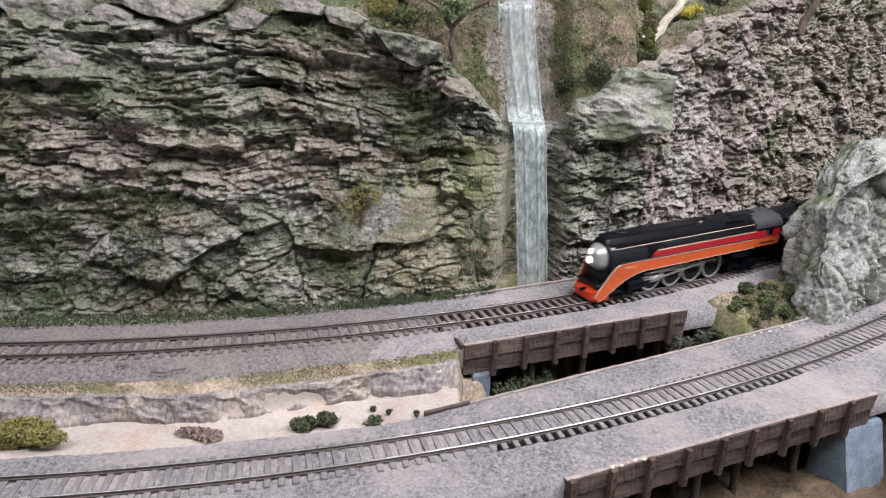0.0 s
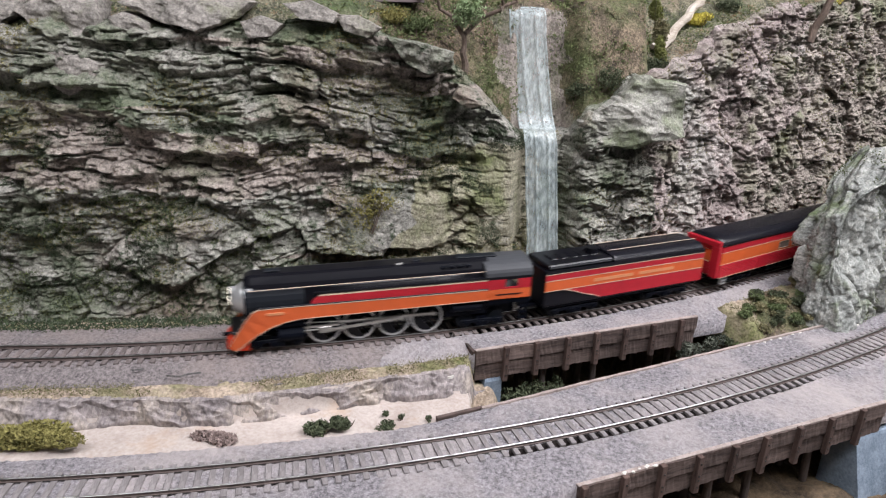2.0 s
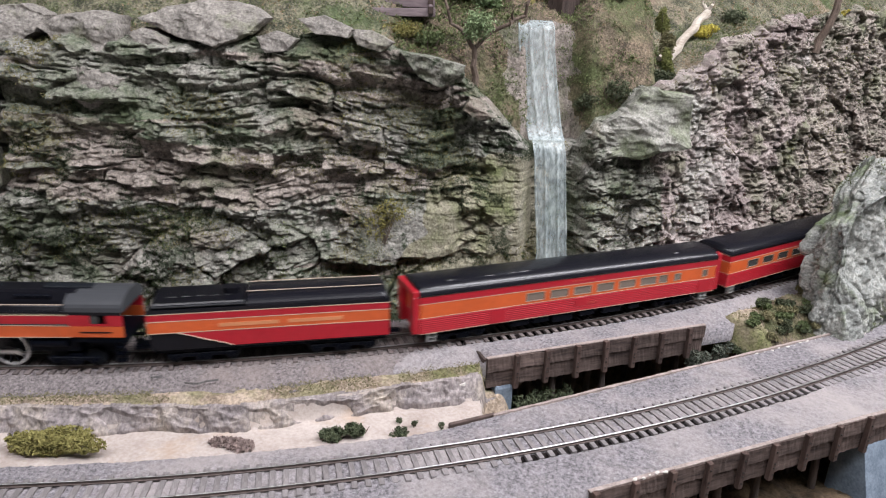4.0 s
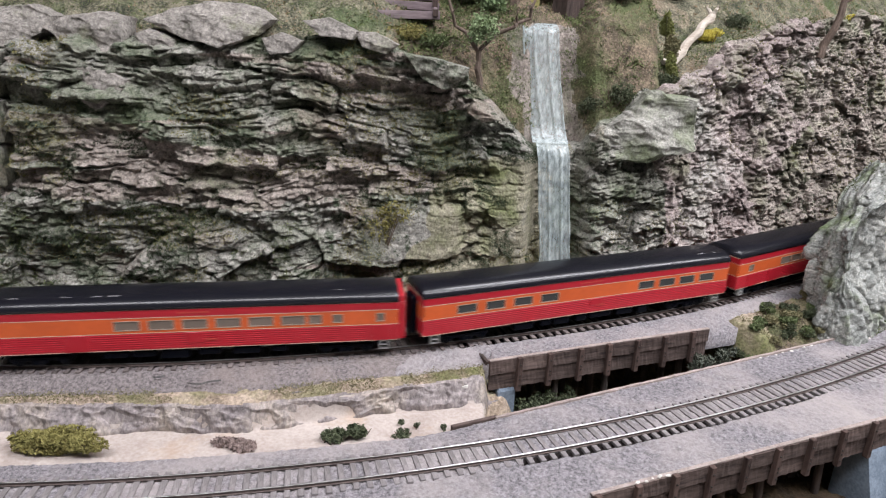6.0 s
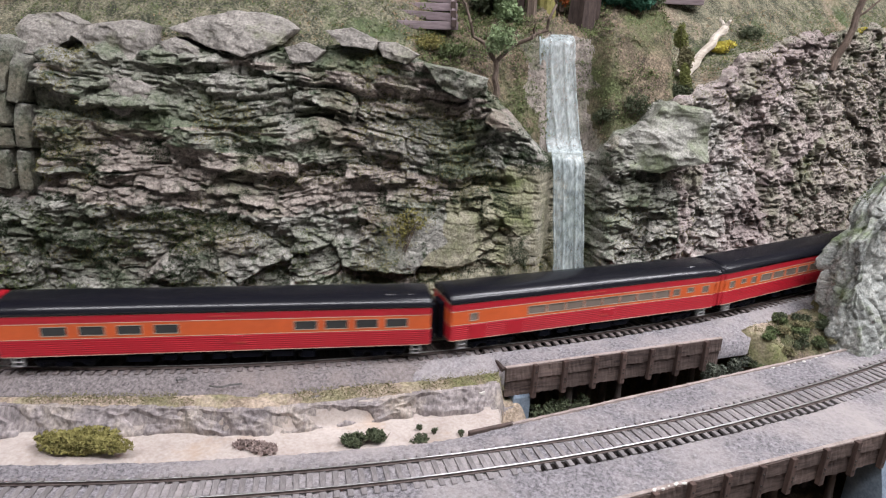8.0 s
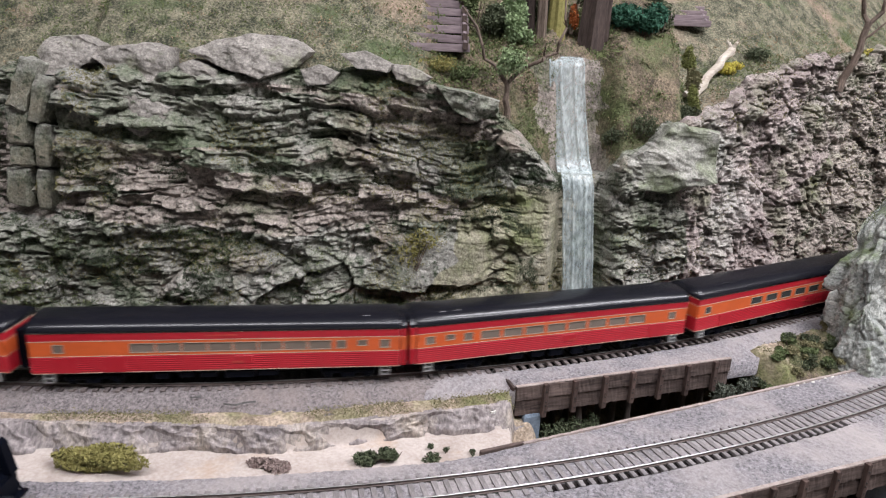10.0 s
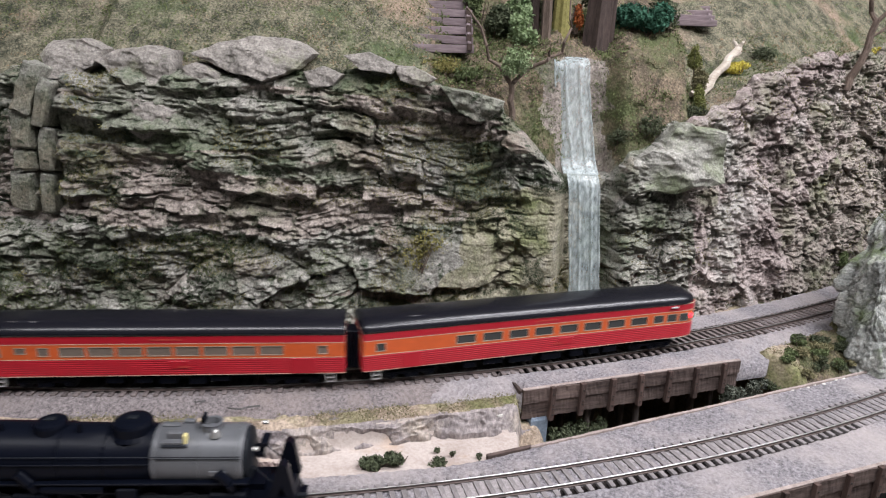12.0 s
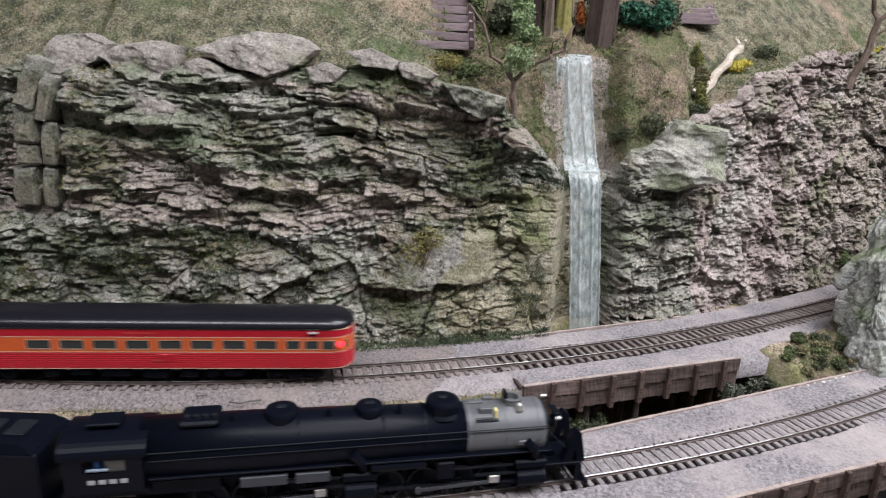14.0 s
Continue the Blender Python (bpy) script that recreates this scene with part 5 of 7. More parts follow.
def on_verge(c, n):
    _, db, df = ground_height(c[:, 0], c[:, 1])
    return (c[:, 1] > lip_y(c[:, 0]) + 0.002) & (db < -0.028) & (c[:, 0] < 0.02) & (c[:, 0] > -0.45) & (fbm(c[:, 0] * 30, c[:, 1] * 30, 98, 3) > -0.03)


P, N = scatter_on("ground", 1500, 21, lambda c, n: (c[:, 0] > 0.20) & (c[:, 0] < 0.36) & (ground_height(c[:, 0], c[:, 1])[1] < -0.036) & (ground_height(c[:, 0], c[:, 1])[2] > 0.045) & (fbm(c[:, 0] * 45, c[:, 1] * 45, 88, 2) > -0.05))
tufts("bank_grass", P, np.abs(N), 0.0013, VERGEGRASS, 22, "dry olive grass on the tan earth bank", 4)
P, N = scatter_on("ground", 3200, 11, on_verge)
tufts("verge_grass", P, np.abs(N), 0.0011, VERGEGRASS, 12, "thin olive grass on the verge", 4)


def at_foot(c, n):
    _, db, df = ground_height(c[:, 0], c[:, 1])
    return (db > 0.035) & (db < 0.052) & (c[:, 0] < 0.05) & (c[:, 0] > -0.45)


P, N = scatter_on("ground", 3600, 13, at_foot)
P[:, 2] = np.maximum(P[:, 2], 0.0085)
tufts("foot_weeds", P, np.abs(N), 0.0015, DARKMOSS, 14, "dark weeds along the cliff's foot", 5)


# ---- scraps, cracks and chips ----
CRACK = material("dark_crack", two((0.10, 0.093, 0.093), (0.2, 0.19, 0.188)), 300, bump=0)


def crack(pts, seed):
    rng = random.Random(seed)
    bm = bmesh.new()
    fine = []
    for a, b in zip(pts[:-1], pts[1:]):
        for k in range(6):
            f = k / 6
            fine.append((a[0] + (b[0] - a[0]) * f + rng.uniform(-0.0006, 0.0006), a[1] + (b[1] - a[1]) * f + rng.uniform(-0.0010, 0.0010)))
    fine.append(pts[-1])
    n = len(fine)
    loft(bm, [[(x, y - h, 0.0080), (x, y + h, 0.0080), (x, y + h * 0.6, 0.0094), (x, y - h * 0.6, 0.0094)] for (x, y), h in ((p, 0.00012 * (0.25 + math.sin(math.pi * (i + 0.3) / n))) for i, p in enumerate(fine))])
    tagged(part("ballast_crack", bm, CRACK), "thin dark crack in the grey ballast", "crack", "cracks in the ballast")


CRACKS = [[(-0.175, 0.3543), (-0.1673, 0.3528), (-0.154, 0.359)], [(-0.1979, 0.3585), (-0.192, 0.3609)]]
for k, pts in enumerate(CRACKS):
    crack(pts, k)
bm = bmesh.new()
box(bm, -0.0165, 0.0165, -0.0013, 0.0013, -0.0035, 0.0028, 0.0004)
ob = tagged(part("sunken_timber", bm, PLANK), "dark timber half sunk between sand and ballast", "timber")
ob.matrix_basis = pose(0.0115, 0.3535, -0.0122, 0, 0, 25)
CHALK = material("white_chip", two((0.45, 0.42, 0.38), (0.74, 0.71, 0.67)), 500, bump=0.4)
q = random.Random(44)
for k in range(16):
    x0 = 0.262 + 0.115 * k / 15
    x, y, a = FRONT.at(float(FRONT.s_of(x0)), float(front_far(FRONT.s_of(x0))) + q.uniform(-0.002, 0.002))
    w = q.uniform(0.0007, 0.0024)
    boulder(x, y, -0.0093, (w, w * 0.6, w * 0.3), (q.uniform(-9, 9), q.uniform(-9, 9), math.degrees(a)), 300 + k, "small white plaster chip along the ballast edge", CHALK, "plaster_chip")
for k in range(6):
    x, y, a = FRONT.at(sf + 0.012 + 0.005 * k, -0.0475 + q.uniform(-0.001, 0.001))
    w = q.uniform(0.0008, 0.0024)
    boulder(x, y, -0.0082, (w, w * 0.7, w * 0.4), (0, 0, q.uniform(0, 90)), 330 + k, "small white plaster chip along the ballast edge", CHALK, "plaster_chip")
boulder(0.0051, 0.3727, 0.0040, (0.0026, 0.0012, 0.0014), (0, 0, 20), 341, "scrap of white plaster on the bank", CHALK, "plaster_scrap")


# ---- trains ----
def enamel(name, c, rough=0.36, metal=0.0, spec=0.4):
    d = tuple(v * 0.82 for v in c)
    return material(name, two(d, c), 45, rough=rough, metal=metal, bump=0.06, depth=0.0002, spec=spec, extra=((tuple(v * 0.7 + 0.006 for v in c), 130, 0.68, 0.9),))


RED = enamel("red_enamel", (0.42, 0.014, 0.026))
ORANGE = enamel("orange_enamel", (0.62, 0.112, 0.030))
PILOTRED = enamel("orange_red_enamel", (0.66, 0.055, 0.02))
LETTER = enamel("faded_gold_lettering", (0.66, 0.26, 0.12), 0.5)
BLACK = enamel("black_enamel", (0.006, 0.006, 0.009), 0.3, spec=0.25)
SOOT = enamel("sooty_black_metal", (0.003, 0.004, 0.008), 0.36, spec=0.08)
SMOKEGREY = enamel("pale_graphite_smokebox", (0.105, 0.108, 0.115), 0.38, spec=0.35)
FADED = enamel("faint_red_lettering", (0.46, 0.05, 0.04), 0.5)
BLUECLOTH = enamel("blue_doll_paint", (0.03, 0.10, 0.30), 0.6)
BOXGREY = enamel("grey_box_paint", (0.03, 0.034, 0.042), 0.5)
ROOF = enamel("satin_black_roof", (0.008, 0.008, 0.012), 0.27, spec=0.45)
GRAPHITE = enamel("graphite_grey", (0.055, 0.057, 0.063), 0.5, spec=0.2)
DARKGREY = enamel("dark_grey_metal", (0.012, 0.014, 0.018), 0.48, spec=0.12)
SILVER = enamel("silver_paint", (0.62, 0.62, 0.62), 0.3, 0.6)
STEEL = enamel("bare_steel_rod", (0.5, 0.49, 0.47), 0.35, 0.8)
CREAM = enamel("cream_stripe", (0.56, 0.42, 0.31), 0.5)
DARKIN = enamel("dark_interior", (0.05, 0.035, 0.03), 0.7)
GLASS = enamel("window_glass", (0.05, 0.052, 0.05), 0.08)
GOLDG = enamel("curtained_window_glass", (0.2, 0.16, 0.13), 0.12)
WINFRAME = enamel("aluminium_window_frame", (0.42, 0.36, 0.28), 0.4, 0.3)
PALEBAR = enamel("pale_number_paint", (0.34, 0.35, 0.36), 0.5)
YELLOW = enamel("pale_yellow_paint", (0.8, 0.7, 0.3), 0.5)


def lens(name, c, power):
    m = bpy.data.materials.new(name)
    m.use_nodes = True
    b = m.node_tree.nodes["Principled BSDF"]
    b.inputs["Base Color"].default_value = (*c, 1)
    b.inputs["Emission Color"].default_value = (*c, 1)
    b.inputs["Emission Strength"].default_value = power
    return m


TAILLIGHT = lens("lit_red_tail_lens", (1.0, 0.03, 0.05), 2.2)
HEADLIGHT = lens("lit_headlight_lens", (1.0, 0.9, 0.72), 3.0)


def bx(name, parent, mat, *a, bevel=0.0, label="", m=None):
    bm = bmesh.new()
    box(bm, *a, bevel=bevel, m=m)
    return part(name, bm, mat, parent, label)


def rod(name, parent, mat, a, b, r, r1=None, n=12, label=""):
    bm = bmesh.new()
    tube(bm, a, b, r, r1, n)
    return part(name, bm, mat, parent, label, smooth=False)


def outline(L, W, tail=0.0):
    """Points and outward normals round a car body; tail: how far its +x end is rounded."""
    h, w, c = L / 2, W / 2, 0.0012
    pts = []
    def corner(cx, cy, rx, ry, a0, a1, n):
        for k in range(n + 1):
            a = radians(a0 + (a1 - a0) * k / n)
            ca, sa = math.cos(a), math.sin(a)
            nn = Vector((ca / rx, sa / ry)).normalized()
            pts.append((cx + rx * ca, cy + ry * sa, nn.x, nn.y))
    corner(-h + c, -w + c, c, c, 180, 270, 3)
    if tail:
        corner(h - tail, -w + 0.010, tail, 0.010, 270, 300, 5)
        pts.pop()
        for k in range(13):
            a = radians(-64 + 128 * k / 12)
            ca, sa = abs(math.cos(a)) ** 0.75 * 1.0, math.copysign(abs(math.sin(a)) ** 0.75, math.sin(a))
            nn = Vector((math.cos(a) / tail, math.sin(a) / w)).normalized()
            pts.append((h - tail + tail * ca, w * sa, nn.x, nn.y))
        corner(h - tail, w - 0.010, tail, 0.010, 60, 90, 5)
        pts.pop(-6)
    else:
        corner(h - c, -w + c, c, c, 270, 360, 3)
        corner(h - c, w - c, c, c, 0, 90, 3)
    corner(-h + c, w - c, c, c, 90, 180, 3)
    return pts


def sweep(bm, pts, prof):
    """Rings round the outline; prof: (outwards, z)."""
    rings = [[(x + nx * o, y + ny * o, z) for x, y, nx, ny in pts] for o, z in prof]
    return loft(bm, rings)


def build_truck(parent, x, axles=2, wheel=0.0052, gap=0.028, label=""):
    bm = bmesh.new()
    half = gap / 2
    for s in (-1, 1):
        y0, y1 = sorted((s * 0.0118, s * 0.0136))
        box(bm, x - half - 0.004, x + half + 0.004, y0, y1, 0.0052, 0.0078, 0.0003)
        box(bm, x - 0.005, x + 0.005, y0 - 0.0004, y1 + 0.0004, 0.0028, 0.0062, 0.0003)
        for k in range(axles):
            ax = x - half + gap * k / (axles - 1)
            box(bm, ax - 0.0022, ax + 0.0022, y0 - 0.0006, y1 + 0.0006, 0.0036, 0.0078, 0.0003)
            tube(bm, (ax, s * 0.0134, 0.0055), (ax, s * 0.0150, 0.0055), 0.0012, n=8)
        for k in (-1, 1):
            tube(bm, (x + k * 0.0028, s * 0.0142, 0.003), (x + k * 0.0028, s * 0.0142, 0.0066), 0.0009, n=8)
    box(bm, x - 0.004, x + 0.004, -0.012, 0.012, 0.0058, 0.0095)
    t = part("truck", bm, SOOT, parent, label)
    wb = bmesh.new()
    tube(wb, (0, -0.0086, 0), (0, 0.0086, 0), 0.0012, n=8)
    for s in (-1, 1):
        tube(wb, (0, s * 0.0075, 0), (0, s * 0.0098, 0), wheel, n=20)
        tube(wb, (0, s * 0.0068, 0), (0, s * 0.0075, 0), wheel + 0.0006, n=20)
    me = bpy.data.meshes.new("wheelset")
    wb.to_mesh(me)
    wb.free()
    me.materials.append(DARKGREY)
    for k in range(axles):
        shared("wheelset", me, t, Matrix.Translation((x - half + gap * k / (axles - 1), 0, wheel)))
    return t


def passenger_car(L, windows, label, tail=0.0, panels=(), vents=(), ends=(True, True), curtain=False, W=0.0350):
    """windows: (centre as a share of the length, width, low, high)."""
    base = tagged(new("passenger_car"), label, "railway carriage", "cars of the red and orange train")
    pts = outline(L, W, tail)
    h, w = L / 2, W / 2
    core = outline(L - 0.005, W - 0.006, max(0, tail - 0.003))
    part("inner_shell", sweep(bmesh.new(), core, [(0, 0.0125), (0, 0.0400)]), DARKIN, base)
    prof = [(0, 0.0120)]
    for k in range(7):
        z = 0.0130 + k * 0.00152
        prof += [(0, z), (0.00018, z + 0.0003), (0.00018, z + 0.0009), (0, z + 0.0012)]
    prof += [(0, 0.0240), (-0.0012, 0.0240), (-0.0012, 0.0120), (0, 0.0120)]
    bm = bmesh.new()
    sweep(bm, pts, prof)
    part("fluted_side", bm, RED, base, "fluted red lower side")
    zs = [(0.0240, 0.0262), (0.0326, 0.0348)]
    bm = bmesh.new()
    for a, b in zs:
        sweep(bm, pts, [(0, a), (0, b), (-0.0010, b), (-0.0010, a), (0, a)])
    xe = h - tail if tail else h - 0.0012
    for s in (-1, 1):
        x = -h + 0.0012
        y0, y1 = sorted((s * w, s * (w - 0.0010)))
        for c, ww, lo, hi in sorted(windows):
            a, b = -h + c * L - ww / 2, -h + c * L + ww / 2
            if b > xe:
                continue
            box(bm, x, a, y0, y1, 0.0262, 0.0326)
            if lo > 0.0263:
                box(bm, a, b, y0, y1, 0.0262, lo)
            if hi < 0.0325:
                box(bm, a, b, y0, y1, hi, 0.0326)
            x = b
        box(bm, x, xe, y0, y1, 0.0262, 0.0326)
    endp = [p for p in pts if p[0] > xe - 1e-6] if tail else []
    if tail:
        rings = [[(x + nx * o, y + ny * o, z) for x, y, nx, ny in endp] for o, z in ((0, 0.0262), (0, 0.0326), (-0.001, 0.0326), (-0.001, 0.0262), (0, 0.0262))]
        loft(bm, rings, close=False, cap=False)
    else:
        box(bm, h - 0.0010, h, -w + 0.001, w - 0.001, 0.0262, 0.0326)
    box(bm, -h, -h + 0.0010, -w + 0.001, w - 0.001, 0.0262, 0.0326)
    part("window_band", bm, ORANGE, base, "orange window band")
    part("letterboard", sweep(bmesh.new(), pts, [(0, 0.0348), (0, 0.0404), (-0.0010, 0.0404), (-0.0010, 0.0348), (0, 0.0348)]), RED, base, "red letterboard")
    for z in (0.0119, 0.0239, 0.0346, 0.0402):
        part("stripe", sweep(bmesh.new(), pts, [(-0.0004, z), (0.00012, z), (0.00012, z + 0.00042), (-0.0004, z + 0.00042), (-0.0004, z)]), CREAM, base, "thin cream stripe")
    # roof
    bm = bmesh.new()
    rings = []
    n = 18
    if tail:
        xs = [-h] + [-h + 0.004 + (L - tail - 0.004) * k / 6 for k in range(7)] + [h - tail + tail * math.sin(radians(a)) for a in (15, 30, 45, 58, 68, 77, 84, 89)]
    else:
        xs = [-h] + [-h + 0.0015 + (L - 0.003) * k / 8 for k in range(9)] + [h]
    for i, x in enumerate(xs):
        t = max(0.0, (x - (h - tail)) / tail) if tail else 0.0
        ww = (w + 0.0003) * max(0.02, (1 - t ** 2.4)) ** 0.5
        hh = 0.0082 * max(0.03, (1 - t ** 2.2)) ** 0.5
        if i == 0 or (not tail and i == len(xs) - 1):
            hh -= 0.0006
        r = []
        for k in range(n + 1):
            a = math.pi * k / n
            cx, sy = math.cos(a), math.sin(a)
            r.append((x, ww * math.copysign(abs(cx) ** 0.75, cx), 0.0404 + hh * sy ** 0.85))
        rings.append(r)
    loft(bm, rings)
    part("roof", bm, ROOF, base, "satin black arched roof", smooth=True)
    for c, dx in vents:
        bm = bmesh.new()
        x = -h + c * L
        box(bm, x - dx, x + dx, -0.0112, -0.0084, 0.0450, 0.0482, 0.0004)
        part("roof_vent", bm, ROOF, base)
    # windows
    for c, ww, lo, hi in windows:
        x = -h + c * L
        for s in (-1, 1):
            if x + ww / 2 > xe:
                t = (x - (h - tail)) / tail
                y = s * w * max(0.05, 1 - t ** 2.6) ** 0.5
                m = Matrix.Translation((x, y, 0)) @ Matrix.Rotation(s * -radians(62) * t ** 2.2, 4, "Z")
            else:
                m = Matrix.Translation((x, s * w, 0))
            y0, y1 = (-0.0009, -0.0003) if s > 0 else (0.0003, 0.0009)
            f = bmesh.new()
            e = 0.00045
            ya, yb = (-0.0006, 0.00022) if s > 0 else (-0.00022, 0.0006)
            box(f, -ww / 2 - e, ww / 2 + e, ya, yb, hi, hi + e, m=m)
            box(f, -ww / 2 - e, ww / 2 + e, ya, yb, lo - e, lo, m=m)
            box(f, -ww / 2 - e, -ww / 2, ya, yb, lo, hi, m=m)
            box(f, ww / 2, ww / 2 + e, ya, yb, lo, hi, m=m)
            fr = part("window", f, WINFRAME, base)
            g = bmesh.new()
            if x + ww / 2 > xe:
                y0, y1 = -0.0002, 0.0002
            box(g, -ww / 2, ww / 2, y0, y1, lo, hi, m=m)
            part("pane", g, GOLDG if curtain else GLASS, fr)
    for k, (c, ww, lo, hi) in enumerate(panels):
        x = -h + c * L
        for s in (-1, 1):
            y0, y1 = sorted((s * (w - 0.0002), s * (w + 0.0005)))
            bx("door_panel", base, RED, x - ww / 2, x + ww / 2, y0, y1, lo, hi, bevel=0.0002, label="smooth red door panel")
    # lettering as plain bars
    for s in (-1, 1):
        y0, y1 = sorted((s * (w - 0.0001), s * (w + 0.00016)))
        bx("lettering_bar", base, FADED, -0.010, 0.010, y0, y1, 0.0371, 0.0381)
        y0, y1 = sorted((s * (w + 0.0003), s * (w + 0.00055)))
        bx("number_bar", base, FADED, 0.010 - 0.0035, 0.010 + 0.0035, y0, y1, 0.0175, 0.0188)
    # ends
    for k, on in zip((-1, 1), ends):
        if tail and k > 0:
            continue
        if on == "red":
            x0, x1 = sorted((k * h, k * (h + 0.0045)))
            bm = bmesh.new()
            for s in (-1, 1):
                y0, y1 = sorted((s * 0.0095, s * (w - 0.0006)))
                box(bm, x0, x1, y0, y1, 0.0125, 0.0400, 0.0003)
            box(bm, x0, x1, -w + 0.001, w - 0.001, 0.0400, 0.0445, 0.0003)
            part("diaphragm", bm, RED, base, "deep red end diaphragm")
        elif on:
            x0, x1 = sorted((k * h, k * (h + 0.0045)))
            bm = bmesh.new()
            box(bm, x0, x1, -0.0065, 0.0065, 0.0100, 0.0385, 0.0008)
            part("diaphragm", bm, SOOT, base, "black ribbed end diaphragm")
        else:
            x0, x1 = sorted((k * (h + 0.0006), k * (h + 0.0042)))
            bm = bmesh.new()
            box(bm, x0, x1, -w + 0.0006, w - 0.0006, 0.0122, 0.0240, 0.0003)
            box(bm, x0, x1, -w + 0.0006, w - 0.0006, 0.0345, 0.0402, 0.0003)
            part("diaphragm", bm, RED, base, "full-width red diaphragm")
            bx("diaphragm_band", base, ORANGE, x0, x1, -w + 0.0005, w - 0.0005, 0.0241, 0.0344, bevel=0.0003)
            bm = bmesh.new()
            loft(bm, [[(xx, (w - 0.0006) * math.cos(math.pi * i / 14), 0.0403 + 0.0072 * math.sin(math.pi * i / 14) ** 0.85) for i in range(15)] for xx in (x0, x1)])
            part("diaphragm_roof", bm, ROOF, base)
    # underframe
    bm = bmesh.new()
    box(bm, -h + 0.004, h - 0.006 - tail * 0.6, -0.013, 0.013, 0.0098, 0.0122)
    q = random.Random(int(L * 9999) + len(windows))
    x = -h + 0.075
    while x < h - 0.085:
        d = q.uniform(0.008, 0.02)
        s = q.choice((-1, 1))
        for s in (-1, 1):
            y0, y1 = sorted((s * 0.009, s * 0.0155))
            box(bm, x, x + d, y0, y1, q.uniform(0.004, 0.006), 0.0100, 0.0004)
        x += d + q.uniform(0.002, 0.008)
    part("underframe", bm, SOOT, base)
    for k in (-1, 1):
        t = build_truck(base, k * (h - 0.036 - (0.004 if tail and k > 0 else 0)))
        if k < 0 or not tail:
            for s in (-1, 1):
                y0, y1 = sorted((s * 0.0135, s * 0.0168))
                st = bmesh.new()
                for z in (0.0048, 0.0078, 0.0108):
                    box(st, k * (h - 0.010) - 0.003, k * (h - 0.010) + 0.003, y0, y1, z, z + 0.0006)
                for e in (-0.003, 0.003):
                    box(st, k * (h - 0.010) + e - 0.0003, k * (h - 0.010) + e + 0.0003, y0, y1, 0.0048, 0.0122)
                part("step", st, SILVER, base, "bare metal step")
    if tail:
        for y in (-1, 1):
            rod("tail_lamp", base, TAILLIGHT, (h - 0.0100, y * 0.0148, 0.0298), (h - 0.0082, y * 0.0169, 0.0298), 0.0021, label="lit red tail lamp")
        rod("marker_lamp", base, SILVER, (h - 0.030, -w - 0.0008, 0.0385), (h - 0.024, -w - 0.0008, 0.0385), 0.0008)
    return base


WZ = (0.0264, 0.0324)
SMALL = (0.0268, 0.0322)


def row(a, b, n, w):
    return [(a + (b - a) * k / (n - 1), w, *WZ) for k in range(n)]


def driver(radius, parent, name="driving_wheel"):
    """A spoked wheel in the plane x-z with a bright tyre; its weight and pin turn with it."""
    bm = bmesh.new()
    n = 28
    prof = [(radius - 0.0013, -0.0011), (radius, -0.0011), (radius, 0.0011), (radius - 0.0013, 0.0011)]
    rings = [[(r * math.cos(2 * math.pi * k / n), y, r * math.sin(2 * math.pi * k / n)) for r, y in prof] for k in range(n)]
    vr = [[bm.verts.new(p) for p in r] for r in rings]
    for k in range(n):
        a, b = vr[k], vr[(k + 1) % n]
        for i in range(4):
            j = (i + 1) % 4
            bm.faces.new((a[i], a[j], b[j], b[i]))
    tyre = bpy.data.meshes.new("tyre")
    bmesh.ops.recalc_face_normals(bm, faces=bm.faces)
    bm.to_mesh(tyre)
    bm.free()
    bm = bmesh.new()
    tube(bm, (0, -0.0012, 0), (0, 0.0012, 0), radius * 0.2, n=12)
    for k in range(11):
        a = 2 * math.pi * k / 11
        d = Vector((math.cos(a), 0, math.sin(a)))
        tube(bm, d * radius * 0.15, d * (radius - 0.001), 0.0007, 0.0005, 5, cap=False)
    wedge = [(radius * 0.88 * math.cos(a), radius * 0.88 * math.sin(a)) for a in (radians(200 + 140 * k / 8) for k in range(9))]
    loft(bm, [[(x, y, z) for x, z in wedge] for y in (-0.0008, 0.0008)])
    tube(bm, (0, -0.0022, radius * 0.48), (0, 0.0022, radius * 0.48), 0.0009, n=8)
    spokes = bpy.data.meshes.new("spokes")
    bmesh.ops.recalc_face_normals(bm, faces=bm.faces)
    bm.to_mesh(spokes)
    bm.free()
    return tyre, spokes


TURNING = []


def drivers(base, xs, radius, tyre_mat, disc_mat, y=0.0090, rod_mat=None):
    tyre, spokes = driver(radius, base)
    tyre.materials.append(tyre_mat)
    spokes.materials.append(disc_mat)
    for s in (-1, 1):
        for x in xs:
            wh = shared("driving_wheel", spokes, base, Matrix.Translation((x, s * y, radius)))
            shared("tyre", tyre, wh)
            TURNING.append((wh, (x, s * y, radius), radius, 0.0, 0 if s < 0 else 90))
        bm = bmesh.new()
        for a, b in zip(xs[:-1], xs[1:]):
            box(bm, a, b, -0.0005, 0.0005, -0.0010, 0.0010)
        for x in xs:
            tube(bm, (x, -0.0009, 0), (x, 0.0009, 0), 0.0017, n=12)
        cr = part("coupling_rod", bm, rod_mat or STEEL, base, "steel coupling rod")
        TURNING.append((cr, (0, s * (y + 0.0022), radius), radius, radius * 0.48, 0 if s < 0 else 90))


def boiler_ring(x, r, zc, n=28, flat=0.0):
    return [(x, r * math.cos(2 * math.pi * k / n), zc + min(r * math.sin(2 * math.pi * k / n), r - flat)) for k in range(n)]


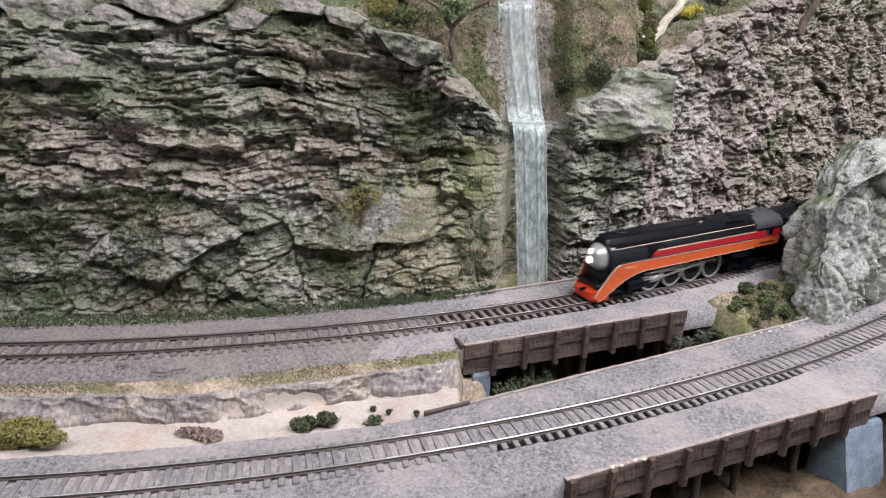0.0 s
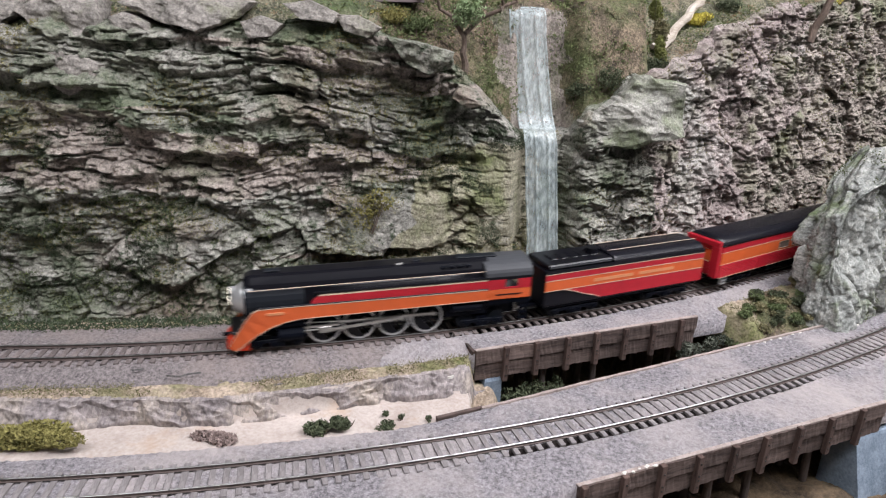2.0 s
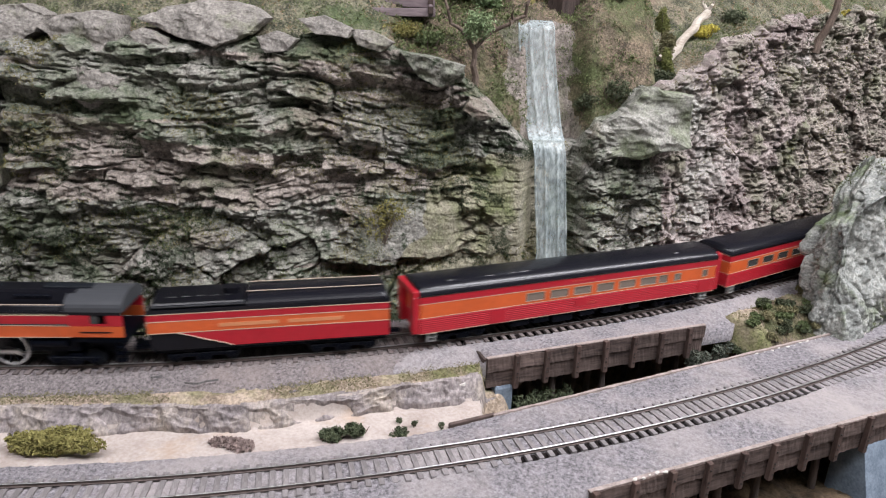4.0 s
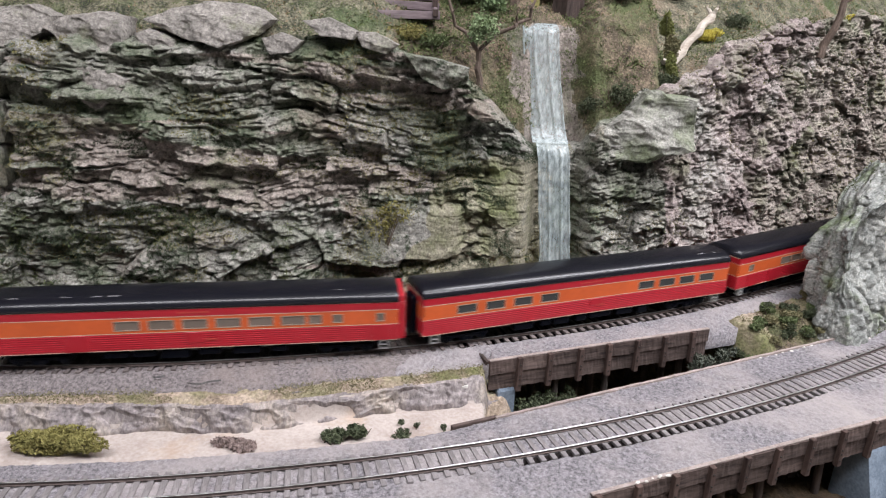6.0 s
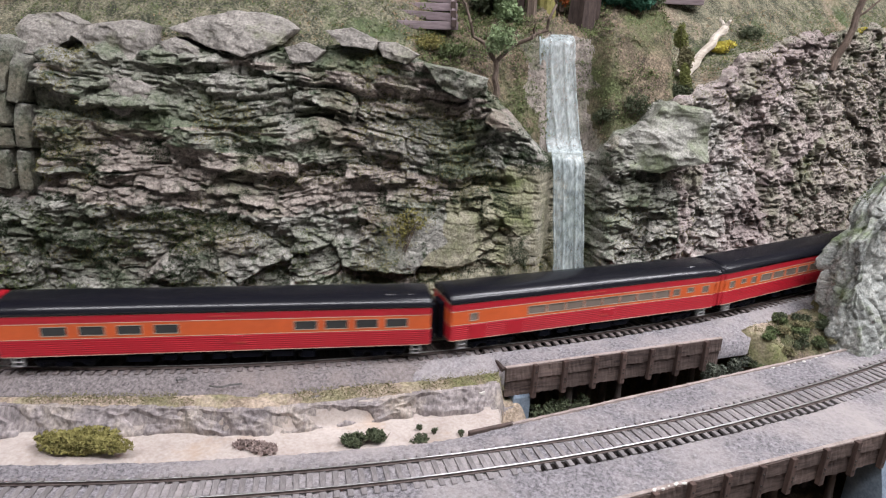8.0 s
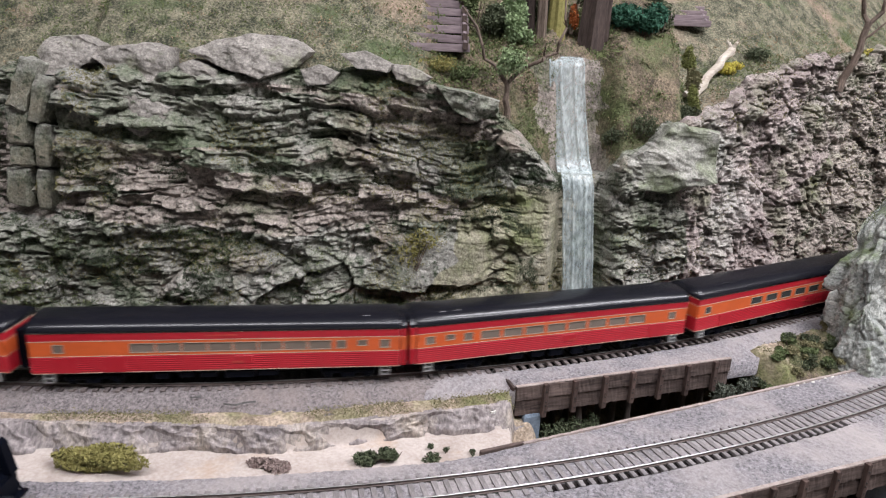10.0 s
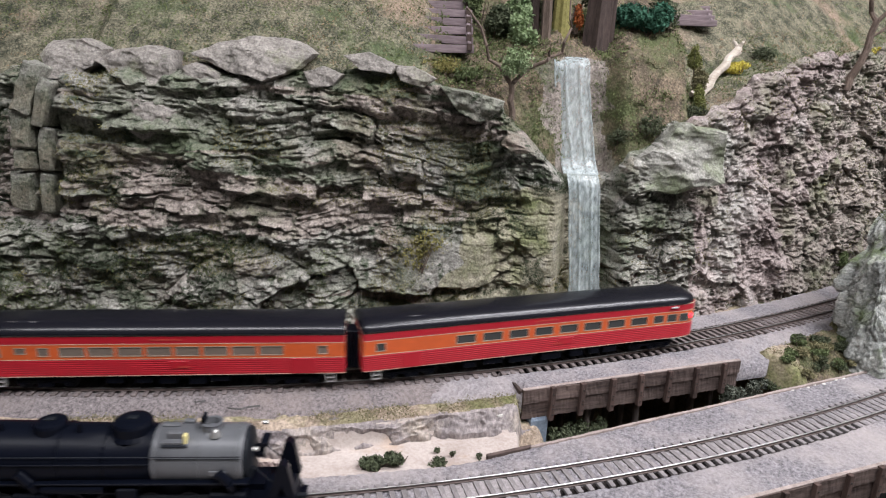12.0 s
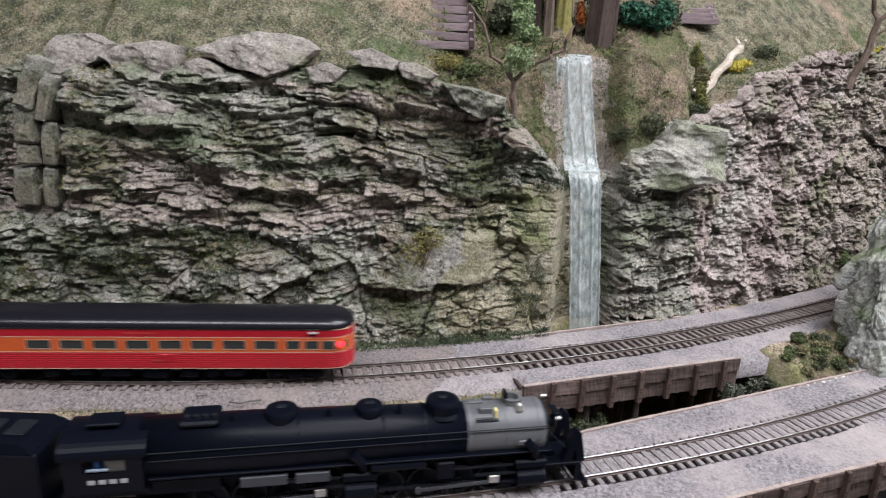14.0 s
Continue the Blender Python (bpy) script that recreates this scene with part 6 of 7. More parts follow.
def streamlined_locomotive(L=0.214):
    """Faces -x; origin at the middle of its length, z from the railhead."""
    base = tagged(new("streamlined_steam_locomotive"), "streamlined black steam locomotive with orange skirt and red stripe", "steam locomotive")
    f = -L / 2
    X = lambda mm: f + mm / 1000
    drivers(base, [X(64), X(88.3), X(112.6), X(137)], 0.0116, SILVER, BLACK)
    # boiler with its smooth top casing
    bm = bmesh.new()
    loft(bm, [boiler_ring(X(x), r, 0.0330) for x, r in ((51, 0.0156), (90, 0.0160), (140, 0.0163), (182, 0.0164))])
    part("boiler", bm, BLACK, base, "glossy black boiler", smooth=True)
    bm = bmesh.new()
    loft(bm, [boiler_ring(X(x), r, 0.0330) for x, r in ((12.5, 0.0146), (14, 0.0152), (51, 0.0156))])
    part("smokebox", bm, DARKGREY, base, "dark grey smokebox", smooth=False)
    bm = bmesh.new()
    rings = []
    for x, w, z in ((13, 0.0060, 0.0500), (17, 0.0082, 0.0514), (40, 0.0092, 0.0518), (120, 0.0096, 0.0520), (182, 0.0098, 0.0520)):
        rings.append([(X(x), -w - 0.0034, 0.0405), (X(x), -w - 0.0016, 0.0465), (X(x), -w + 0.001, z - 0.0008), (X(x), -w * 0.55, z), (X(x), w * 0.55, z), (X(x), w - 0.001, z - 0.0008), (X(x), w + 0.0016, 0.0465), (X(x), w + 0.0034, 0.0405)])
    loft(bm, rings)
    part("skyline_casing", bm, BLACK, base, "long smooth casing on the boiler top", smooth=False)
    for x, w, l in ((26, 0.0030, 0.010), (128, 0.0022, 0.005), (160, 0.0034, 0.030)):
        bm = bmesh.new()
        box(bm, X(x), X(x) + l, -w, w, 0.0516, 0.0530, 0.0004)
        part("top_fitting", bm, DARKGREY, base)
    bm = bmesh.new()
    for k in range(4):
        box(bm, X(146) + k * 0.006, X(146) + k * 0.006 + 0.0042, -0.0118, -0.0096, 0.0486, 0.0503, 0.0003)
    part("casing_louvre", bm, SOOT, base)
    rod("whistle", base, STEEL, (X(115), -0.006, 0.0522), (X(119), -0.006, 0.0526), 0.0009)
    # silver front
    bm = bmesh.new()
    loft(bm, [boiler_ring(X(x), r, 0.0340, 24) for x, r in ((4.5, 0.003), (5.0, 0.0060), (7.5, 0.0086), (11, 0.0108), (12.6, 0.0118))])
    part("smokebox_front", bm, SILVER, base, "silver conical smokebox front", smooth=True)
    hl = rod("headlight", base, SILVER, (X(3.2), 0, 0.0330), (X(7), 0, 0.0330), 0.0034, label="silver headlight casing")
    rod("headlight_lens", hl, HEADLIGHT, (X(2.9), 0, 0.0330), (X(3.3), 0, 0.0330), 0.0028, label="lit headlight lens")
    hl = rod("headlight", base, SILVER, (X(3.6), 0, 0.0400), (X(8), 0, 0.0400), 0.0028, label="silver upper headlight casing")
    rod("headlight_lens", hl, HEADLIGHT, (X(3.3), 0, 0.0400), (X(3.7), 0, 0.0400), 0.0022, label="lit headlight lens")
    for s in (-1, 1):
        rod("marker_lamp", base, SILVER, (X(14), s * 0.0105, 0.0432), (X(18), s * 0.0105, 0.0432), 0.0013)
    # skirt: straight valance that sweeps down to the pilot
    def valance(name, mat, top, low, proud, label):
        for s in (-1, 1):
            bm = bmesh.new()
            pts = top + low[::-1]
            a = [bm.verts.new((X(x), s * (0.0172 + proud - 0.0040 * max(0, (16 - x) / 16)), z / 1000)) for x, z in pts]
            b = [bm.verts.new((X(x), s * (0.0160 - 0.0040 * max(0, (16 - x) / 16)), z / 1000)) for x, z in pts]
            n = len(top)
            for k in range(n - 1):
                i, j = k, 2 * n - 1 - k
                bm.faces.new((a[i], a[i + 1], a[j - 1], a[j]))
                bm.faces.new((b[i], b[i + 1], b[j - 1], b[j]))
            for k in range(2 * n):
                j = (k + 1) % (2 * n)
                bm.faces.new((a[k], a[j], b[j], b[k]))
            part(name, bm, mat, base, label)
    xs_t = [(1.5, 5.0), (5, 11.5), (9, 18.0), (13, 24.5), (17, 29.6), (21, 31.4), (35, 31.6), (90, 31.6), (150, 31.6), (180, 31.6)]
    xs_l = [(4.5, 2.0), (9, 5.0), (14, 9.6), (20, 14.0), (28, 18.2), (37, 21.4), (48, 23.0), (90, 23.4), (150, 24.0), (180, 24.2)]
    valance("skirt", ORANGE, xs_t, xs_l, 0.0, "orange running-board skirt")
    edge_t = [(x, z + 0.5) for x, z in xs_t]
    valance("skirt_edge", CREAM, edge_t, [(x, z + 0.05) for x, z in xs_t], 0.0002, "cream edging line")
    valance("skirt_edge", CREAM, [(x, z) for x, z in xs_l], [(x, z - 0.45) for x, z in xs_l], 0.0002, "cream edging line")
    for s in (-1, 1):
        y0, y1 = sorted((s * 0.0168, s * 0.0176))
        bx("number_bar", base, LETTER, X(26), X(37), y0, y1, 0.0272, 0.0290)
        y0, y1 = sorted((s * 0.0150, s * 0.0170))
        bm = bmesh.new()
        p = [(55, 33.0), (57, 36.0), (61, 38.0), (182, 38.6), (182, 33.0)]
        loft(bm, [[(X(x), y, z / 1000) for x, z in p] for y in (y0, y1)])
        part("side_panel", bm, RED, base, "red side panel")
        bm = bmesh.new()
        p = [(60, 37.9), (61, 38.5), (182, 39.2), (182, 38.7)]
        loft(bm, [[(X(x), y, z / 1000) for x, z in p] for y in (y0, y1 + 0.0001)])
        part("panel_edge", bm, CREAM, base)
        rod("handrail", base, CREAM, (X(16), s * 0.0140, 0.0440), (X(182), s * 0.0146, 0.0452), 0.00032, n=6, label="thin pale handrail")
        rod("feed_pipe", base, BLACK, (X(58), s * 0.0160, 0.0402), (X(182), s * 0.0166, 0.0410), 0.0008, n=8)
        y0, y1 = sorted((s * 0.0110, s * 0.0172))
        bx("running_board", base, BLACK, X(21), X(182), y0, y1, 0.0312, 0.0328, bevel=0.0002)
        # cylinder, crosshead and main rod
        rod("cylinder", base, SOOT, (X(33), s * 0.0122, 0.0105), (X(50), s * 0.0122, 0.0105), 0.0048, n=16)
        rod("valve_chest", base, SOOT, (X(32), s * 0.0118, 0.0178), (X(51), s * 0.0118, 0.0178), 0.0034, n=14)
        rod("piston_rod", base, STEEL, (X(48), s * 0.0126, 0.0116), (X(66), s * 0.0126, 0.0116), 0.0006)
        bx("slide_bar", base, STEEL, X(47), X(74), *sorted((s * 0.0118, s * 0.0134)), 0.0134, 0.0148)
        bx("crosshead", base, STEEL, X(60), X(68), *sorted((s * 0.0112, s * 0.0138)), 0.0090, 0.0136, bevel=0.0003)
        rod("valve_rod", base, STEEL, (X(50), s * 0.0134, 0.0178), (X(92), s * 0.0134, 0.0160), 0.0005)
        bm = bmesh.new()
        box(bm, 0, 0.0505, -0.0005, 0.0005, -0.0009, 0.0009)
        tube(bm, (0.0505, -0.001, 0), (0.0505, 0.001, 0), 0.0019, n=12)
        tube(bm, (0, -0.001, 0), (0, 0.001, 0), 0.0014, n=12)
        mr = part("main_rod", bm, STEEL, base, "bright steel main rod")
        TURNING.append((mr, (X(63), s * 0.0140, 0.0112), 0.0116, -1.0, 0 if s < 0 else 90))
    # frame, lead and trailing trucks
    bx("frame", base, SOOT, X(16), X(205), -0.0070, 0.0070, 0.0085, 0.0190)
    build_truck(base, X(32), 2, 0.0048, 0.026)
    build_truck(base, X(178), 2, 0.0062, 0.024)
    bx("ash_pan", base, SOOT, X(150), X(182), -0.0125, 0.0125, 0.0110, 0.0235, bevel=0.001)
    for s in (-1, 1):
        rod("air_tank", base, SOOT, (X(154), s * 0.0135, 0.0185), (X(176), s * 0.0135, 0.0185), 0.0030)
    # pilot
    bm = bmesh.new()
    rings = []
    for x, w, z0, z1 in ((0.0, 0.0085, 0.0020, 0.0075), (3, 0.0120, 0.0018, 0.0098), (8, 0.0136, 0.0018, 0.0118), (14, 0.0148, 0.0022, 0.0130)):
        rings.append([(X(x), -w, z0), (X(x), w, z0), (X(x), w * 0.95, z1), (X(x), -w * 0.95, z1)])
    loft(bm, rings)
    part("pilot", bm, PILOTRED, base, "orange-red sloping pilot")
    bx("pilot_deck", base, BLACK, X(3), X(22), -0.0125, 0.0125, 0.0130, 0.0150, bevel=0.0004)
    rod("coupler", base, SOOT, (X(-2.5), 0, 0.0085), (X(3), 0, 0.0085), 0.0014)
    bx("buffer_beam", base, BLACK, X(10), X(14), -0.011, 0.011, 0.0150, 0.0230, bevel=0.0005)
    # cab
    bm = bmesh.new()
    for s in (-1, 1):
        y0, y1 = sorted((s * 0.0164, s * 0.0174))
        box(bm, X(180), X(213), y0, y1, 0.0242, 0.0316)
    part("cab_side", bm, ORANGE, base, "orange cab side")
    bm = bmesh.new()
    for s in (-1, 1):
        y0, y1 = sorted((s * 0.0164, s * 0.0173))
        box(bm, X(180), X(193), y0, y1, 0.0318, 0.0392)
        box(bm, X(203), X(213), y0, y1, 0.0318, 0.0392)
        box(bm, X(193), X(203), y0, y1, 0.0318, 0.0330)
    box(bm, X(180), X(181.5), -0.0164, 0.0164, 0.0242, 0.0392)
    part("cab_upper_side", bm, RED, base, "red upper cab side")
    for s in (-1, 1):
        y0, y1 = sorted((s * 0.0160, s * 0.0166))
        win = bx("window", base, BLACK, X(193), X(203), y0, y1, 0.0386, 0.0394)
        bx("pane", win, GLASS, X(193), X(198), y0, y1, 0.0330, 0.0386)
        bx("cab_band", base, BLACK, X(180), X(213), *sorted((s * 0.0164, s * 0.0172)), 0.0392, 0.0425)
        y0, y1 = sorted((s * 0.0172, s * 0.0177))
        bx("grab_strip", base, BLACK, X(186), X(206), y0, y1, 0.0272, 0.0280)
    bm = bmesh.new()
    loft(bm, [[(X(x), 0.0176 * math.cos(math.pi * i / 16), 0.0415 + 0.0105 * math.sin(math.pi * i / 16) ** 0.8) for i in range(17)] for x in (178, 212, 214)])
    part("cab_roof", bm, GRAPHITE, base, "grey rounded cab roof", smooth=False)
    bx("cab_floor", base, SOOT, X(180), X(214), -0.016, 0.016, 0.0200, 0.0240)
    for s in (-1, 1):
        bm = bmesh.new()
        for z in (0.006, 0.011, 0.016):
            box(bm, X(206), X(212), *sorted((s * 0.0125, s * 0.0160)), z, z + 0.0008)
        box(bm, X(206), X(207), *sorted((s * 0.0150, s * 0.0160)), 0.006, 0.0205)
        box(bm, X(211), X(212), *sorted((s * 0.0150, s * 0.0160)), 0.006, 0.0205)
        part("cab_step", bm, SOOT, base)
    return base


def streamlined_tender(L=0.156):
    base = tagged(new("streamlined_tender"), "black, red and orange striped locomotive tender", "tender")
    h, w = L / 2, 0.0172
    def band(name, mat, z0, z1, o, label="", x0=-h, x1=h):
        bm = bmesh.new()
        for s in (-1, 1):
            box(bm, x0, x1, *sorted((s * (w - 0.001), s * (w + o))), z0, z1)
        box(bm, h - 0.001, h + o * 0.5, -w + 0.001, w - 0.001, z0, z1)
        part(name, bm, mat, base, label)
    bx("tank", base, BLACK, -h + 0.0006, h - 0.001, -w + 0.0012, w - 0.0012, 0.0120, 0.0405, bevel=0.0004)
    band("upper_band", RED, 0.0333, 0.0382, 0, "red upper band")
    band("centre_band", ORANGE, 0.0252, 0.0331, 0, "orange centre band")
    band("upper_side", BLACK, 0.0384, 0.0412, 0.0)
    for z in (0.0331, 0.0382, 0.0249):
        band("stripe", CREAM, z - 0.0001, z + 0.0004, 0.00015, "thin cream stripe")
    for s in (-1, 1):
        y0, y1 = sorted((s * (w - 0.001), s * w))
        bm = bmesh.new()
        p = [(-h + 0.045, 0.0165), (-h + 0.036, 0.0190), (-h + 0.027, 0.0222), (-h + 0.018, 0.0248), (h, 0.0248), (h, 0.0138), (-h + 0.052, 0.0138)]
        loft(bm, [[(x, y, z) for x, z in p] for y in (y0, y1)])
        part("lower_band", bm, RED, base, "red lower band sweeping down")
        bm = bmesh.new()
        q = [(-h + 0.052, 0.0138), (-h + 0.045, 0.0165), (-h + 0.036, 0.0190), (-h + 0.027, 0.0222), (-h + 0.018, 0.0248)]
        for (x0, z0), (x1, z1) in zip(q[:-1], q[1:]):
            tube(bm, (x0, s * w, z0), (x1, s * w, z1), 0.0003, n=6)
        part("curved_stripe", bm, CREAM, base)
        # lettering as plain bars
        yy = sorted((s * (w - 0.0001), s * (w + 0.00018)))
        for a, b in ((-0.034, 0.004), (0.010, 0.046)):
            bx("lettering_bar", base, LETTER, a, b, *yy, 0.0276, 0.0302)
    def arch(x0, x1, hh, name, mat, label):
        bm = bmesh.new()
        loft(bm, [[(x, (w + 0.0002) * math.copysign(abs(math.cos(math.pi * i / 14)) ** 0.7, math.cos(math.pi * i / 14)), 0.0410 + k * hh * math.sin(math.pi * i / 14) ** 0.8) for i in range(15)] for x, k in ((x0, 0.9), (x0 + 0.002, 1), (x1 - 0.002, 1), (x1, 0.9))])
        part(name, bm, mat, base, label, smooth=False)
    arch(-h + 0.062, h - 0.002, 0.0062, "water_tank_top", ROOF, "satin black rounded tank top")
    bm = bmesh.new()
    box(bm, -h + 0.003, -h + 0.061, -0.0155, 0.0155, 0.0405, 0.0448, 0.0010)
    for k in range(5):
        box(bm, -h + 0.012 + k * 0.009, -h + 0.017 + k * 0.009, -0.006, 0.006, 0.0448, 0.0456, 0.0003)
    part("oil_bunker", bm, BLACK, base)
    for s in (-1, 1):
        rod("tank_rail", base, CREAM, (-h + 0.062, s * 0.0085, 0.0482), (h - 0.004, s * 0.0085, 0.0482), 0.0003, n=6)
        bx("side_rail", base, GRAPHITE, -h + 0.004, -h + 0.060, *sorted((s * 0.0150, s * 0.0162)), 0.0425, 0.0432)
    rod("hatch", base, BLACK, (-h + 0.052, 0, 0.0448), (-h + 0.052, 0, 0.0492), 0.0052, n=18)
    bx("underframe", base, SOOT, -h + 0.002, h - 0.002, -0.0140, 0.0140, 0.0095, 0.0124)
    for k in (-1, 1):
        build_truck(base, k * 0.046, 3, 0.0056, 0.036)
    lad = bmesh.new()
    for z in np.linspace(0.014, 0.038, 8):
        box(lad, h + 0.0006, h + 0.0010, -0.0160, -0.0115, z, z + 0.0004)
    for y in (-0.0160, -0.0115):
        box(lad, h + 0.0004, h + 0.0010, y - 0.0002, y + 0.0002, 0.0125, 0.040)
    part("ladder", lad, SOOT, base)
    bx("drawbar", base, SOOT, -h - 0.012, -h + 0.002, -0.004, 0.004, 0.0085, 0.0110)
    bx("coupler", base, SOOT, h, h + 0.010, -0.0015, 0.0015, 0.0075, 0.0100)
    return base


def articulated_locomotive(L=0.279):
    """Faces +x; local x = 0 at the middle, its front at L / 2."""
    base = tagged(new("articulated_steam_locomotive"), "black articulated steam locomotive with grey smokebox", "steam locomotive")
    X = lambda mm: L / 2 + mm / 1000
    zc = 0.0335
    drivers(base, [X(-58), X(-78), X(-98), X(-118)], 0.0092, DARKGREY, SOOT, rod_mat=DARKGREY)
    drivers(base, [X(-152), X(-172), X(-192), X(-212)], 0.0092, DARKGREY, SOOT, rod_mat=DARKGREY)
    bm = bmesh.new()
    loft(bm, [boiler_ring(X(x), r, zc, 32) for x, r in ((-75, 0.0152), (-120, 0.0156), (-121, 0.0160), (-165, 0.0166), (-166, 0.0170), (-245, 0.0172))])
    part("boiler", bm, SOOT, base, "long sooty black boiler", smooth=True)
    for x in (-98, -121, -145, -166, -190, -215):
        bm = bmesh.new()
        loft(bm, [boiler_ring(X(x) + d, 0.0171 if x < -150 else (0.0162 if x < -110 else 0.01575), zc, 32) for d in (-0.0008, 0.0008)])
        part("boiler_band", bm, SOOT, base)
    bm = bmesh.new()
    loft(bm, [boiler_ring(X(x), r, zc, 32) for x, r in ((-75, 0.0154), (-74.9, 0.0155), (-53, 0.0155), (-31.1, 0.0155), (-31, 0.0155), (-29.5, 0.0150), (-29.4, 0.0149))])
    part("smokebox", bm, SMOKEGREY, base, "pale graphite grey smokebox", smooth=True)
    bm = bmesh.new()
    loft(bm, [boiler_ring(X(x), r, zc, 28) for x, r in ((-29.5, 0.0142), (-27.5, 0.0138), (-26, 0.009), (-25.4, 0.003))])
    part("smokebox_door", bm, DARKGREY, base, "dark round smokebox door")
    for x in (-73, -52, -33):
        bm = bmesh.new()
        loft(bm, [boiler_ring(X(x) + d, 0.0158, zc, 40) for d in (-0.0007, 0.0007)])
        part("smokebox_band", bm, SMOKEGREY, base)
    for s in (-1, 1):
        bx("access_panel", base, SMOKEGREY, X(-46), X(-37), *sorted((s * 0.0146, s * 0.0160)), 0.0300, 0.0330, bevel=0.0004)
        rod("smokebox_rail", base, DARKGREY, (X(-72), s * 0.0150, 0.0395), (X(-30), s * 0.0150, 0.0395), 0.0003, n=6)
        for k in range(7):
            bx("rivet_strip", base, SMOKEGREY, X(-70 + k * 1.6), X(-69.2 + k * 1.6), *sorted((s * 0.0100, s * 0.0108)), 0.0452, 0.0462)
    bx("smokebox_step", base, DARKGREY, X(-70), X(-57), -0.0120, -0.0085, 0.0440, 0.0448, bevel=0.0002)
    # stack and domes
    def dome(x, r, z, name, mat=SOOT):
        bm = bmesh.new()
        n = 20
        rr = [(r * 1.18, 0.0455), (r * 1.02, 0.0475), (r, z - 0.0022), (r * 0.93, z - 0.0009), (r * 0.72, z - 0.0002), (r * 0.35, z)]
        loft(bm, [[(X(x) + a * math.cos(2 * math.pi * k / n), a * math.sin(2 * math.pi * k / n), b) for k in range(n)] for a, b in rr])
        d = part(name, bm, mat, base, smooth=False)
        bm = bmesh.new()
        box(bm, X(x) - 0.0025, X(x) + 0.0025, -0.0015, 0.0015, z - 0.0002, z + 0.0008, 0.0002)
        part("dome_cap", bm, DARKGREY, d)
        return d
    dome(-87, 0.0098, 0.0540, "sand_dome")
    dome(-128, 0.0080, 0.0530, "steam_dome")
    dome(-175, 0.0092, 0.0536, "sand_dome")
    bm = bmesh.new()
    n = 20
    for x in (-47,):
        loft(bm, [[(X(x) + a * math.cos(2 * math.pi * k / n), a * math.sin(2 * math.pi * k / n), b) for k in range(n)] for a, b in ((0.0072, 0.0470), (0.0056, 0.0485), (0.0052, 0.0515), (0.0058, 0.0522), (0.0040, 0.0523), (0.0036, 0.0490))])
    part("smokestack", bm, SMOKEGREY, base, "short grey smokestack", smooth=False)
    bm = bmesh.new()
    box(bm, X(-52), X(-50), -0.0030, 0.0030, 0.0520, 0.0562, 0.0004)
    part("stack_cover", bm, SOOT, base)
    bm = bmesh.new()
    loft(bm, [[(X(-44) + a * math.cos(2 * math.pi * k / 14), -0.0060 + a * math.sin(2 * math.pi * k / 14), b) for k in range(14)] for a, b in ((0.0031, 0.0475), (0.0025, 0.0490), (0.0018, 0.0505), (0.0008, 0.0512))])
    part("bell", bm, STEEL, base, "polished bell")
    for x, y, w in ((-64, -0.0065, 0.0035), (-60, 0.0050, 0.003), (-68, 0.001, 0.0045)):
        bx("smokebox_fitting", base, SMOKEGREY, X(x) - w, X(x) + w, y - 0.0015, y + 0.0015, 0.0465, 0.0502, bevel=0.0004)
    bx("number_board", base, YELLOW, X(-59), X(-57.5), -0.0105, -0.0070, 0.0452, 0.0500, bevel=0.0002, label="pale yellow number board")
    for x in (-150, -112, -200):
        rod("safety_valve", base, SOOT, (X(x), -0.004, 0.0480), (X(x), -0.004, 0.0530), 0.0012)
    bx("turret", base, SOOT, X(-226), X(-206), -0.009, 0.009, 0.0490, 0.0525, bevel=0.0012)
    for k in range(4):
        rod("turret_valve", base, DARKGREY, (X(-222 + k * 4.5), -0.004, 0.0524), (X(-222 + k * 4.5), -0.004, 0.0540), 0.0014, n=10)
    # side gear
    for s in (-1, 1):
        y0, y1 = sorted((s * 0.0120, s * 0.0176))
        bx("running_board", base, SOOT, X(-240), X(-26), y0, y1, 0.0258, 0.0270, bevel=0.0003)
        rod("handrail", base, DARKGREY, (X(-245), s * 0.0166, 0.0410), (X(-30), s * 0.0152, 0.0410), 0.0003, n=6)
        rod("sand_pipe", base, SOOT, (X(-240), s * 0.0175, 0.0370), (X(-76), s * 0.0160, 0.0370), 0.0004, n=6)
        for x in (-37, -134):
            rod("cylinder", base, SOOT, (X(x - 8), s * 0.0132, 0.0100), (X(x + 8), s * 0.0132, 0.0100), 0.0055, n=18)
            rod("valve_chest", base, SOOT, (X(x - 9), s * 0.0128, 0.0185), (X(x + 9), s * 0.0128, 0.0185), 0.0036, n=14)
            rod("cylinder_cover", base, DARKGREY, (X(x + 8), s * 0.0132, 0.0100), (X(x + 8.8), s * 0.0132, 0.0100), 0.0044, n=18)
            bx("slide_bar", base, DARKGREY, X(x - 32), X(x - 8), *sorted((s * 0.0125, s * 0.0140)), 0.0124, 0.0136)
            bx("crosshead", base, STEEL, X(x - 24), X(x - 18), *sorted((s * 0.0120, s * 0.0146)), 0.0076, 0.0124, bevel=0.0003)
            bx("valve_gear", base, DARKGREY, X(x - 46), X(x - 10), *sorted((s * 0.0135, s * 0.0142)), 0.0160, 0.0176)
            bm = bmesh.new()
            box(bm, -0.040, 0, -0.0005, 0.0005, -0.0009, 0.0009)
            tube(bm, (-0.040, -0.001, 0), (-0.040, 0.001, 0), 0.0018, n=10)
            mr = part("main_rod", bm, GRAPHITE, base)
            TURNING.append((mr, (X(x - 21), s * 0.0150, 0.0092), 0.0092, -2.0, 0 if s < 0 else 90))
            bm = bmesh.new()
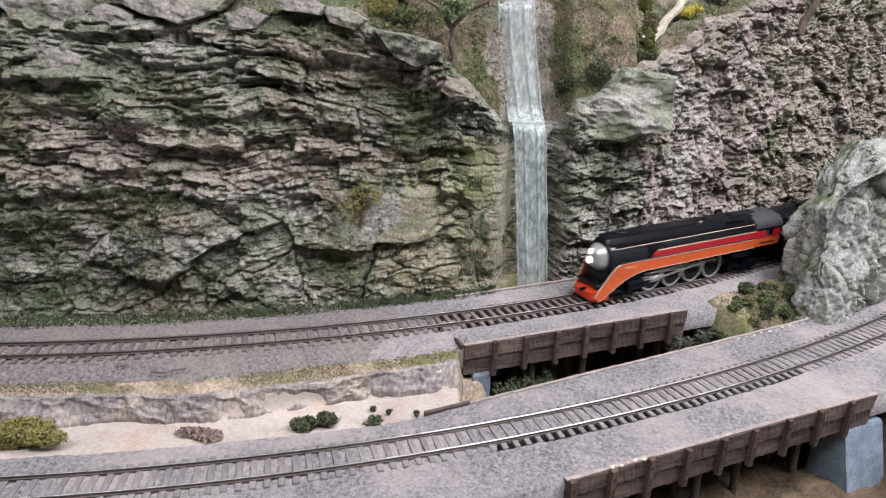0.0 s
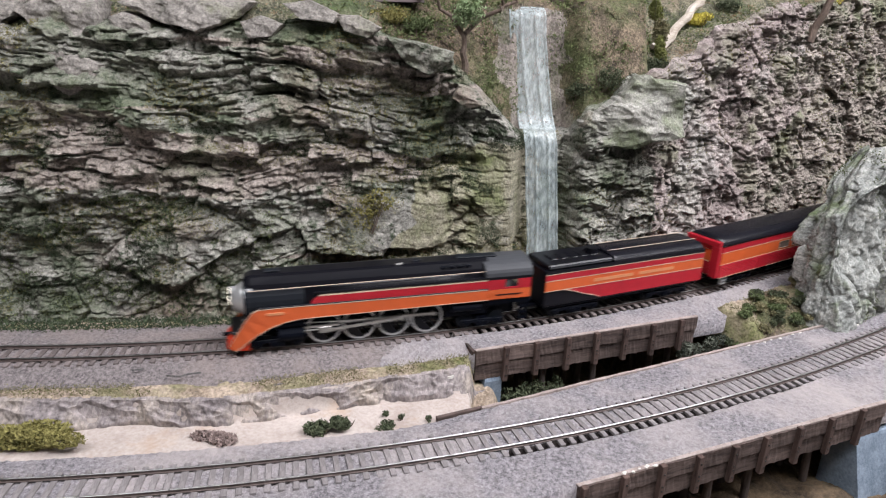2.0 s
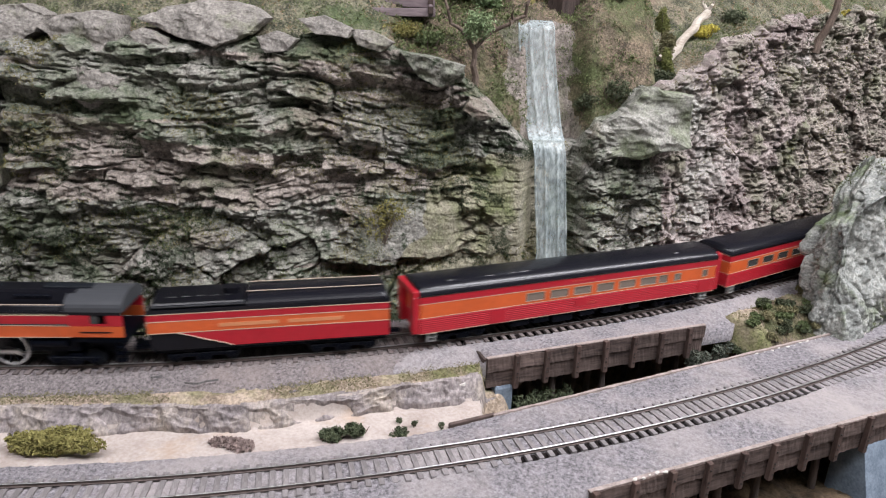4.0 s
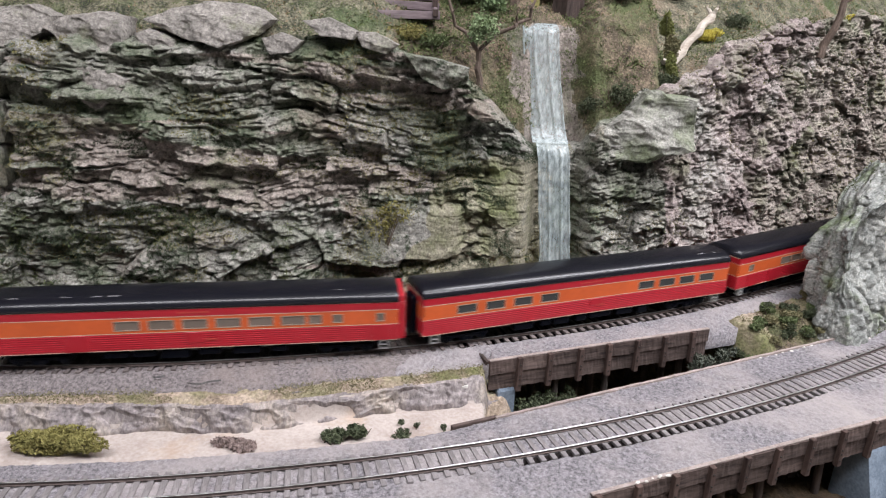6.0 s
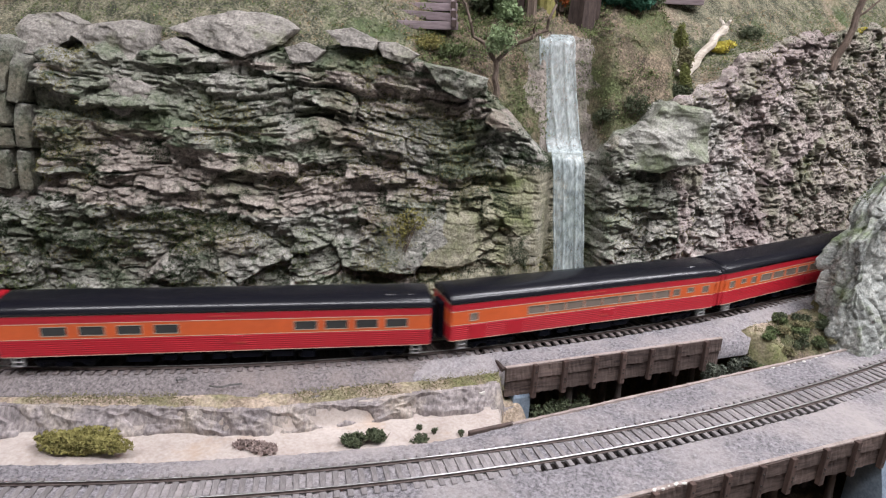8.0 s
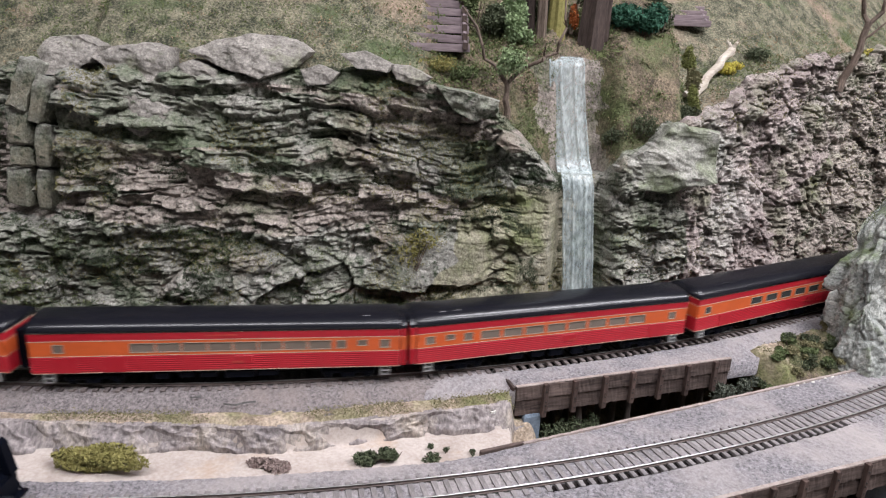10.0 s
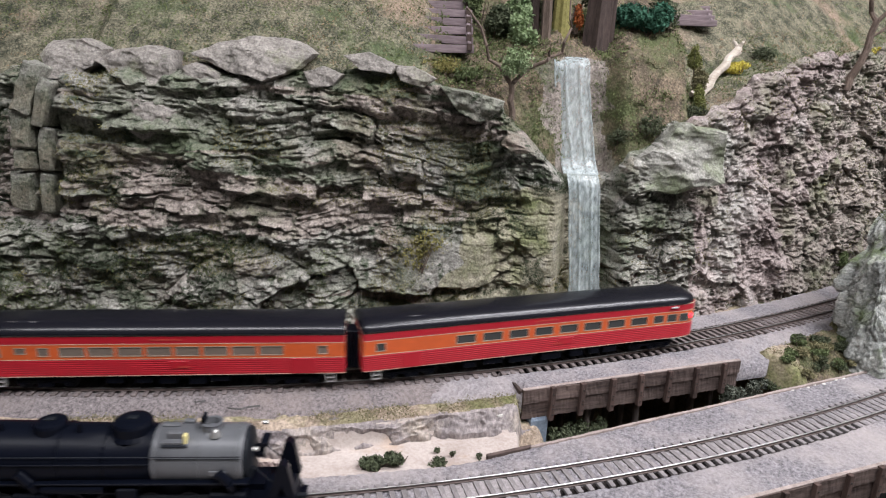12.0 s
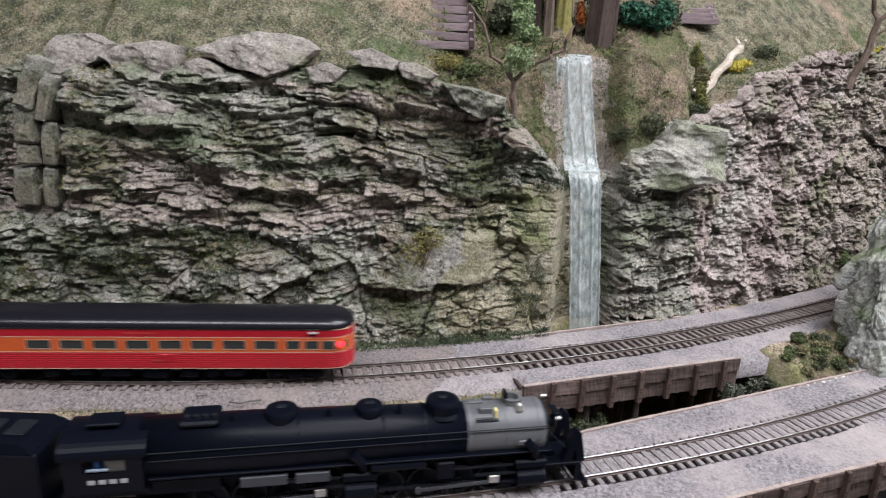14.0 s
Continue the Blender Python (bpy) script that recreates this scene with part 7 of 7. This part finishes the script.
            q = [(x + 2, 0.0215, 0.0140), (x + 1, 0.0270, 0.0168), (x - 4, 0.0330, 0.0172)]
            for a, b in zip(q[:-1], q[1:]):
                tube(bm, (X(a[0]), s * a[2], a[1]), (X(b[0]), s * b[2], b[1]), 0.0026, n=10)
            part("steam_pipe", bm, SOOT, base)
        for x0, x1 in ((-196, -172), (-168, -150)):
            bx("tool_box", base, BOXGREY, X(x0), X(x1), *sorted((s * 0.0140, s * 0.0178)), 0.0195, 0.0257, bevel=0.0005)
        rod("air_tank", base, SOOT, (X(-128), s * 0.0150, 0.0230), (X(-98), s * 0.0150, 0.0230), 0.0030)
        bx("air_pump", base, SOOT, X(-92), X(-82), *sorted((s * 0.0140, s * 0.0176)), 0.0150, 0.0256, bevel=0.0008)
    bx("frame", base, SOOT, X(-250), X(-20), -0.0065, 0.0065, 0.0075, 0.0205)
    bx("ash_pan", base, SOOT, X(-242), X(-206), -0.0135, 0.0135, 0.0160, 0.0255, bevel=0.001)
    # front: pilot deck with its two sloping shields
    bx("pilot_deck", base, SOOT, X(-28), X(-6), -0.0140, 0.0140, 0.0150, 0.0170, bevel=0.0004)
    for s in (-1, 1):
        bm = bmesh.new()
        y = s * 0.0105
        p = [(-17, 0.0170), (-12, 0.0350), (-9.5, 0.0372), (-7.0, 0.0350), (-3.5, 0.0170), (-8.0, 0.0170), (-10, 0.0255), (-12.5, 0.0170)]
        loft(bm, [[(X(x), yy, z) for x, z in p] for yy in (y - 0.0028, y + 0.0028)])
        part("pump_shield", bm, SOOT, base, "sloping black pump shield")
        rod("flag_lamp", base, STEEL, (X(-24), s * 0.0125, 0.0440), (X(-21), s * 0.0125, 0.0440), 0.0012, n=10)
        bx("footboard", base, SOOT, X(-4), X(-0.5), *sorted((s * 0.004, s * 0.0150)), 0.0030, 0.0040)
        rod("footboard_iron", base, SOOT, (X(-3), s * 0.013, 0.0040), (X(-7), s * 0.013, 0.0160), 0.0005, n=6)
        rod("deck_rail", base, DARKGREY, (X(-6), s * 0.012, 0.0170), (X(-25), s * 0.011, 0.0350), 0.0004, n=6)
    bm = bmesh.new()
    loft(bm, [[(X(-9), -0.0140, 0.0050), (X(-9), 0.0140, 0.0050), (X(-9), 0.0140, 0.0155), (X(-9), -0.0140, 0.0155)], [(X(-4), -0.0125, 0.0028), (X(-4), 0.0125, 0.0028), (X(-5), 0.0135, 0.0150), (X(-5), -0.0135, 0.0150)]])
    part("pilot", bm, SOOT, base)
    rod("coupler", base, DARKGREY, (X(-5), 0, 0.0085), (X(1.0), 0, 0.0085), 0.0015)
    hl = rod("headlight", base, SOOT, (X(-25), 0, 0.0350), (X(-20.5), 0, 0.0350), 0.0036, label="black headlight casing")
    rod("headlight_lens", hl, STEEL, (X(-20.5), 0, 0.0350), (X(-20.2), 0, 0.0350), 0.0030)
    bx("number_box", base, SOOT, X(-22), X(-18), -0.0050, 0.0050, 0.0400, 0.0425, bevel=0.0003)
    build_truck(base, X(-40), 2, 0.0045, 0.020)
    build_truck(base, X(-238), 2, 0.0050, 0.016)
    # cab
    bm = bmesh.new()
    for s in (-1, 1):
        y0, y1 = sorted((s * 0.0164, s * 0.0174))
        box(bm, X(-279), X(-242), y0, y1, 0.0225, 0.0345)
        box(bm, X(-279), X(-270), y0, y1, 0.0345, 0.0432)
        box(bm, X(-250), X(-242), y0, y1, 0.0345, 0.0432)
        box(bm, X(-270), X(-250), y0, y1, 0.0412, 0.0432)
    box(bm, X(-243.5), X(-242), -0.0164, 0.0164, 0.0225, 0.0432)
    part("cab", bm, SOOT, base, "plain black cab")
    for s in (-1, 1):
        y0, y1 = sorted((s * 0.0162, s * 0.0166))
        win = bx("window", base, DARKGREY, X(-260.4), X(-259.6), y0, y1, 0.0345, 0.0412)
        bx("pane", win, GLASS, X(-259.5), X(-250), y0, y1, 0.0345, 0.0412)
        y0, y1 = sorted((s * 0.0172, s * 0.01765))
        for k in range(4):
            bx("number_bar", base, PALEBAR, X(-268 + k * 5), X(-264.6 + k * 5), y0, y1, 0.0262, 0.0286)
        bm = bmesh.new()
        loft(bm, [[(X(-264) + r * math.cos(2 * math.pi * k / 10), s * 0.0128 + r * math.sin(2 * math.pi * k / 10), z) for k in range(10)] for r, z in ((0.0022, 0.0300), (0.0024, 0.0350), (0.0020, 0.0372), (0.0009, 0.0378))])
        part("seat_doll", bm, BLUECLOTH, base, "plain blue doll shape in the cab")
        bx("arm_rest", base, CONCRETE, X(-268), X(-258), *sorted((s * 0.0172, s * 0.0186)), 0.0340, 0.0352, bevel=0.0003, label="blue-grey arm rest")
    bm = bmesh.new()
    loft(bm, [[(X(x), 0.0182 * math.cos(math.pi * i / 16), 0.0425 + 0.0092 * math.sin(math.pi * i / 16) ** 0.85) for i in range(17)] for x in (-281, -240)])
    part("cab_roof", bm, SOOT, base)
    bx("roof_hatch", base, SOOT, X(-270), X(-254), -0.006, 0.006, 0.0512, 0.0530, bevel=0.0005)
    bx("cab_floor", base, SOOT, X(-281), X(-240), -0.016, 0.016, 0.0195, 0.0228)
    # the boiler and all that it carries ride high over the frames
    fixed = ("cab", "window", "tool_box", "pump_shield", "deck_rail", "pilot", "air_pump", "ash_pan", "frame")
    for ob in base.children:
        if ob.type == "MESH" and not ob.name.startswith(fixed) and min(v.co.z for v in ob.data.vertices) > 0.0155:
            ob.matrix_basis = Matrix.Translation((0, 0, 0.0020)) @ ob.matrix_basis
    return base


def black_tender(L=0.155):
    base = tagged(new("black_tender"), "plain black rectangular locomotive tender", "tender")
    h = L / 2
    bm = bmesh.new()
    box(bm, -h, h - 0.004, -0.0168, 0.0168, 0.0120, 0.0440, 0.0012)
    part("tank", bm, SOOT, base)
    bm = bmesh.new()
    loft(bm, [[(x, -0.0165, 0.0438), (x, 0.0165, 0.0438), (x - d, 0.0145, 0.0480), (x - d, -0.0145, 0.0480)] for x, d in ((h - 0.006, 0.006), (h - 0.062, -0.002))])
    part("bunker", bm, SOOT, base)
    for k in range(3):
        bx("bunker_hatch", base, DARKGREY, h - 0.055 + k * 0.015, h - 0.045 + k * 0.015, -0.007, 0.007, 0.0478, 0.0490, bevel=0.0004)
    for s in (-1, 1):
        rod("side_rail", base, DARKGREY, (-h + 0.004, s * 0.0160, 0.0462), (h - 0.064, s * 0.0160, 0.0462), 0.0003, n=6)
        bx("data_plate", base, CREAM, h - 0.030, h - 0.025, *sorted((s * 0.0166, s * 0.0170)), 0.0295, 0.0312)
        for x in (-0.05, -0.02, 0.01, 0.04):
            bx("seam", base, SOOT, x, x + 0.0008, *sorted((s * 0.0166, s * 0.0171)), 0.0130, 0.0432)
    rod("hatch", base, SOOT, (-h + 0.03, 0, 0.044), (-h + 0.03, 0, 0.0468), 0.006, n=18)
    bx("underframe", base, SOOT, -h, h, -0.0140, 0.0140, 0.0095, 0.0124)
    bx("drawbar", base, SOOT, h - 0.002, h + 0.009, -0.004, 0.004, 0.0085, 0.0110)
    for k in (-1, 1):
        build_truck(base, k * 0.045, 3, 0.0050, 0.034)
    return base


SPEED = 0.1405
VEHICLES = []


def on_line(ob, a, b, line, way):
    VEHICLES.append((ob, (a + b) / 2, b - a, line, way))


on_line(streamlined_locomotive(), 0.128, 0.342, BACK, -1)
on_line(streamlined_tender(), 0.352, 0.508, BACK, -1)
on_line(passenger_car(0.268, row(0.345, 0.735, 6, 0.0150) + [(0.790, 0.0078, *WZ), (0.845, 0.0062, *SMALL), (0.953, 0.0050, *SMALL)], "red and orange chair car with a baggage end and black roof", panels=((0.230, 0.014, 0.0124, 0.0238), (0.955, 0.012, 0.0124, 0.0238), (0.50, 0.011, 0.0160, 0.0236)), vents=((0.095, 0.003), (0.21, 0.003), (0.28, 0.003), (0.32, 0.004), (0.85, 0.003)), ends=("red", "red"), curtain=True), 0.526, 0.794, BACK, -1)
on_line(passenger_car(0.278, row(0.122, 0.368, 4, 0.0148) + row(0.69, 0.913, 4, 0.0148), "red and orange dining car with two groups of four windows", panels=((0.52, 0.012, 0.0180, 0.0236),), vents=((0.90, 0.004), (0.95, 0.0025))), 0.807, 1.085, BACK, -1)
on_line(passenger_car(0.240, [(0.075, 0.006, *SMALL)] + row(0.29, 0.77, 8, 0.0148) + [(0.83, 0.0062, *SMALL), (0.89, 0.0062, 0.0285, 0.0322), (0.955, 0.0062, *SMALL)], "red and orange articulated chair car with many windows", panels=((0.09, 0.014, 0.0124, 0.0236), (0.215, 0.014, 0.0124, 0.0236), (0.56, 0.012, 0.0170, 0.0225)), vents=((0.90, 0.003),), ends=(True, False), curtain=True), 1.096, 1.336, BACK, -1)
on_line(passenger_car(0.232, [(0.045, 0.0062, *SMALL), (0.11, 0.0062, 0.0285, 0.0322), (0.17, 0.0062, *SMALL)] + row(0.245, 0.79, 8, 0.0148) + [(0.935, 0.006, *SMALL)], "red and orange articulated chair car joined to its neighbour", panels=((0.88, 0.016, 0.0124, 0.0236), (0.53, 0.012, 0.0170, 0.0225)), vents=((0.09, 0.003), (0.14, 0.003)), ends=(False, True), curtain=True), 1.344, 1.576, BACK, -1)
on_line(passenger_car(0.278, [(0.045, 0.006, *SMALL)] + row(0.27, 0.79, 8, 0.0145) + [(0.855, 0.0088, *WZ), (0.90, 0.0088, *WZ), (0.94, 0.008, *WZ), (0.972, 0.007, *WZ)], "red and orange observation car with a rounded tail", tail=0.020, panels=((0.125, 0.014, 0.0124, 0.0236), (0.56, 0.012, 0.0170, 0.0225)), vents=((0.14, 0.004),)), 1.584, 1.862, BACK, -1)
on_line(articulated_locomotive(), -0.279, 0.0, FRONT, 1)
on_line(black_tender(), -0.440, -0.285, FRONT, 1)


def front_s(t):
    """Where the black locomotive's front stands on the lower line."""
    q = 14 - t
    return 0.0535 - 0.0846 * q + 0.0017 * q * q if q < 4 else 0.0535 - 0.0846 * 4 + 0.0017 * 16 - 0.071 * (q - 4)


def motions():
    for ob, c, L, line, way in VEHICLES:
        rows = []
        for k in range(57):
            t = k * 0.25
            s = c - SPEED * t if way < 0 else c + front_s(t)
            xa, ya, _ = line.at(s - L * 0.36)
            xb, yb, _ = line.at(s + L * 0.36)
            rows.append((t, pose((xa + xb) / 2, (ya + yb) / 2, line.z, 0, 0, math.degrees(math.atan2(yb - ya, xb - xa)))))
        walk(ob, rows)
    for ob, (x, y, z), radius, crank, phase in TURNING:
        rows = []
        forward = radius > 0.010
        for k in range(141):
            t = k * 0.1
            turn = (SPEED * t if forward else -(front_s(t) - front_s(0))) / radius
            a = turn + radians(phase)
            if crank == 0.0:
                rows.append((t, Matrix.Translation((x, y, z)) @ Matrix.Rotation(-a, 4, "Y")))
            elif crank > 0:
                rows.append((t, pose(x + crank * math.sin(-a), y, z + crank * math.cos(a))))
            else:
                r = radius * 0.48
                sx = 1 if crank == -1.0 else -1
                px, pz = r * math.sin(-a), r * math.cos(a)
                rows.append((t, Matrix.Translation((x + px, y, z)) @ Matrix.Rotation(-sx * math.asin(max(-0.9, min(0.9, pz / 0.045))), 4, "Y")))
        walk(ob, rows)


motions()
